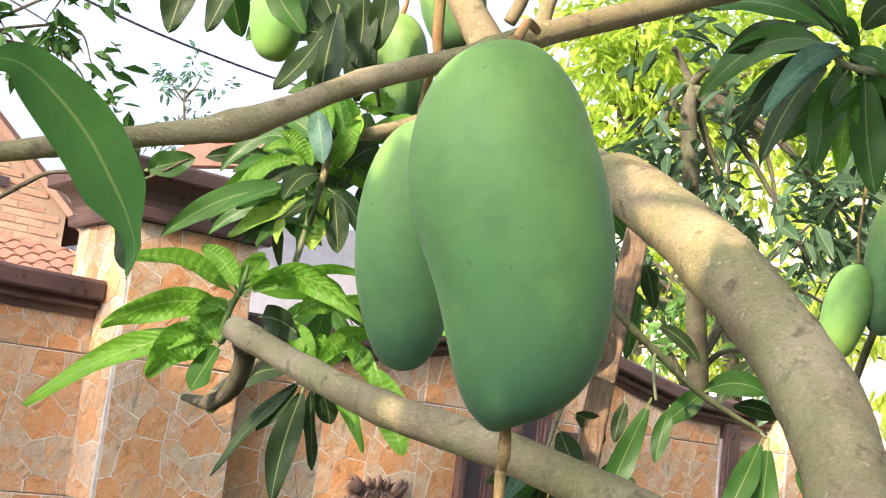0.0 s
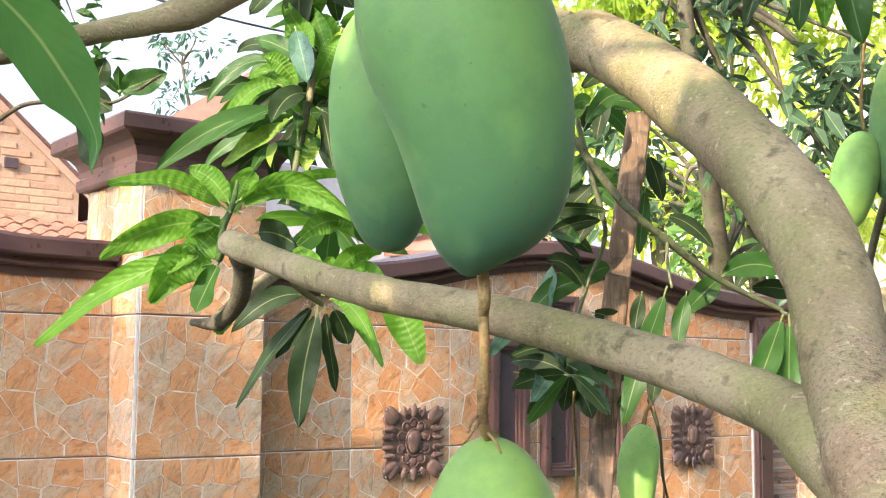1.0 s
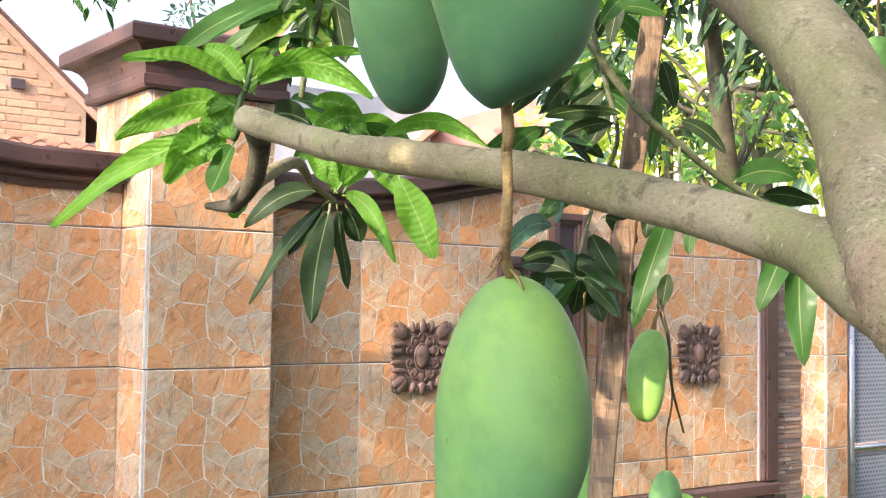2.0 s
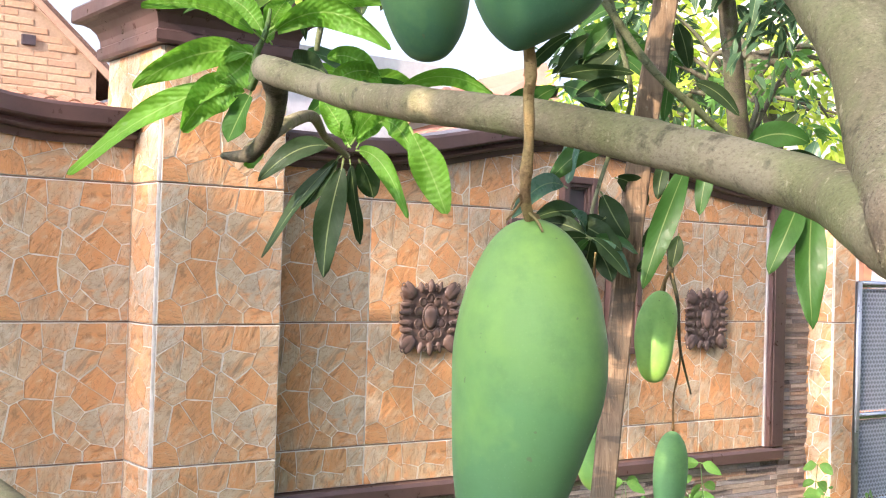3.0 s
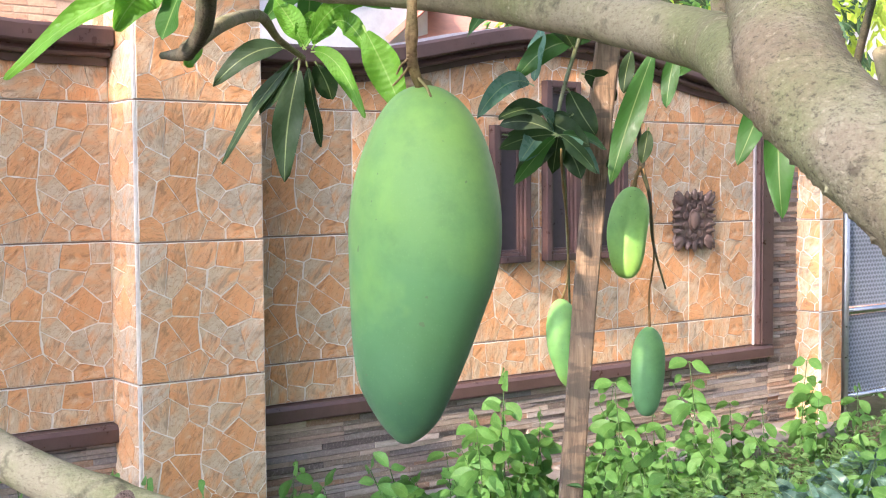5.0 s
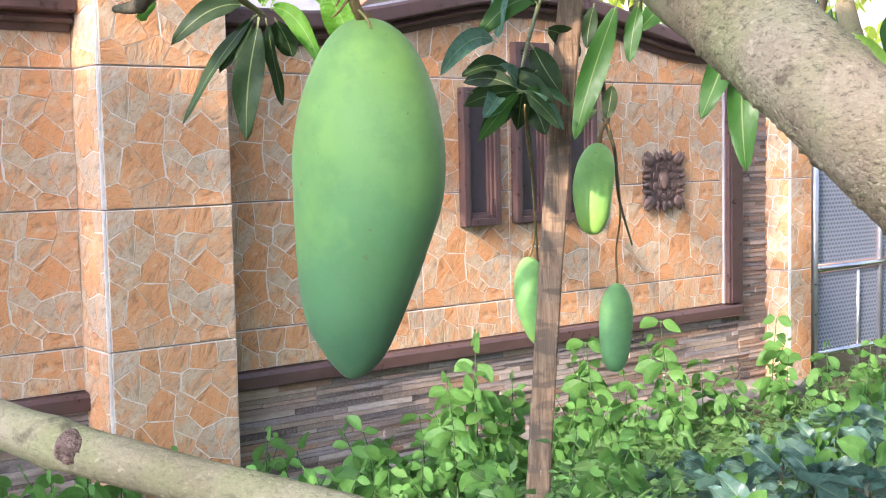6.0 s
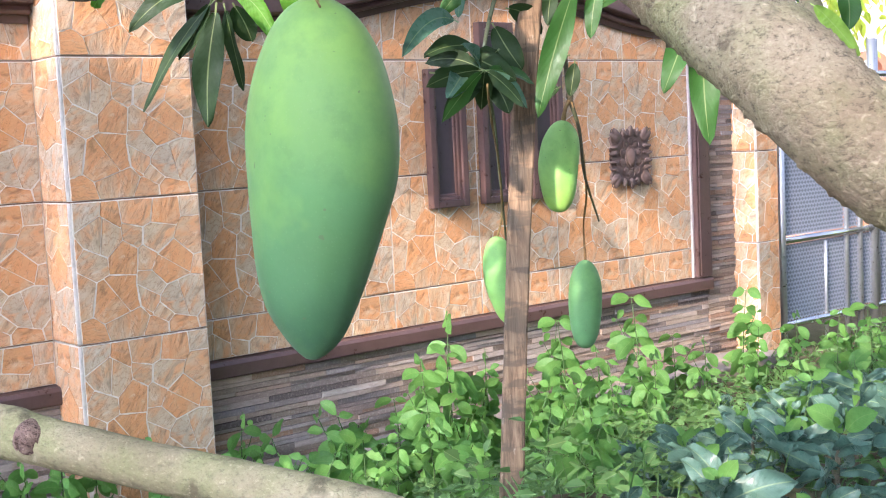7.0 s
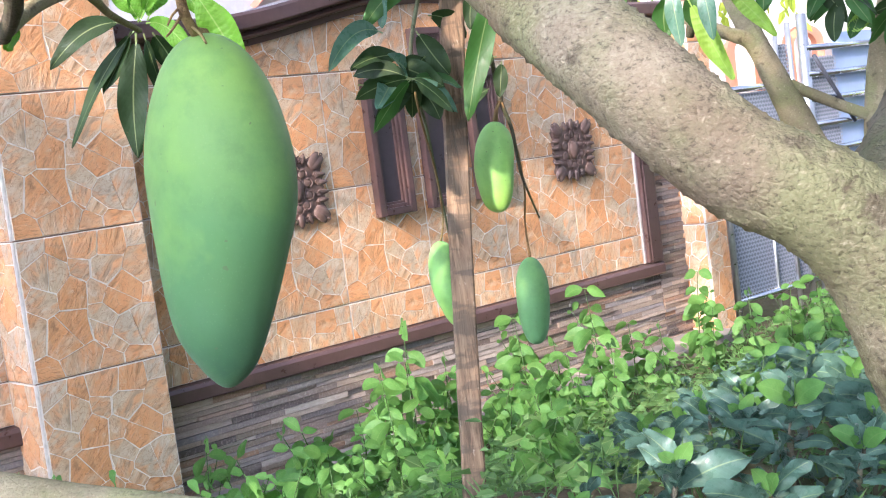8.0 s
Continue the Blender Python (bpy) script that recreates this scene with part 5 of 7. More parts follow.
TOP_RIGHT_FILL = [
    ((-0.633, 1.628, 1.431), (-0.596, 1.61, 1.375), 0.037, 0.010, 0, 'm'),
    ((-0.644, 1.655, 1.465), (-0.669, 1.701, 1.526), 0.030, 0.010, 10, 'm'),
    ((-0.634, 1.647, 1.466), (-0.62, 1.604, 1.501), 0.033, 0.010, 0, 'd'),
    ((-0.624, 1.676, 1.475), (-0.631, 1.793, 1.554), 0.033, 0.020, 0, 'd'),
    ((-0.61, 1.669, 1.458), (-0.589, 1.771, 1.506), 0.033, 0.020, 20, 'd'),
    ((-0.604, 1.665, 1.453), (-0.602, 1.715, 1.511), 0.030, 0.010, 10, 'm'),
    ((-0.608, 1.725, 1.49), (-0.612, 1.86, 1.472), 0.030, 0.020, 10, 'd'),
    ((-0.579, 1.651, 1.425), (-0.538, 1.7, 1.348), 0.033, 0.010, 10, 'd'),
    ((-0.629, 1.622, 1.444), (-0.597, 1.6, 1.43), 0.033, 0.010, 10, 'y'),
]
TWIG_LEAVES_BY_SKY = [
    ((-1.383, 1.828, 1.157), (-1.359, 1.812, 1.141), 0.020, 0.000, 10, 'd'),
    ((-1.377, 1.824, 1.154), (-1.384, 1.827, 1.179), 0.018, 0.000, 10, 'd'),
    ((-1.356, 1.808, 1.157), (-1.326, 1.784, 1.172), 0.020, 0.000, 10, 'm'),
    ((-1.352, 1.806, 1.152), (-1.346, 1.799, 1.175), 0.016, 0.000, 20, 'm'),
    ((-1.372, 1.82, 1.157), (-1.366, 1.813, 1.183), 0.018, 0.000, 20, 'd'),
    ((-1.492, 1.504, 1.074), (-1.487, 1.504, 1.039), 0.018, 0.000, 30, 'd'),
]
LEAVES_OVER_TRUNK = [
    ((0.023, 2.071, 1.008), (0.058, 2.023, 0.867), 0.034, 0.000, 25, 's'),
    ((0.004, 2.091, 1.04), (0.002, 2.079, 0.932), 0.030, 0.000, 30, 'b'),
    ((0.001, 2.027, 1.038), (0.001, 2.014, 0.934), 0.028, 0.000, 30, 'b'),
    ((-0.015, 1.971, 1.01), (0.034, 1.918, 0.925), 0.026, 0.010, 20, 's'),
    ((0.039, 2.126, 1.027), (0.027, 2.127, 0.951), 0.040, 0.000, 0, 'm'),
    ((0.106, 2.134, 1.027), (0.113, 2.119, 0.955), 0.040, 0.000, 0, 'm'),
    ((0.029, 1.937, 1.039), (0.025, 1.931, 0.965), 0.034, 0.000, 10, 'm'),
    ((0.182, 1.933, 1.009), (0.214, 1.897, 0.937), 0.030, 0.010, 10, 'd'),
    ((0.205, 1.914, 1.015), (0.166, 1.94, 0.95), 0.030, 0.010, 20, 'm'),
    ((0.224, 1.896, 1.002), (0.244, 1.869, 0.922), 0.034, 0.000, 10, 'm'),
    ((0.206, 1.908, 0.977), (0.193, 1.911, 0.907), 0.030, 0.000, 10, 'd'),
    ((0.242, 1.877, 0.98), (0.213, 1.894, 0.909), 0.030, 0.000, 10, 'm'),
    ((0.248, 1.868, 0.95), (0.211, 1.897, 0.92), 0.026, 0.000, 10, 's'),
]
# unseen leaves set on the sun's rays to shade the fruit and branches
SHADING_SPRAY = [
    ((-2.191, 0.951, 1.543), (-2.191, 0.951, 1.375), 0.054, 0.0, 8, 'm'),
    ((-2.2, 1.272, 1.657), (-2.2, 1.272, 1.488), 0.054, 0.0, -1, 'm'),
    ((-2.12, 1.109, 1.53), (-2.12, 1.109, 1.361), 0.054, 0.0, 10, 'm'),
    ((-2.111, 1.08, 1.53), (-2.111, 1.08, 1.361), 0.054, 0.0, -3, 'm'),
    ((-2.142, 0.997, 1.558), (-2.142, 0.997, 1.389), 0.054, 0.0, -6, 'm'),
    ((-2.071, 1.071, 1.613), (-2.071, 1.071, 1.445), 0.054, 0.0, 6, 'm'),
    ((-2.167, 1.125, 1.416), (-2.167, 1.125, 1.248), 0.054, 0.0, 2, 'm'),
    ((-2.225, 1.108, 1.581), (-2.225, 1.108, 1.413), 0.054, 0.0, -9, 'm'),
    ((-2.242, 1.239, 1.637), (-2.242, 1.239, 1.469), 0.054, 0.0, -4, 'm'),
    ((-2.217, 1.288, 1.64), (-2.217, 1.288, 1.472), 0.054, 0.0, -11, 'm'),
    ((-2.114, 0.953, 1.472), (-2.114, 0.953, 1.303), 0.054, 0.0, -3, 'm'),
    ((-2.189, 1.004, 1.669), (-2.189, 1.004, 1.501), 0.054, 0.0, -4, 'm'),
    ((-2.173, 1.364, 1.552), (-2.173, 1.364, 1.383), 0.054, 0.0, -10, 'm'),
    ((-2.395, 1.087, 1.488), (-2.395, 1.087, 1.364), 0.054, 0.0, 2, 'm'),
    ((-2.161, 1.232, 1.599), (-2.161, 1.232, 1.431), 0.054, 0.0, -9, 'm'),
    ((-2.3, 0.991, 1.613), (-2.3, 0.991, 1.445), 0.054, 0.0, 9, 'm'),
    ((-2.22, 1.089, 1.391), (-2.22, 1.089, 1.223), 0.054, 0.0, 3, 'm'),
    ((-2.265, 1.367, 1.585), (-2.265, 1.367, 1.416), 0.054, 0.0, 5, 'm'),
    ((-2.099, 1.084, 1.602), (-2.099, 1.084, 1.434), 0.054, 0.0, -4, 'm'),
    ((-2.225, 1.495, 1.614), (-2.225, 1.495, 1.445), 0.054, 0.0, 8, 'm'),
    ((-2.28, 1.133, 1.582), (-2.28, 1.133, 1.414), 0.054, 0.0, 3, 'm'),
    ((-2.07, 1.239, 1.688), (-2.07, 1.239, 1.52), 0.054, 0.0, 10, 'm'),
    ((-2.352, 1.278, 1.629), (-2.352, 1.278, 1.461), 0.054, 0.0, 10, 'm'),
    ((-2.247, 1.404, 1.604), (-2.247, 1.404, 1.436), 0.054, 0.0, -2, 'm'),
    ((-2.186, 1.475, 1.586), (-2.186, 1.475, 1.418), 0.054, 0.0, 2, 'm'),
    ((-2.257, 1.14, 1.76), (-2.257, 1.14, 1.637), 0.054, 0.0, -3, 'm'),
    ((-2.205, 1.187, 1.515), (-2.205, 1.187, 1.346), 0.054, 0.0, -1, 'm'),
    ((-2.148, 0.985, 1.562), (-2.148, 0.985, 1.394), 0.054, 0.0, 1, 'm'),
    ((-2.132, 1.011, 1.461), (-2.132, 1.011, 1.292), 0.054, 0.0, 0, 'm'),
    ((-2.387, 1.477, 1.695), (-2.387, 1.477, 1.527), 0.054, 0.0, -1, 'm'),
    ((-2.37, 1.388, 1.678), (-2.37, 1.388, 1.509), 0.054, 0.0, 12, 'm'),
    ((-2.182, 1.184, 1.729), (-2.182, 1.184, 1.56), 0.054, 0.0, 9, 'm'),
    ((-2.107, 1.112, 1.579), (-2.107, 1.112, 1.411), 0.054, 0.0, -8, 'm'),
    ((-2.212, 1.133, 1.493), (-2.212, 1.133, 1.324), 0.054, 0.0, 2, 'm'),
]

count = 0
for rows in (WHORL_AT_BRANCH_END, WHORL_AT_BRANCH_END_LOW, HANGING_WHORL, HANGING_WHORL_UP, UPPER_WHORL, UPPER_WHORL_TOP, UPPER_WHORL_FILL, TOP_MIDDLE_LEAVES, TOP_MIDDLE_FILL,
             RIGHT_WHORL, RIGHT_WHORL_UP, RIGHT_HANGING_LEAVES, RIGHT_TWIG_LEAVES, RIGHT_TWIG_FILL, TOP_RIGHT_WHORL, TOP_RIGHT_FILL, TWIG_LEAVES_BY_SKY, LEAVES_OVER_TRUNK, SHADING_SPRAY):
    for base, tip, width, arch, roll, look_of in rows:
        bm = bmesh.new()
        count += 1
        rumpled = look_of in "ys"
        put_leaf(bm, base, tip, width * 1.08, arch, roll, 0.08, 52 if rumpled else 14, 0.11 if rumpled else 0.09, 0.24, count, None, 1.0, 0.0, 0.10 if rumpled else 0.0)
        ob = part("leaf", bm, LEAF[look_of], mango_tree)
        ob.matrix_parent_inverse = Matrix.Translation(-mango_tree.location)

# the near leaf: line placed and tip narrowed to fit the camera's view
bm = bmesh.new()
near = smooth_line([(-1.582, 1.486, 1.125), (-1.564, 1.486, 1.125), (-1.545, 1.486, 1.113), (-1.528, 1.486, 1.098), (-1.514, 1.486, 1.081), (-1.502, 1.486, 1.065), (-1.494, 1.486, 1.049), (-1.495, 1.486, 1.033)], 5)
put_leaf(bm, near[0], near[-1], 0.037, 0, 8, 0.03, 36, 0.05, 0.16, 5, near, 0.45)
part("leaf", bm, LEAF["n"], mango_tree, "broad green leaf close to the camera, narrowed towards its tip").matrix_parent_inverse = Matrix.Translation(-mango_tree.location)


def whorl(centre, n, length, width, kinds, seed, droop=0.5):
    """A spray of leaves round a shoot tip."""
    rng = random.Random(seed)
    c = Vector(centre)
    for k in range(n):
        w = k * 2.4 + rng.uniform(-0.3, 0.3)
        d = Vector((math.cos(w), math.sin(w), -droop + rng.uniform(-0.5, 0.7))).normalized()
        size = length * rng.uniform(0.75, 1.15)
        bm = bmesh.new()
        put_leaf(bm, c, c + d * size, width * rng.uniform(0.85, 1.15), 0.08 * size, rng.uniform(-50, 50), 0.1, 8, 0.07, 0.2, seed * 50 + k)
        part("leaf", bm, LEAF[rng.choice(kinds)], mango_tree).matrix_parent_inverse = Matrix.Translation(-mango_tree.location)


whorl((-0.785, 2.401, 1.452), 8, 0.13, 0.036, "ymd", 1)
whorl((-0.858, 2.342, 1.367), 8, 0.12, 0.032, "ymmd", 2)
whorl((-0.937, 2.343, 1.330), 7, 0.11, 0.03, "ymd", 3, 0.7)
whorl((-0.724, 2.430, 1.363), 8, 0.14, 0.036, "md", 4)
whorl((-0.800, 2.340, 1.398), 8, 0.13, 0.034, "mdy", 5)
whorl((-0.744, 2.512, 1.596), 9, 0.16, 0.045, "dm", 6)
whorl((-0.799, 2.543, 1.652), 8, 0.16, 0.045, "dm", 7)
whorl((-0.125, 2.555, 1.299), 8, 0.14, 0.036, "md", 8)
whorl((-0.147, 2.641, 1.348), 8, 0.14, 0.036, "md", 9)
whorl((-0.052, 2.620, 1.482), 8, 0.15, 0.038, "dm", 10)
whorl((-0.329, 2.477, 1.203), 7, 0.13, 0.034, "dm", 11)
whorl((-0.333, 2.382, 0.938), 7, 0.11, 0.034, "dmb", 12)
whorl((-0.797, 2.393, 1.153), 7, 0.11, 0.034, "ym", 13)
whorl((-0.958, 2.215, 1.262), 10, 0.085, 0.020, "mmdy", 41, 0.7)
whorl((-0.945, 2.270, 1.315), 9, 0.09, 0.021, "mdys", 42, 0.4)
whorl((-0.985, 2.235, 1.225), 8, 0.075, 0.018, "msd", 43, 0.9)
whorl((-0.600, 1.690, 1.462), 11, 0.15, 0.028, "dmm", 44, 0.9)
whorl((-0.560, 1.640, 1.440), 10, 0.15, 0.030, "dmm", 45, 1.1)
whorl((0.216, 1.902, 0.994), 8, 0.085, 0.026, "dm", 16, 0.6)
whorl((0.281, 1.840, 0.954), 7, 0.085, 0.026, "dm", 17, 0.6)

# ---- the stake that props the tree ----
stake = thing("wooden_stake", "weathered wooden stake standing in the weeds", "stake", (-0.268, 2.43, 0.22))
bm = bmesh.new()
ends = [Vector((-0.285, 2.43, 0.06)), Vector((-0.268, 2.43, 0.24)), Vector((-0.230, 2.43, 0.64)), Vector((-0.180, 2.43, 1.06)), Vector((-0.112, 2.43, 1.42))]
line = smooth_line(ends, 8)
rings = []
for i, p in enumerate(line):
    w, d = 0.0215 - 0.0015 * math.exp(-((i / len(line) - 0.4) / 0.2) ** 2), 0.015
    rings.append([bm.verts.new(p + ACROSS * (w * sx + 0.0014 * noise.noise(p * 60 + Vector((sx, sy, 0)))) + FACING * (d * sy + 0.001 * noise.noise(p * 45 + Vector((0, sx, sy))))) for sx, sy in ((-1, -0.8), (-0.86, -1), (0.86, -1), (1, -0.8), (1, 1), (-1, 1))])
for a, b in zip(rings, rings[1:]):
    for k in range(6):
        bm.faces.new((a[k], a[(k + 1) % 6], b[(k + 1) % 6], b[k]))
bm.faces.new(rings[0][::-1])
bm.faces.new(rings[-1])
bmesh.ops.recalc_face_normals(bm, faces=bm.faces)
ob = part("post", bm, TIMBER, stake)
ob.matrix_parent_inverse = Matrix.Translation(-stake.location)


# ---- loose foliage in one mesh ----
def leaf_cloud(name, spots, ways, lengths, widths, mat, parent=None, fold=0.25, label="", category=""):
    """Many small folded leaves: six corners and four faces each."""
    n = len(spots)
    spots, ways = np.asarray(spots, float), np.asarray(ways, float)
    ways /= np.linalg.norm(ways, axis=1, keepdims=True) + 1e-9
    rnd = np.random.RandomState(n)
    helper = rnd.normal(size=(n, 3)) * 0.6 + np.array((0.0, 0.0, 1.0))
    side = np.cross(ways, helper)
    side /= np.linalg.norm(side, axis=1, keepdims=True) + 1e-9
    nor = np.cross(side, ways)
    L, W = np.asarray(lengths)[:, None], np.asarray(widths)[:, None] / 2
    P = np.empty((n, 6, 3))
    P[:, 0] = spots
    P[:, 1] = spots + ways * L * 0.38 - side * W + nor * W * fold
    P[:, 2] = spots + ways * L * 0.38 + side * W + nor * W * fold
    P[:, 3] = spots + ways * L * 0.74 - side * W * 0.72 + nor * W * fold * 0.5 - np.array((0, 0, 0.06)) * L
    P[:, 4] = spots + ways * L * 0.74 + side * W * 0.72 + nor * W * fold * 0.5 - np.array((0, 0, 0.06)) * L
    P[:, 5] = spots + ways * L - np.array((0, 0, 0.15)) * L
    M = (P[:, 0] * 0.6 + P[:, 5] * 0.4) - nor * W * 0.1
    V = np.concatenate([P, M[:, None]], axis=1).reshape(-1, 3)
    tri = np.array([(0, 6, 1), (0, 2, 6), (1, 6, 3), (2, 4, 6), (3, 6, 5), (4, 5, 6)])
    F = (tri[None] + (np.arange(n) * 7)[:, None, None]).reshape(-1, 3)
    me = bpy.data.meshes.new(name)
    me.from_pydata(V.tolist(), [], F.tolist())
    uv = me.uv_layers.new(name="UVMap")
    corner = np.array([(0, 0.5), (0.38, 0), (0.38, 1), (0.74, 0.12), (0.74, 0.88), (1, 0.5), (0.4, 0.5)])
    uv.data.foreach_set("uv", np.tile(corner[tri.reshape(-1)], (n, 1)).reshape(-1))
    me.materials.append(mat)
    ob = new(name, me)
    if parent:
        ob.parent = parent
    return tagged(ob, label, category, kind="stuff")


def garden_tree(name, label, trunk, crowns, per_ball, leaf, mat, seed, limbs=True, stem=0.055):
    """A tapered trunk, limbs to each clump of the crown, and leaves set in sprays round the limb ends."""
    rnd = random.Random(seed)
    ob = thing(name, label, "tree", trunk[0])
    back = Matrix.Translation(-Vector(trunk[0]))
    bm = bmesh.new()
    put_tube(bm, trunk, [stem - 0.55 * stem * i / (len(trunk) - 1) for i in range(len(trunk))], 10, 5, 0.1, seed)
    part("trunk", bm, BARK_DARK, ob, smooth=True).matrix_parent_inverse = back
    spots, ways, ln, wd = [], [], [], []
    top = Vector(trunk[-1])
    for c, r in crowns:
        c = Vector(c)
        if limbs:
            bm = bmesh.new()
            bend = (top + c) / 2 + Vector((rnd.uniform(-0.1, 0.1), rnd.uniform(-0.1, 0.1), 0.08))
            put_tube(bm, [top, bend, c], [stem * 0.4, stem * 0.25, stem * 0.11], 7, 5, 0.08, seed)
            part("limb", bm, BARK_DARK, ob, smooth=True).matrix_parent_inverse = back
        n = int(per_ball * r * r)
        for _ in range(max(4, n // 7)):
            d = Vector((rnd.gauss(0, 1), rnd.gauss(0, 1), rnd.gauss(0, 0.8)))
            spray = c + d.normalized() * r * rnd.random() ** 0.45
            out = (d.normalized() + Vector((0, 0, -0.25))).normalized()
            for _ in range(7):
                spots.append(spray + Vector((rnd.gauss(0, 1), rnd.gauss(0, 1), rnd.gauss(0, 1))) * leaf * 0.35)
                ways.append(out + Vector((rnd.gauss(0, 0.7), rnd.gauss(0, 0.7), rnd.gauss(0, 0.6) - 0.3)))
                size = leaf * rnd.uniform(0.6, 1.25)
                ln.append(size)
                wd.append(size * rnd.uniform(0.3, 0.45))
    crown = leaf_cloud("crown", spots, ways, ln, wd, mat, ob)
    crown.matrix_parent_inverse = back
    return ob


# the tree's crown over the garden, added out of view to dim the skylight
rnd = random.Random(33)
spots, ways, ln, wd = [], [], [], []
for cx, cy, cz in ((-1.9, 0.7, 2.1), (-1.5, 1.0, 2.15), (-1.1, 0.8, 2.2), (-1.6, 0.3, 2.2), (-1.0, 1.2, 2.25), (-0.7, 0.9, 2.3), (-1.3, 1.4, 2.3), (-0.6, 1.4, 2.45), (-1.8, 1.1, 2.3), (-2.2, 1.0, 2.4), (-0.2, 1.1, 2.5), (-1.2, 0.2, 2.3)):
    for _ in range(24):
        c = Vector((cx, cy, cz)) + Vector((rnd.gauss(0, 0.2), rnd.gauss(0, 0.2), rnd.gauss(0, 0.09)))
        for k in range(9):
            w = k * 0.7 + rnd.uniform(-0.3, 0.3)
            spots.append(c)
            ways.append((math.cos(w), math.sin(w), rnd.uniform(-0.9, 0.1)))
            ln.append(rnd.uniform(0.12, 0.2))
            wd.append(rnd.uniform(0.03, 0.05))
for _ in range(760):
    c = Vector((rnd.uniform(-2.3, 1.6), rnd.uniform(-1.6, 2.1), rnd.uniform(2.85, 3.4)))
    for k in range(9):
        w = k * 0.7 + rnd.uniform(-0.3, 0.3)
        spots.append(c)
        ways.append((math.cos(w), math.sin(w), rnd.uniform(-0.9, 0.1)))
        ln.append(rnd.uniform(0.14, 0.24))
        wd.append(rnd.uniform(0.035, 0.055))
leaf_cloud("crown", spots, ways, ln, wd, LEAF["m"], mango_tree).matrix_parent_inverse = Matrix.Translation(-mango_tree.location)

garden_tree("garden_tree", "sunlit tree with small yellow-green leaves behind the wall", [(5.169, 7.156, 0.661), (4.845, 7.069, 2.321), (4.610, 7.042, 3.354)],
            [((4.332, 7.143, 3.910), 0.55), ((4.521, 6.948, 4.153), 0.6), ((4.323, 7.246, 3.439), 0.5), ((4.700, 6.926, 3.582), 0.6), ((5.275, 7.021, 4.076), 0.6), ((4.326, 7.001, 4.636), 0.6), ((5.233, 6.936, 4.656), 0.6), ((5.706, 6.766, 3.691), 0.6), ((5.923, 6.490, 4.221), 0.7), ((6.320, 6.299, 3.650), 0.6), ((6.322, 6.115, 4.552), 0.7), ((4.478, 7.217, 2.992), 0.4)], 1900, 0.12, FAR_BRIGHT, 11)
garden_tree("fruit_tree", "dark-leaved fruit tree behind the wall", [(2.703, 4.585, 1.279), (2.418, 4.430, 1.864), (2.164, 4.290, 2.261), (2.094, 4.271, 2.620)],
            [((2.005, 4.312, 2.755), 0.22), ((2.033, 4.370, 2.364), 0.24), ((2.198, 4.242, 2.365), 0.28), ((2.307, 4.190, 2.208), 0.28), ((2.155, 4.312, 2.185), 0.2), ((2.256, 4.156, 2.571), 0.25), ((2.510, 4.062, 2.067), 0.3), ((2.443, 4.145, 1.908), 0.25), ((2.671, 3.922, 2.141), 0.3), ((2.661, 3.980, 1.892), 0.22), ((2.766, 3.805, 2.353), 0.3), ((2.827, 3.822, 2.041), 0.26)], 720, 0.125, FAR_DARK, 12)
garden_tree("young_tree", "thin young tree with pale green leaves behind the wall", [(3.370, 4.872, 1.106), (3.236, 4.860, 1.674), (3.101, 4.897, 2.007)],
            [((2.943, 5.048, 1.865), 0.16), ((3.101, 4.945, 1.771), 0.2), ((3.100, 4.993, 1.536), 0.16), ((3.304, 4.782, 1.802), 0.22), ((3.462, 4.679, 1.709), 0.2), ((3.653, 4.732, 1.979), 0.2), ((3.863, 4.588, 1.890), 0.22), ((3.141, 4.835, 2.160), 0.18)], 900, 0.085, FAR_BRIGHT, 13)
# added out of view: clumps block the sun from chosen spots and dapple the wall
garden_tree("shade_tree", "unseen leaf clumps added beyond the garden to block the sun", [(-7.4, -0.6, -0.2), (-7.3, -0.6, 1.5), (-7.1, -0.5, 2.9)],
            [((-7.0, y, z), 0.27) for y in (-1.3, -1.0, -0.7, -0.4, -0.16) for z in (2.8, 3.15, 3.5, 3.74)] + [((-7.0, 0.12, 3.6), 0.2), ((-7.0, 0.50, 4.08), 0.17), ((-7.0, 0.42, 3.6), 0.25), ((-7.0, 0.9, 3.9), 0.16)] +
            [((-7.1, y, z), 0.27) for y in (-0.75, -0.42) for z in (4.85, 5.2)] +
            [((-7.0, y, z), 0.24) for y in (1.72, 1.96) for z in (3.15, 3.5, 3.82)] + [((-7.0, 2.2, z), 0.24) for z in (3.35, 3.75, 4.2, 4.55)] + [((-7.0, 1.78, 5.20), 0.15), ((-7.0, 1.62, 5.46), 0.15), ((-7.0, 1.46, 5.80), 0.15), ((-7.0, 1.2, 5.45), 0.16), ((-7.0, 1.25, 6.0), 0.18)], 3300, 0.15, LEAF["m"], 14, False)
# added out of view to keep the bright sky near the sun off the pillar
garden_tree("neighbour_tree", "unseen dense tree added to dim the light on the pillar side", [(-8.0, 2.8, -0.2), (-7.9, 2.8, 1.2), (-7.8, 2.7, 2.2)],
            [((-7.4, y, z), 0.42) for y in (2.35, 2.9, 3.5) for z in (0.6, 1.3, 2.0, 2.7, 3.4, 4.0)] + [((-7.4, y, z), 0.36) for y in (2.55, 3.1) for z in (4.6, 5.2)], 1500, 0.17, LEAF["m"], 20, False)
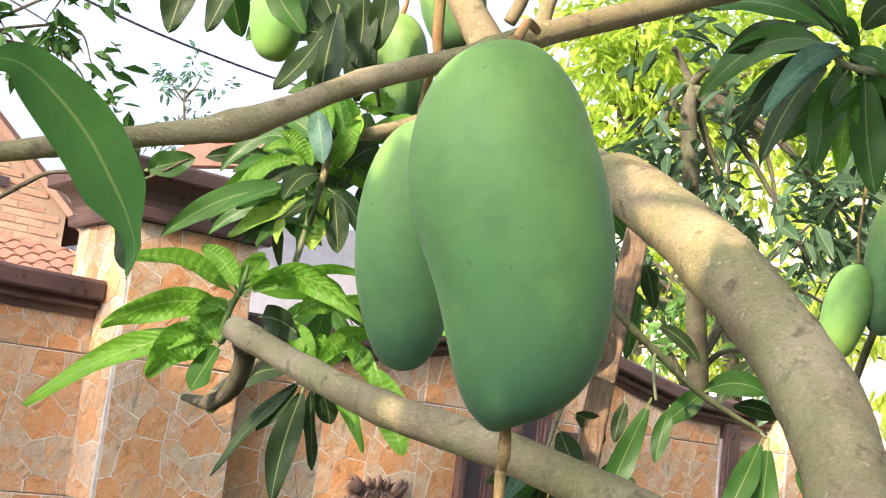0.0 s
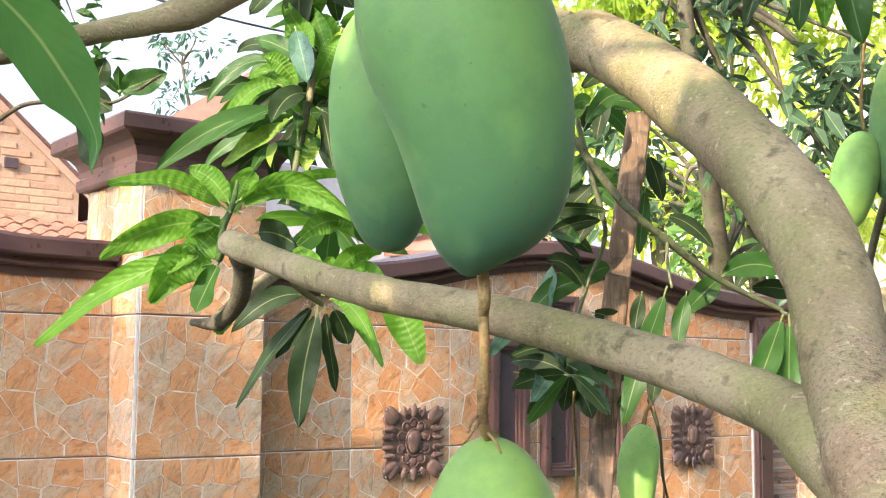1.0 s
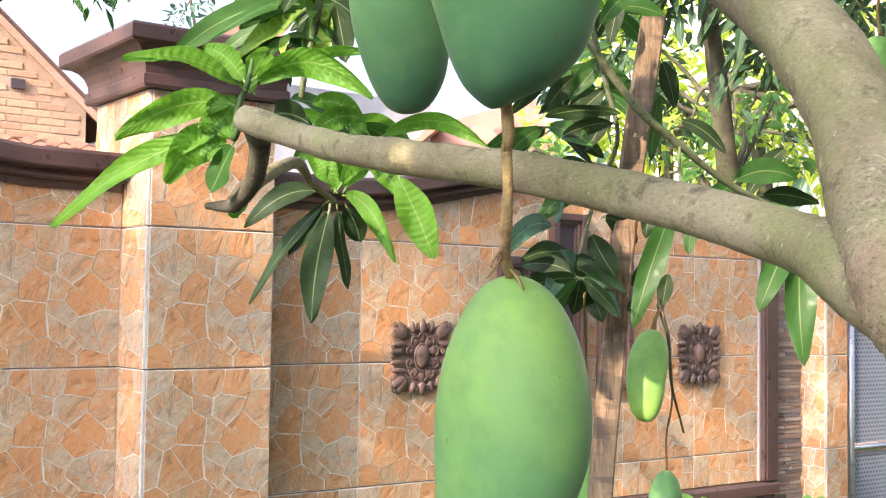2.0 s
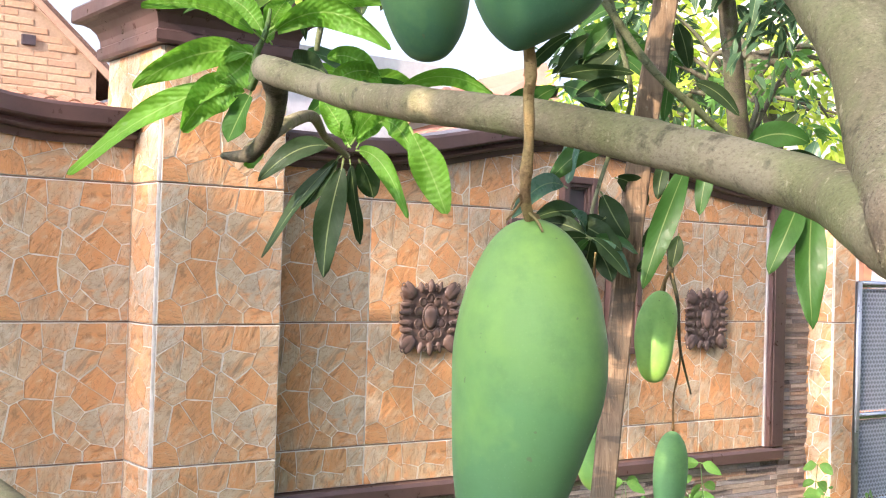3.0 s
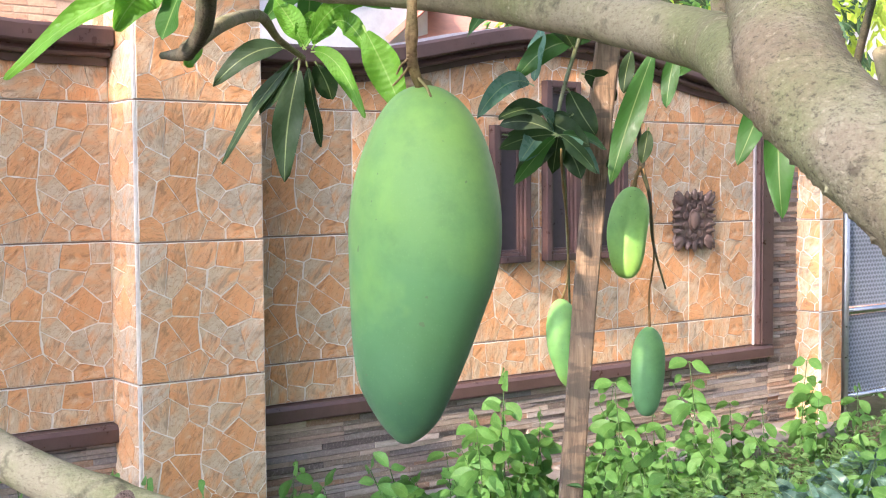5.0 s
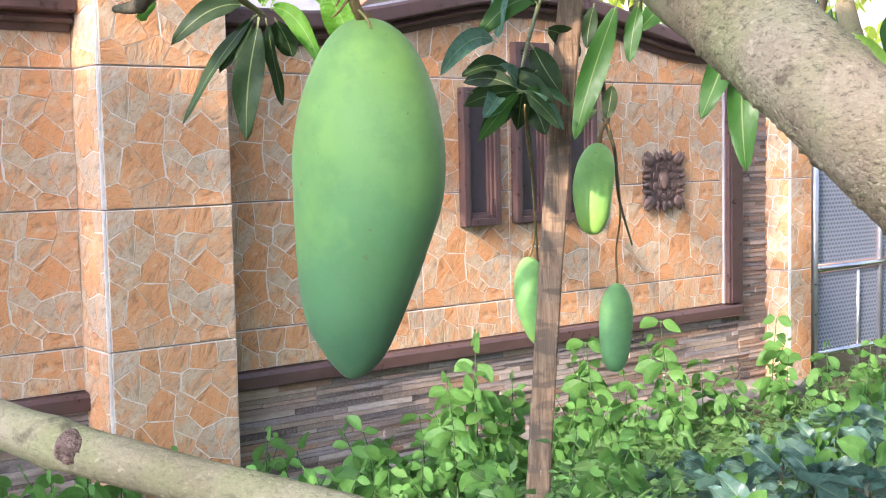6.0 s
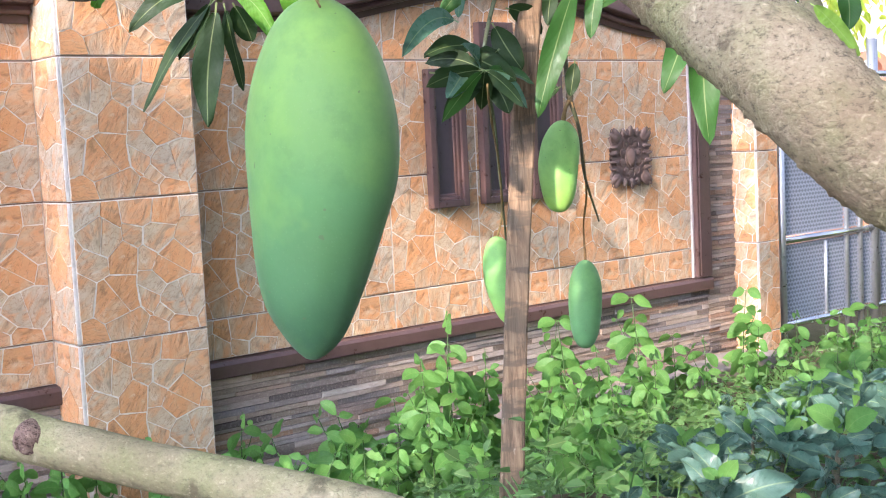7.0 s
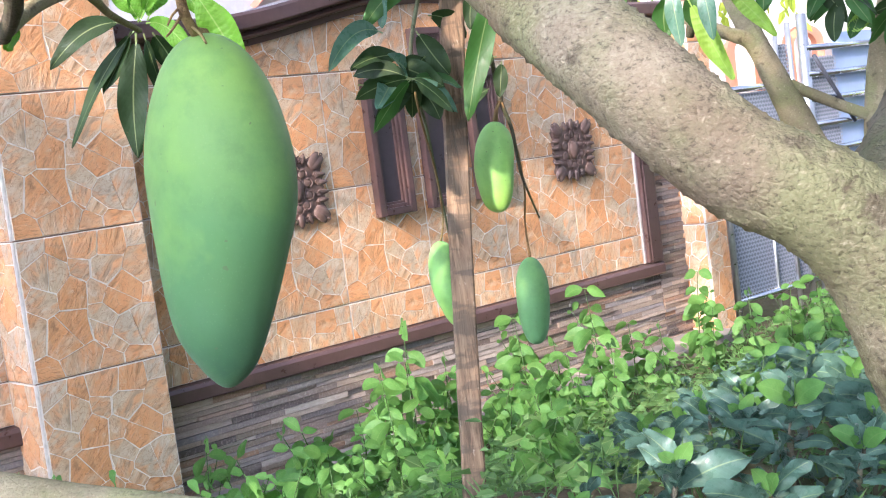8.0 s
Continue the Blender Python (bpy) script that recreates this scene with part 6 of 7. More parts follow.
# shrub row added out of view to hold back light from the horizon
garden_tree("boundary_shrub", "unseen leafy shrub row added to cut light from the low sky", [(-7.6, 0.0, -0.2), (-7.6, 0.0, 0.6), (-7.5, 0.0, 1.2)],
            [((-7.4, y, z), 0.5) for y in (-4.2, -3.4, -2.6, -1.8, -1.0, -0.2, 0.6, 1.4) for z in (0.3, 1.0, 1.7)], 1100, 0.17, LEAF["m"], 22, False)
garden_tree("hedge_tree", "sunlit leafy hedge tree filling the yard behind the wall", [(4.650, 6.797, 0.905), (4.617, 6.756, 1.623), (4.594, 6.729, 2.102)],
            [((4.023, 7.166, 1.980), 0.45), ((4.266, 6.959, 2.260), 0.5), ((4.600, 6.736, 1.982), 0.5), ((4.872, 6.500, 2.343), 0.5), ((5.145, 6.329, 1.985), 0.5), ((5.385, 6.118, 2.345), 0.5), ((5.692, 5.925, 1.947), 0.5), ((5.896, 5.733, 2.387), 0.5),
             ((4.589, 7.047, 2.763), 0.5), ((5.282, 6.523, 2.848), 0.5), ((4.683, 6.451, 1.685), 0.4), ((5.776, 6.147, 2.933), 0.5), ((6.111, 5.617, 1.909), 0.6)], 900, 0.12, FAR_BRIGHT, 19)
garden_tree("backyard_tree", "dark leafy tree filling the yard behind the wall", [(3.976, 5.674, 0.907), (3.948, 5.639, 1.515), (3.929, 5.616, 1.921)],
            [((3.467, 5.960, 1.919), 0.3), ((3.697, 5.761, 2.224), 0.3), ((3.154, 6.166, 2.222), 0.26), ((3.981, 5.574, 1.955), 0.3), ((4.212, 5.374, 2.260), 0.3), ((4.448, 5.235, 1.855), 0.3), ((4.648, 5.052, 2.228), 0.3), ((3.409, 5.944, 2.561), 0.3), ((3.922, 5.555, 2.630), 0.3), ((4.464, 5.149, 2.667), 0.3), ((3.640, 6.141, 2.319), 0.3), ((3.875, 5.975, 2.086), 0.25)], 800, 0.11, FAR_DARK, 25)
garden_tree("flowering_tree", "distant thin tree with airy bluish leaves", [(4.855, 13.830, 0.517), (4.263, 13.672, 3.552), (4.048, 13.642, 4.517)],
            [((3.794, 13.820, 4.611), 0.22), ((4.099, 13.628, 4.392), 0.22), ((4.310, 13.411, 4.657), 0.2), ((3.858, 13.728, 4.820), 0.16), ((3.996, 13.765, 4.110), 0.25), ((4.074, 13.540, 4.920), 0.14)], 700, 0.12, LEAF["b"], 15, True, 0.03)
garden_tree("citrus_shrub", "leafy twigs reaching in against the sky", [(-1.323, 3.836, 1.380), (-1.176, 3.673, 1.625), (-1.058, 3.563, 1.718)],
            [((-0.980, 3.502, 1.717), 0.07), ((-0.930, 3.455, 1.762), 0.06), ((-0.887, 3.426, 1.744), 0.05), ((-0.831, 3.395, 1.678), 0.06), ((-0.809, 3.396, 1.595), 0.05), ((-0.973, 3.514, 1.632), 0.05), ((-0.882, 3.407, 1.819), 0.06)], 2600, 0.055, LEAF["m"], 16, True, 0.011)
garden_tree("potted_shrub", "pale green shrub growing over the wall top", [(2.215, 5.445, 1.335), (2.205, 5.435, 1.560)],
            [((2.178, 5.448, 1.645), 0.16), ((2.293, 5.365, 1.618), 0.14), ((2.112, 5.500, 1.616), 0.1), ((2.505, 5.691, 1.815), 0.14)], 2200, 0.07, HERB, 17)
garden_tree("leafy_shrub", "leafy shrub behind the wall", [(2.678, 4.614, 1.156), (2.647, 4.620, 1.366)],
            [((2.555, 4.675, 1.549), 0.16), ((2.874, 4.670, 1.765), 0.18), ((2.450, 4.755, 1.522), 0.14), ((2.998, 4.565, 1.930), 0.18), ((3.079, 4.532, 1.577), 0.18)], 1800, 0.085, HERB, 18)

# far wood that closes the view
rnd = np.random.RandomState(5)
n = 9000
ang = np.radians(rnd.uniform(-40, 130, n))
dist = rnd.uniform(24, 40, n)
hgt = rnd.uniform(-0.2, 1.0, n) * (2.2 + 1.6 * np.sin(ang * 9) * np.sin(ang * 5 + 1))
spots = np.stack([-1.7 + dist * np.cos(ang), 0.9 + dist * np.sin(ang), hgt], 1)
leaf_cloud("far_wood", spots, rnd.normal(size=(n, 3)), rnd.uniform(0.5, 1.0, n), rnd.uniform(0.3, 0.5, n), FAR_BRIGHT, None, 0.25, "far green belt of trees", "trees")


# ---- houses behind ----
def slab(bm, corners, thick):
    """A thick sheet from four corners."""
    a, b, c, d = [Vector(p) for p in corners]
    nor = (b - a).cross(d - a).normalized() * thick
    top = [bm.verts.new(p) for p in (a, b, c, d)]
    low = [bm.verts.new(p - nor) for p in (a, b, c, d)]
    bm.faces.new(top)
    bm.faces.new(low[::-1])
    for k in range(4):
        bm.faces.new((top[k], low[k], low[(k + 1) % 4], top[(k + 1) % 4]))
    bmesh.ops.recalc_face_normals(bm, faces=bm.faces)


HY = 10.1
house = thing("brick_house", "old bare-brick house gable with a clay tile roof", "house")
bm = bmesh.new()
gable = [(-4.0, -0.3), (1.62, -0.3), (1.62, 2.40), (0.2, 3.62), (-1.2, 4.8), (-4.0, 2.4)]
f0 = [bm.verts.new((x, HY + 0.02, z)) for x, z in gable]
f1 = [bm.verts.new((x, HY + 5.0, z)) for x, z in gable]
bm.faces.new(f0)
bm.faces.new(f1[::-1])
for k in range(len(gable)):
    bm.faces.new((f0[k], f1[k], f1[(k + 1) % len(gable)], f0[(k + 1) % len(gable)]))
bmesh.ops.recalc_face_normals(bm, faces=bm.faces)
part("wall", bm, MORTAR, house)
# roof tiles seen at the verge only: two slopes that end flush with a thin barge board
bm = bmesh.new()
for x0, x1 in ((1.86, -1.2), (-4.26, -1.2)):
    z0, z1 = 2.20, 4.86
    q = [(x0, z0), (x1, z1), (x1, z1 + 0.05), (x0, z0 + 0.05)]
    f0 = [bm.verts.new((x, HY - 0.07, z)) for x, z in q]
    f1 = [bm.verts.new((x, HY + 5.2, z)) for x, z in q]
    bm.faces.new(f0)
    bm.faces.new(f1[::-1])
    for k in range(4):
        bm.faces.new((f0[k], f1[k], f1[(k + 1) % 4], f0[(k + 1) % 4]))
bmesh.ops.recalc_face_normals(bm, faces=bm.faces)
part("roof", bm, ROOF_TILE, house, "clay tile roof")
bm = bmesh.new()
q = [(1.87, 2.11), (-1.2, 4.78), (-1.2, 4.85), (1.87, 2.18)]
f0 = [bm.verts.new((x, HY - 0.10, z)) for x, z in q]
f1 = [bm.verts.new((x, HY - 0.075, z)) for x, z in q]
bm.faces.new(f0)
bm.faces.new(f1[::-1])
for k in range(4):
    bm.faces.new((f0[k], f1[k], f1[(k + 1) % 4], f0[(k + 1) % 4]))
bmesh.ops.recalc_face_normals(bm, faces=bm.faces)
part("barge_board", bm, TIMBER_EDGE, house, "weathered barge board along the gable")
# no opening: a dark block paints the shade inside the vent
part("vent", box(1.03, 1.13, HY - 0.012, HY + 0.03, 2.49, 2.565), NICHE_DARK, house, "small dark block painted to stand for a shaded vent hole")

lean_to = thing("lean_to_roof", "low lean-to with a brown clay tile roof", "roof")
part("wall", box(-3.0, 1.5, HY - 1.4, HY - 0.05, -0.3, 1.62), MORTAR, lean_to)
bm = bmesh.new()
slab(bm, [(-3.0, HY - 1.6, 1.66), (1.62, HY - 1.6, 1.66), (1.62, HY - 0.02, 2.10), (-3.0, HY - 0.02, 2.10)], 0.03)
part("roof_deck", bm, TIMBER_EDGE, lean_to)

second = thing("grey_house", "grey plastered house with a red clay roof behind the pillar", "house")
part("wall", box(2.3, 4.3, 9.2, 13.0, -0.3, 2.62), GREY_WALL, second)
part("wall", box(4.303, 5.7, 9.26, 13.0, -0.3, 1.98), GREY_WALL, second)
bm = bmesh.new()
slab(bm, [(4.15, 9.15, 1.95), (5.80, 9.15, 2.02), (6.15, 10.0, 2.93), (4.98, 10.0, 2.56)], -0.06)
part("roof", bm, RED_ROOF, second, "red clay roof of the rear wing")
bm = bmesh.new()
slab(bm, [(1.637, 8.952, 2.635), (2.635, 8.917, 2.863), (3.463, 9.020, 3.798), (2.659, 9.074, 3.328)], -0.06)
part("roof", bm, RED_ROOF, second, "red clay roof slope")
bm = bmesh.new()
slab(bm, [(3.872, 9.153, 2.037), (4.160, 8.914, 2.360), (4.789, 9.684, 2.506), (4.472, 9.947, 2.151)], -0.05)
part("roof_edge", bm, RED_ROOF, second)

third = thing("red_roof_house", "low house with a faded red roof behind the wall", "house")
bm = bmesh.new()
slab(bm, [(3.877, 9.158, 1.934), (4.782, 8.483, 1.944), (5.121, 9.436, 2.510), (4.750, 9.718, 2.439)], -0.05)
part("roof", bm, RED_ROOF, third, "faded red roof sheet")
bm = bmesh.new()
put_box(bm, 3.6, 6.6, 9.4, 13, -0.3, 1.85)
part("wall", bm, ORANGE_WALL, third)

right_house = thing("white_house", "white house front with orange arched openings beyond the gate", "house")
part("wall", box(8.2, 13.5, 4.6, 11.0, -0.3, 5.2), WHITE_WALL, right_house)
part("wall", box(6.6, 8.6, 6.4, 10.0, -0.3, 0.55), ORANGE_WALL, right_house, "orange plastered low wall")


def arch_ring(centre, width, height, thick):
    """An orange arched surround: a half-round ring on two legs, turned to face the camera."""
    bm = bmesh.new()
    outer = [(-width / 2, -height)] + [(-width / 2 * math.cos(math.pi * k / 12), width / 2 * math.sin(math.pi * k / 12)) for k in range(13)] + [(width / 2, -height)]
    k = 1 - thick / (width / 2)
    inner = [(x * k, z if n in (0, 14) else z * k) for n, (x, z) in enumerate(outer)]
    c = Vector(centre)
    rows = []
    for y in (0.0, 0.12):
        rows.append([[bm.verts.new(c + ACROSS * x + FACING * y + Vector((0, 0, z))) for x, z in line] for line in (outer, inner)])
    for n in range(14):
        for y in (0, 1):
            bm.faces.new((rows[y][0][n], rows[y][0][n + 1], rows[y][1][n + 1], rows[y][1][n]))
        for line in (0, 1):
            bm.faces.new((rows[0][line][n], rows[0][line][n + 1], rows[1][line][n + 1], rows[1][line][n]))
    bmesh.ops.recalc_face_normals(bm, faces=bm.faces)
    return bm


part("arch", arch_ring((7.827, 6.634, 1.216), 0.34, 0.5, 0.07), ORANGE_WALL, right_house, "orange arched surround")
part("arch", arch_ring((7.433, 6.976, 1.224), 0.34, 0.5, 0.07), ORANGE_WALL, right_house, "orange arched surround")

# unseen wall behind the camera, added to block skylight; it also closes the place
part("wall", box(-1.4, 7.5, -2.2, -2.0, -0.3, 3.4), WHITE_WALL, thing("house_front", "unseen plain pale wall added behind the garden to block skylight", "house wall", kind="structure"))

# cable across the sky
bm = bmesh.new()
put_tube(bm, [(0.509, 7.665, 3.293), (1.414, 8.224, 3.399), (2.596, 8.575, 3.473), (4.169, 8.626, 3.538)], [0.008, 0.008, 0.008, 0.008], 6, 6)
mesh_object("overhead_cable", bm, CABLE, None, "thin black overhead cable against the sky")["category"] = "cable"

# ---- gate ----
gate = thing("gate", "sliding steel gate of perforated sheet on polished rails", "gate", (2.9, 4.1, -0.24))
inv = Matrix.Translation((-2.9, -4.1, 0.24))
GY = 4.10


def gate_part(name, bm, mat, label="", smooth=False):
    part(name, bm, mat, gate, label, smooth).matrix_parent_inverse = inv


def gate_tube(name, a, b, r, mat, label):
    bm = bmesh.new()
    put_tube(bm, [a, b], [r, r], 12, 2)
    gate_part(name, bm, mat, label, True)


for x, top, r in ((2.905, 0.88, 0.019), (3.245, 0.26, 0.009), (3.42, 1.10, 0.012), (3.535, 1.16, 0.014), (3.655, 1.20, 0.021), (3.690, 1.20, 0.013), (4.42, 1.20, 0.021)):
    gate_tube("post", (x, GY, -0.22), (x, GY, top), r, STEEL, "steel tube upright")
for x0, x1, z in ((2.91, 3.655, -0.10), (2.91, 3.655, 0.285), (2.91, 3.42, 0.87), (3.655, 4.42, 1.03), (3.655, 4.42, 0.90), (3.655, 4.42, 0.775), (3.655, 4.42, 0.65), (3.655, 4.42, 0.52), (3.655, 4.42, -0.10)):
    gate_tube("rail", (x0, GY, z), (x1, GY, z), 0.016, CHROME, "polished steel rail")
gate_tube("brace", (3.70, GY - 0.03, 0.99), (4.03, GY - 0.03, 0.64), 0.010, CABLE, "dark diagonal brace")


def perforated(x0, x1, z0, z1):
    """A sheet of small slots: crossing wavy strips that meet at their crests."""
    bm = bmesh.new()
    k, z = 0, z0
    n = max(4, int((x1 - x0) / 0.0115))
    while z < z1:
        pts = [(x0 + (x1 - x0) * i / n, z + 0.0045 * (1 if (i + k) % 2 else -1)) for i in range(n + 1)]
        lo = [bm.verts.new((x, GY, zz)) for x, zz in pts]
        hi = [bm.verts.new((x, GY, zz + 0.0095)) for x, zz in pts]
        for i in range(n):
            bm.faces.new((lo[i], lo[i + 1], hi[i + 1], hi[i]))
        z += 0.0185
        k += 1
    bmesh.ops.remove_doubles(bm, verts=bm.verts, dist=0.0008)
    return bm


for x0, x1, z0, z1 in ((2.93, 3.64, -0.08, 0.265), (2.93, 3.41, 0.305, 0.85), (3.43, 3.525, 0.305, 1.06), (3.71, 3.95, -0.08, 0.98)):
    gate_part("sheet", perforated(x0, x1, z0, z1), MESH_METAL, "perforated grey sheet")
    gate_part("backing", box(x0, x1, GY + 0.012, GY + 0.016, z0, z1), BACKING)
gate_part("panel", box(3.96, 4.40, GY + 0.018, GY + 0.024, -0.08, 1.10, 0.002), BLUE_SHEET, "pale blue plain sheet")

# ---- weeds ----
def herb_leaf(size, seed, wide=0.52):
    bm = bmesh.new()
    put_leaf(bm, (0, 0, 0), (size, 0, -0.12 * size), size * wide, 0.05 * size, 0, 0.12, 6, 0.05, 0.2, seed)
    me = bpy.data.meshes.new("leaf")
    bm.to_mesh(me)
    bm.free()
    me.materials.append(HERB)
    return me


HERB_LEAVES = [herb_leaf(s, i) for i, s in enumerate((0.118, 0.148, 0.176))]


def build_herb(seed, height, pairs):
    """An upright herb: a thin stem and leaves in crossed pairs, smaller towards the top."""
    rnd = random.Random(seed)
    ob = thing("herb", "bright green upright weed with oval paired leaves", "weed", group="weeds below the wall")
    lean = Vector((rnd.uniform(-0.15, 0.15), rnd.uniform(-0.15, 0.15), 1.0))
    stem = [Vector((0, 0, -0.03)), lean * height * 0.5, lean * height + Vector((rnd.uniform(-0.03, 0.03), 0, 0))]
    bm = bmesh.new()
    line = put_tube(bm, stem, [0.0030, 0.0024, 0.0013], 6, 6, 0.05, seed)
    stalk = part("stem", bm, HERB_STEM, ob, smooth=True)
    shoots = [(line, pairs, 1.0, stalk)]
    for k in range(2 if pairs > 5 else 1):
        p = line[int(len(line) * (0.3 + 0.22 * k))]
        w = rnd.uniform(0, 6.28)
        out = Vector((math.cos(w) * 0.22, math.sin(w) * 0.22, 0.30)) * height
        bm = bmesh.new()
        side = put_tube(bm, [p, p + out * 0.55 + Vector((0, 0, -0.01)), p + out], [0.0022, 0.0018, 0.001], 5, 5, 0.05, seed)
        twig = part("side_stem", bm, HERB_STEM, ob, smooth=True)
        shoots.append((side, max(3, pairs // 2), 0.8, twig))
    for path, count, scale, holder in shoots:
        for i in range(count):
            s = 0.18 + 0.82 * i / (count - 1)
            p = path[min(int(s * (len(path) - 1)), len(path) - 1)]
            turn = i * 87 + rnd.uniform(-25, 25)
            for way in (0, 180):
                leaf = new("leaf", rnd.choice(HERB_LEAVES))
                leaf.parent = holder
                size = (1.0 - 0.45 * s) * rnd.uniform(0.6, 1.15) * scale
                leaf.matrix_basis = Matrix.Translation(p) @ Matrix.Rotation(radians(turn + way), 4, "Z") @ Matrix.Rotation(radians(rnd.uniform(-10, 50) - 30 * (s > 0.9)), 4, "Y") @ Matrix.Rotation(radians(rnd.uniform(-35, 35)), 4, "X") @ Matrix.Diagonal((size, size, size, 1))
    return ob


def shrub_leaf(size, seed):
    bm = bmesh.new()
    put_leaf(bm, (0, 0, 0), (size, 0, 0.02 * size), size * 0.37, 0.12 * size, 0, 0.05, 12, 0.24, 0.42, seed, None, 1.0, 0.8)
    me = bpy.data.meshes.new("leaf")
    bm.to_mesh(me)
    bm.free()
    me.materials.append(SHRUB)
    return me


SHRUB_LEAVES = [shrub_leaf(s, 40 + i) for i, s in enumerate((0.10, 0.13, 0.165))]


def build_shrub(seed, height, count):
    """A low shrub with a rosette of long bluish leaves on a short stem."""
    rnd = random.Random(seed)
    ob = thing("shrub", "low bluish-green shrub with long glossy leaves", "shrub", group="low shrubs in the garden")
    bm = bmesh.new()
    line = put_tube(bm, [(0, 0, -0.04), (0.01, 0, height * 0.5), (0, 0.01, height)], [0.007, 0.006, 0.004], 7, 6, 0.1, seed)
    stalk = part("stem", bm, BARK_DARK, ob, smooth=True)
    for i in range(count):
        s = 0.35 + 0.65 * i / (count - 1)
        p = line[min(int(s * (len(line) - 1)), len(line) - 1)]
        leaf = new("leaf", rnd.choice(SHRUB_LEAVES))
        leaf.parent = stalk
        size = rnd.uniform(0.65, 1.15) * (1.1 - 0.35 * s)
        rise = -8 + 85 * max(0, s - 0.4) + rnd.uniform(-22, 22)
        leaf.matrix_basis = Matrix.Translation(p) @ Matrix.Rotation(radians(i * 137.5 + rnd.uniform(-20, 20)), 4, "Z") @ Matrix.Rotation(radians(-rise), 4, "Y") @ Matrix.Rotation(radians(rnd.uniform(-50, 50)), 4, "X") @ Matrix.Diagonal((size, size, size, 1))
    # a few young leaves at the tip
    for i in range(4):
        leaf = new("young_leaf", rnd.choice(HERB_LEAVES))
        leaf.parent = stalk
        size = rnd.uniform(0.25, 0.42)
        leaf.matrix_basis = Matrix.Translation(line[-1]) @ Matrix.Rotation(radians(i * 95 + rnd.uniform(-20, 20)), 4, "Z") @ Matrix.Rotation(radians(-rnd.uniform(35, 70)), 4, "Y") @ Matrix.Diagonal((size, size, size, 1))
    return ob


HEIGHTS = (0.46, 0.32, 0.22, 0.13)
herbs = [build_herb(60 + k, h, p) for k, (h, p) in enumerate(((0.46, 9), (0.32, 7), (0.22, 6), (0.13, 5)))]
shrubs = [build_shrub(80 + k, h, c) for k, (h, c) in enumerate(((0.13, 18), (0.09, 16)))]
rnd = random.Random(21)


def plant(protos, used, x, y, which=None, scale=1.0):
    k = rnd.randrange(len(protos)) if which is None else which
    m = Matrix.Translation((x, y, ground_z(x, y))) @ Matrix.Rotation(rnd.uniform(0, 6.28), 4, "Z")
    if scale != 1.0:
        m = m @ Matrix.Diagonal((scale, scale, scale, 1))
    if k not in used:
        used.add(k)
        protos[k].matrix_basis = m
    else:
        copy_thing(protos[k], m @ Matrix.Diagonal([1 / v for v in protos[k].scale] + [1]))


used_h, used_s = set(), set()
# tall herbs before the wall
for x, y, tall in ((0.67, 3.75, 0.65), (0.59, 3.80, 0.48), (0.89, 3.85, 0.43), (0.53, 3.85, 0.34), (1.34, 3.75, 0.38), (1.61, 3.80, 0.56), (1.23, 3.80, 0.51), (1.85, 3.85, 0.35),
                (1.24, 3.90, 0.51), (2.27, 3.85, 0.50), (2.17, 3.70, 0.32), (1.24, 3.60, 0.34), (0.82, 3.30, 0.28), (0.37, 2.90, 0.24), (0.55, 3.20, 0.28), (-0.53, 3.90, 0.43),
                (-0.42, 3.95, 0.39), (-0.61, 3.90, 0.43), (-0.75, 3.90, 0.47), (0.04, 3.98, 0.36), (0.07, 3.60, 0.26), (0.15, 3.50, 0.29), (0.19, 3.40, 0.28), (0.04, 3.80, 0.24),
                (0.34, 3.30, 0.25), (2.29, 3.60, 0.36), (2.56, 3.60, 0.35), (2.64, 3.50, 0.37), (1.61, 3.50, 0.35), (0.47, 3.60, 0.45), (1.23, 3.40, 0.35), (-0.89, 3.80, 0.49)):
    k = min(range(3), key=lambda i: abs(HEIGHTS[i] - tall))
    plant(herbs, used_h, x, y, k, 0.80 * tall / HEIGHTS[k])
for k in range(34):
    x = -0.95 + 0.07 * k
    y = (3.90 if x < -0.42 else 3.78) + rnd.uniform(-0.20, 0.10)
    plant(herbs, used_h, x, y, 2, rnd.uniform(0.55, 1.15))
for _ in range(36):
    x, y = rnd.uniform(-1.0, 3.4), rnd.uniform(2.2, 3.75)
    plant(herbs, used_h, x, y, rnd.choice((2, 3, 3, 3)), rnd.uniform(0.6, 0.95))
for x, y, k, scale in ((0.19, 2.07, 0, 1.15), (-0.14, 2.08, 1, 1.0), (0.11, 1.89, 0, 0.9), (0.39, 2.41, 0, 0.8), (0.58, 2.76, 1, 0.9), (0.79, 2.38, 1, 0.9), (-0.08, 1.93, 1, 0.9), (-0.33, 2.12, 1, 0.7),
                       (1.05, 2.95, 1, 0.8), (1.42, 3.10, 0, 0.7), (0.95, 2.62, 1, 1.0), (0.62, 2.20, 1, 1.0), (0.36, 1.98, 1, 1.0), (1.55, 2.85, 1, 1.0), (1.25, 2.45, 1, 1.0), (0.22, 2.55, 1, 0.75), (0.42, 2.95, 1, 0.7), (1.75, 3.20, 1, 0.7),
                       (0.28, 2.25, 1, 0.9), (0.50, 2.55, 0, 0.75), (0.72, 2.55, 0, 0.8), (0.88, 2.20, 1, 1.0), (1.10, 2.70, 0, 0.75), (0.02, 2.22, 1, 0.8), (1.35, 2.75, 1, 0.9), (0.66, 2.95, 1, 0.8), (0.50, 2.05, 1, 1.0), (1.02, 2.35, 0, 0.8), (0.24, 1.85, 1, 0.9)):
    plant(shrubs, used_s, x, y, k, scale)
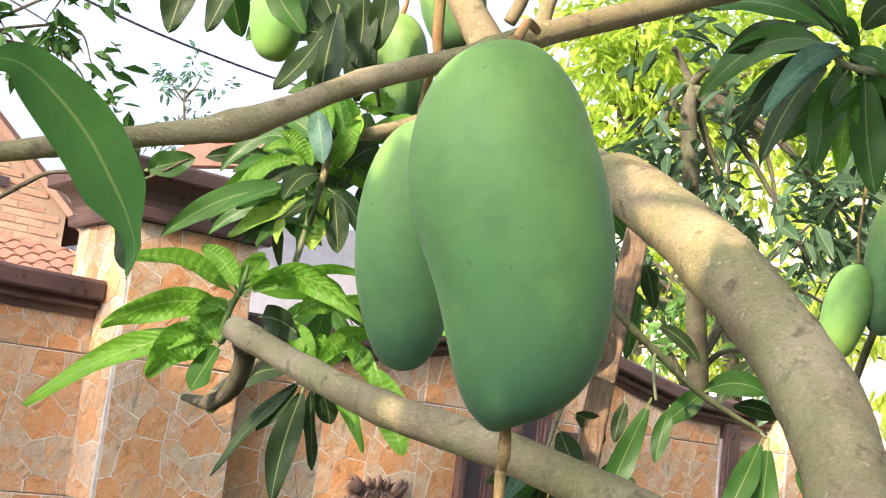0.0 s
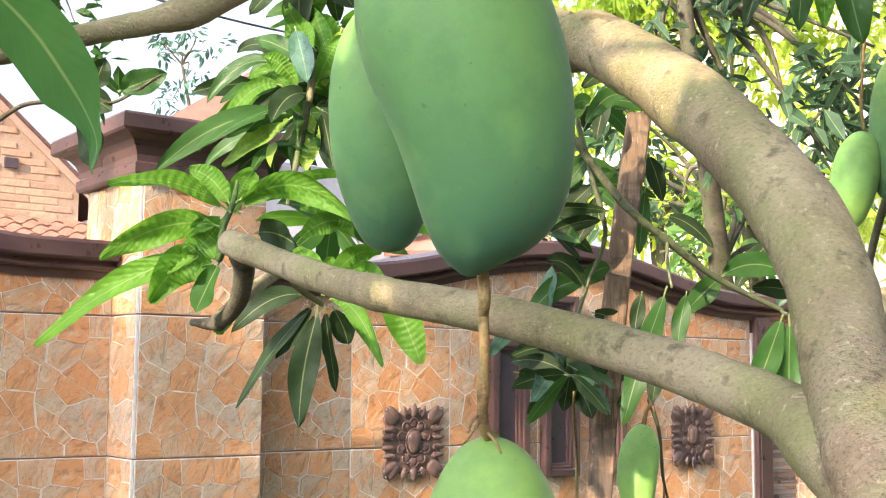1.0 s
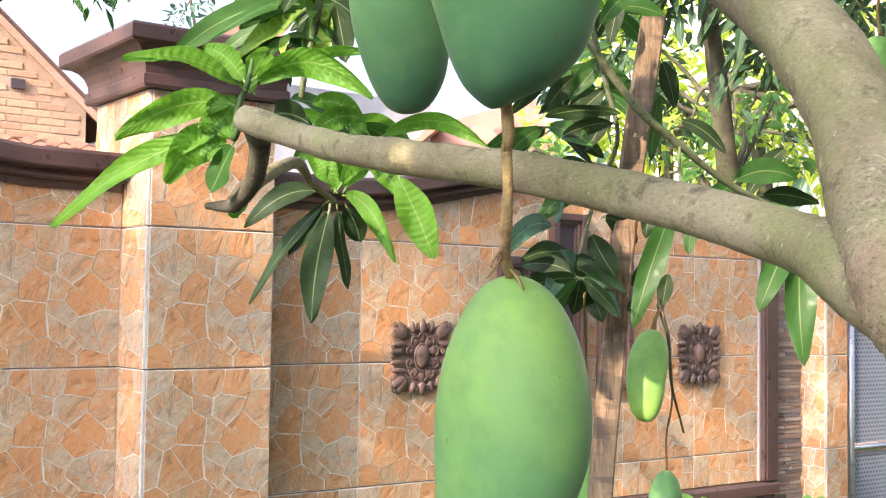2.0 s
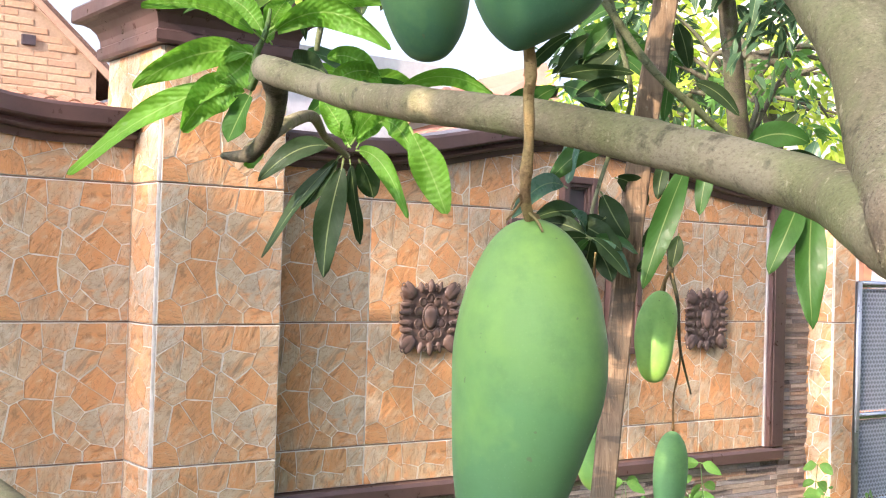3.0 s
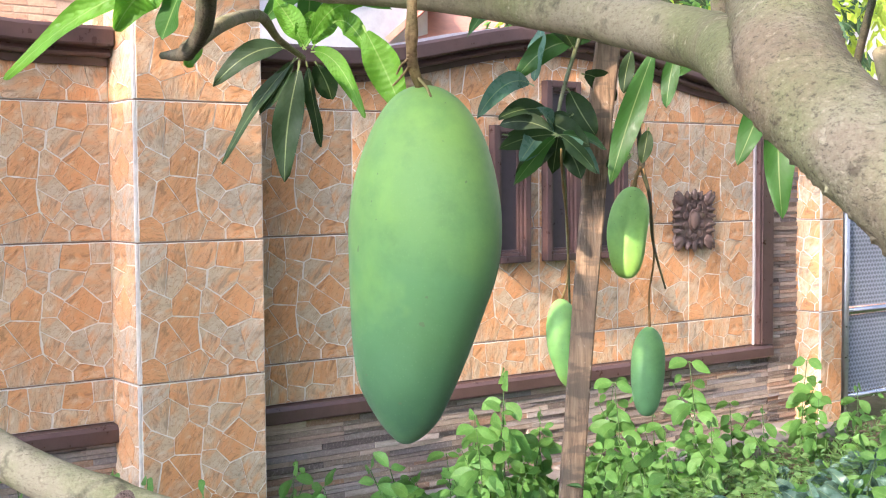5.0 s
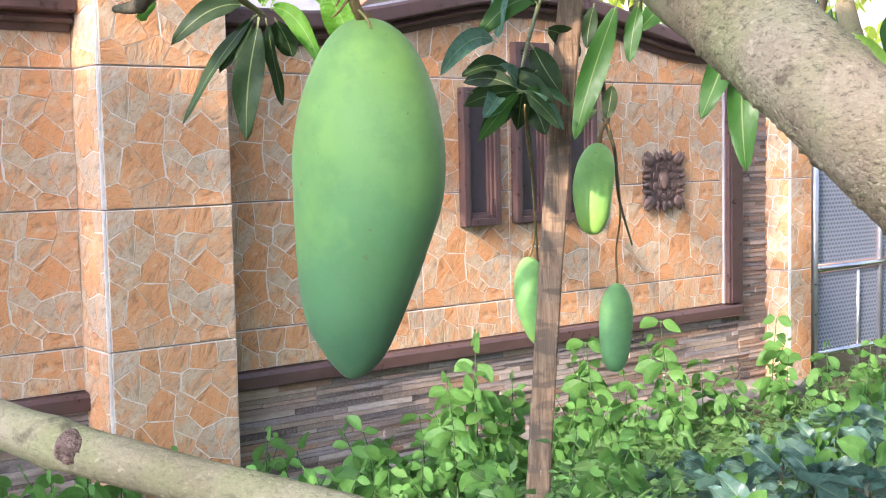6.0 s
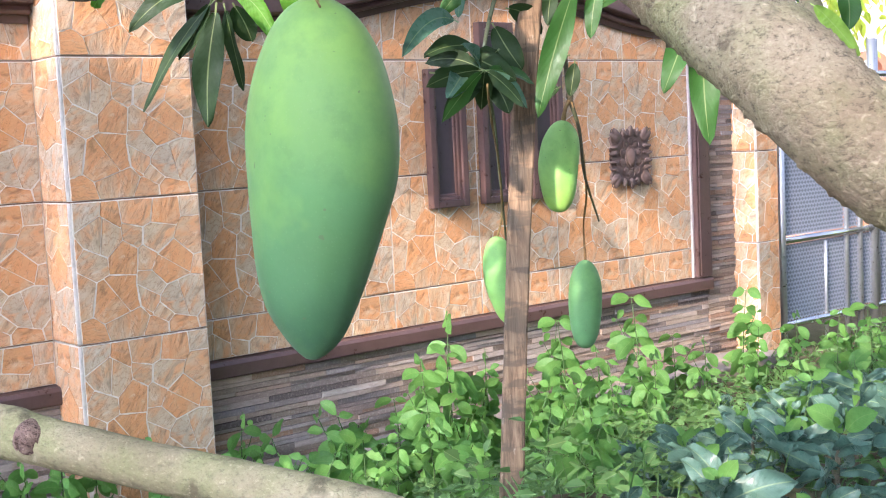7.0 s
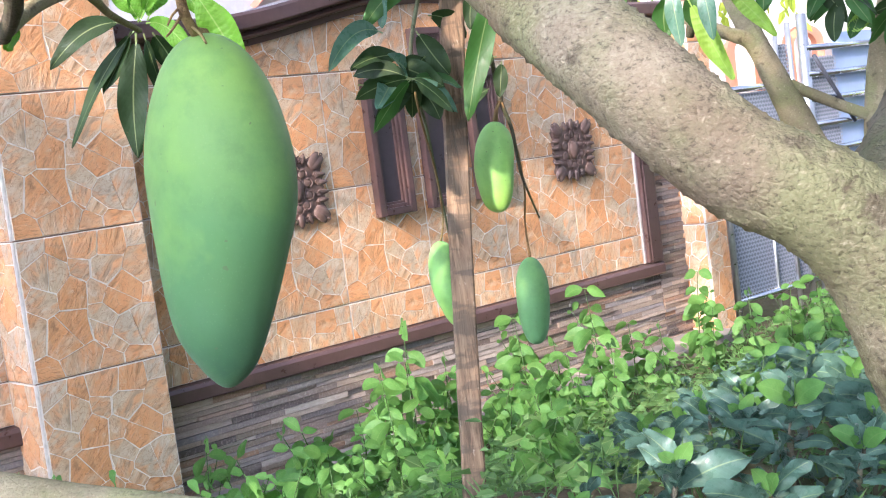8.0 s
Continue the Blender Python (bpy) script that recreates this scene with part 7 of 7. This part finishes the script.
for _ in range(36):
    x = rnd.uniform(0.3, 2.6)
    y = rnd.uniform(2.2, 3.45)
    plant(shrubs, used_s, x, y, 1, rnd.uniform(0.35, 0.6))

# creeping cover: too many to count
rng = np.random.RandomState(9)
n = 24000
gx, gy = rng.uniform(-1.6, 3.8, n), 4.02 - 2.6 * rng.random_sample(n)
clump = np.array([noise.noise(Vector((x * 2.2, y * 2.2, 5))) for x, y in zip(gx, gy)])
keep = clump > rng.uniform(-0.75, 0.25, n)
gx, gy, clump = gx[keep], gy[keep], clump[keep]
n = len(gx)
gz = np.array([ground_z(x, y) for x, y in zip(gx, gy)]) + rng.random_sample(n) ** 1.5 * (0.05 + 0.09 * np.clip(clump + 0.3, 0, 1))
ways = np.stack([rng.normal(size=n), rng.normal(size=n), np.abs(rng.normal(size=n)) * 0.35], 1)
size = rng.uniform(0.018, 0.050, n) * (0.75 + 0.25 * np.clip((gy - 1.6) / 2.0, 0, 1))
leaf_cloud("ground_cover", np.stack([gx, gy, gz], 1), ways, size, size * rng.uniform(0.4, 0.75, n), COVER, None, 0.25, "low creeping green weeds covering the soil", "weeds")
n = 5000
gx, gy = rng.uniform(-1.4, 3.6, n), 4.05 - 2.5 * rng.random_sample(n)
gz = np.array([ground_z(x, y) for x, y in zip(gx, gy)])
ways = np.stack([rng.normal(size=n) * 0.45, rng.normal(size=n) * 0.45, np.ones(n)], 1)
size = rng.uniform(0.05, 0.13, n)
leaf_cloud("grass", np.stack([gx, gy, gz], 1), ways, size, np.full(n, 0.004), COVER, None, 0.1, "thin wild grass between the weeds", "grass")

# concrete footing at the wall
footing = thing("footing", "rough concrete footing along the foot of the wall", "footing", kind="structure")
for k in range(9):
    x = 0.05 + k * 0.30
    part("footing_block", box(x, x + 0.296, 3.98 + 0.01 * math.sin(k * 2.1), WALL_Y - 0.012, -0.40, -0.185 + 0.006 * math.sin(k * 3.3), 0.008), CONCRETE, footing)

# ---- tiles, ledge stones, bricks and roof tiles ----
def columns(x0, x1, first):
    """Cut the stretch x0..x1 at tile joints counted from first: (origin, u0, u1)."""
    k = math.floor((x0 - first) / TILE + 1e-6)
    while first + k * TILE < x1 - 1e-6:
        o = first + k * TILE
        yield o, max(0.0, x0 - o), min(TILE, x1 - o)
        k += 1


for o, u0, u1 in columns(PX1 + 0.002, 2.396, 0.0):
    for z in ROWS_Z:
        low = max(0.0, 0.171 - z)
        high = min(TILE, cap_low(max(min(o + u1, 1.3), o + u0)) + 0.03 - z)
        if low < high:
            lay_tile(wall_right, Matrix.Translation((o, WALL_Y, z)), u0, u1, low, high)
for o, u0, u1 in columns(-2.4, PX0 - 0.002, PX0 - TILE * 6):
    for z in ROWS_Z:
        low, high = max(0.0, 0.171 - z), min(TILE, 1.245 - z)
        if low < high:
            lay_tile(wall_left, Matrix.Translation((o, LEFT_Y, z)), u0, u1, low, high)
for z in ROWS_Z:
    high = min(TILE, 1.486 - z)
    lay_tile(pillar, Matrix.Translation((PX0, PILLAR_Y, z)), 0.0100, PX1 - PX0, 0.0, high)
    lay_tile(pillar, Matrix.Translation((PX0, PILLAR_Y + 0.40, z)) @ Matrix.Rotation(radians(-90), 4, "Z"), 0.0, TILE, 0.0, high)
    lay_tile(pillar, Matrix.Translation((PX1, PILLAR_Y + 0.0105, z)) @ Matrix.Rotation(radians(90), 4, "Z"), 0.0, TILE - 0.0105, 0.0, high)
    lay_tile(column, Matrix.Translation((COL0, COL_Y, z)), 0.0100, COL1 - COL0, 0.0, min(TILE, 1.28 - z))
    lay_tile(column, Matrix.Translation((COL0, COL_Y + 0.30, z)) @ Matrix.Rotation(radians(-90), 4, "Z"), 0.0, 0.30, 0.0, min(TILE, 1.28 - z))

STRIPS = {}


def strip_mesh(length, height, out):
    key = (round(length, 2), round(height, 3), round(out, 3))
    if key not in STRIPS:
        bm = bmesh.new()
        put_box(bm, 0, key[0], -key[2], 0.012, 0.0005, key[1] - 0.0012)
        for v in bm.verts:
            if v.co.y < 0:
                v.co.y += random.uniform(-0.002, 0.002)
        me = bpy.data.meshes.new("ledge_stone")
        bm.to_mesh(me)
        bm.free()
        me.materials.append(LEDGE)
        STRIPS[key] = me
    return STRIPS[key]


def ledge(parent, x0, x1, y, z0, z1, height, lengths):
    rnd = random.Random(int(x0 * 100) + 7)
    z = z0
    while z < z1 - 0.004:
        h = min(height * rnd.choice((0.8, 1.0, 1.2)), z1 - z)
        x = x0
        while x < x1 - 0.005:
            w = min(rnd.choice(lengths), x1 - x)
            if x1 - x - w < 0.03:
                w = x1 - x
            ob = new("ledge_stone", strip_mesh(w, h, rnd.choice((0.002, 0.005, 0.008, 0.012))))
            ob.parent = parent
            ob.location = (x, y, z)
            x += round(w, 2)
        z += round(h, 3)


ledge(wall_right, 0.016, 2.50, WALL_Y + 0.002, -0.26, 0.113, 0.0165, (0.14, 0.20, 0.26, 0.34))
ledge(wall_right, 2.502, COL0, WALL_Y + 0.002, -0.26, 1.19, 0.0165, (0.07, 0.11, 0.19))
ledge(wall_left, -1.3, PX0 - 0.004, LEFT_Y + 0.002, -0.26, 0.113, 0.0165, (0.16, 0.22, 0.30))

bm = bmesh.new()
put_box(bm, 0, 0.215, 0, 0.05, 0, 0.047, 0.004)
brick_mesh = bpy.data.meshes.new("brick")
bm.to_mesh(brick_mesh)
bm.free()
brick_mesh.materials.append(BRICK)
rnd = random.Random(4)
made = 0
for row in range(33):
    z = 1.60 + row * 0.058
    x = 0.45 + (0.11 if row % 2 else 0.0)
    edge = 1.60 if z < 2.36 else 1.60 - (z - 2.36) / 0.86
    while x + 0.2 < edge:
        if not (0.86 < x < 1.12 and 2.44 < z < 2.56):
            ob = new("brick", brick_mesh)
            ob.parent = house
            ob.location = (x, HY + 0.017 - rnd.uniform(0, 0.006), z)
            made += 1
        x += 0.226

bm = bmesh.new()
rings = []
for k in range(9):
    x = 0.20 * k / 8
    z = 0.022 * math.sin(math.pi * 2 * k / 8)
    rings.append((x, z))
lo = [bm.verts.new((x, 0.0, z + 0.016)) for x, z in rings]
hi = [bm.verts.new((x, 0.27, z)) for x, z in rings]
lo2 = [bm.verts.new((x, 0.0, z)) for x, z in rings]
for k in range(8):
    bm.faces.new((lo[k], lo[k + 1], hi[k + 1], hi[k]))
    bm.faces.new((lo2[k], lo2[k + 1], lo[k + 1], lo[k]))
clay = bpy.data.meshes.new("roof_tile")
bm.to_mesh(clay)
bm.free()
clay.materials.append(ROOF_TILE)
tilt = math.atan2(0.44, 1.58)
for row in range(7):
    for col in range(12):
        ob = new("roof_tile", clay)
        ob.parent = lean_to
        ob.matrix_basis = Matrix.Translation((-0.6 + col * 0.19, HY - 1.6, 1.672)) @ Matrix.Rotation(tilt, 4, "X") @ Matrix.Translation((0, row * 0.225, 0.006)) @ Matrix.Rotation(radians(rnd.uniform(-2, 2)), 4, "Z")
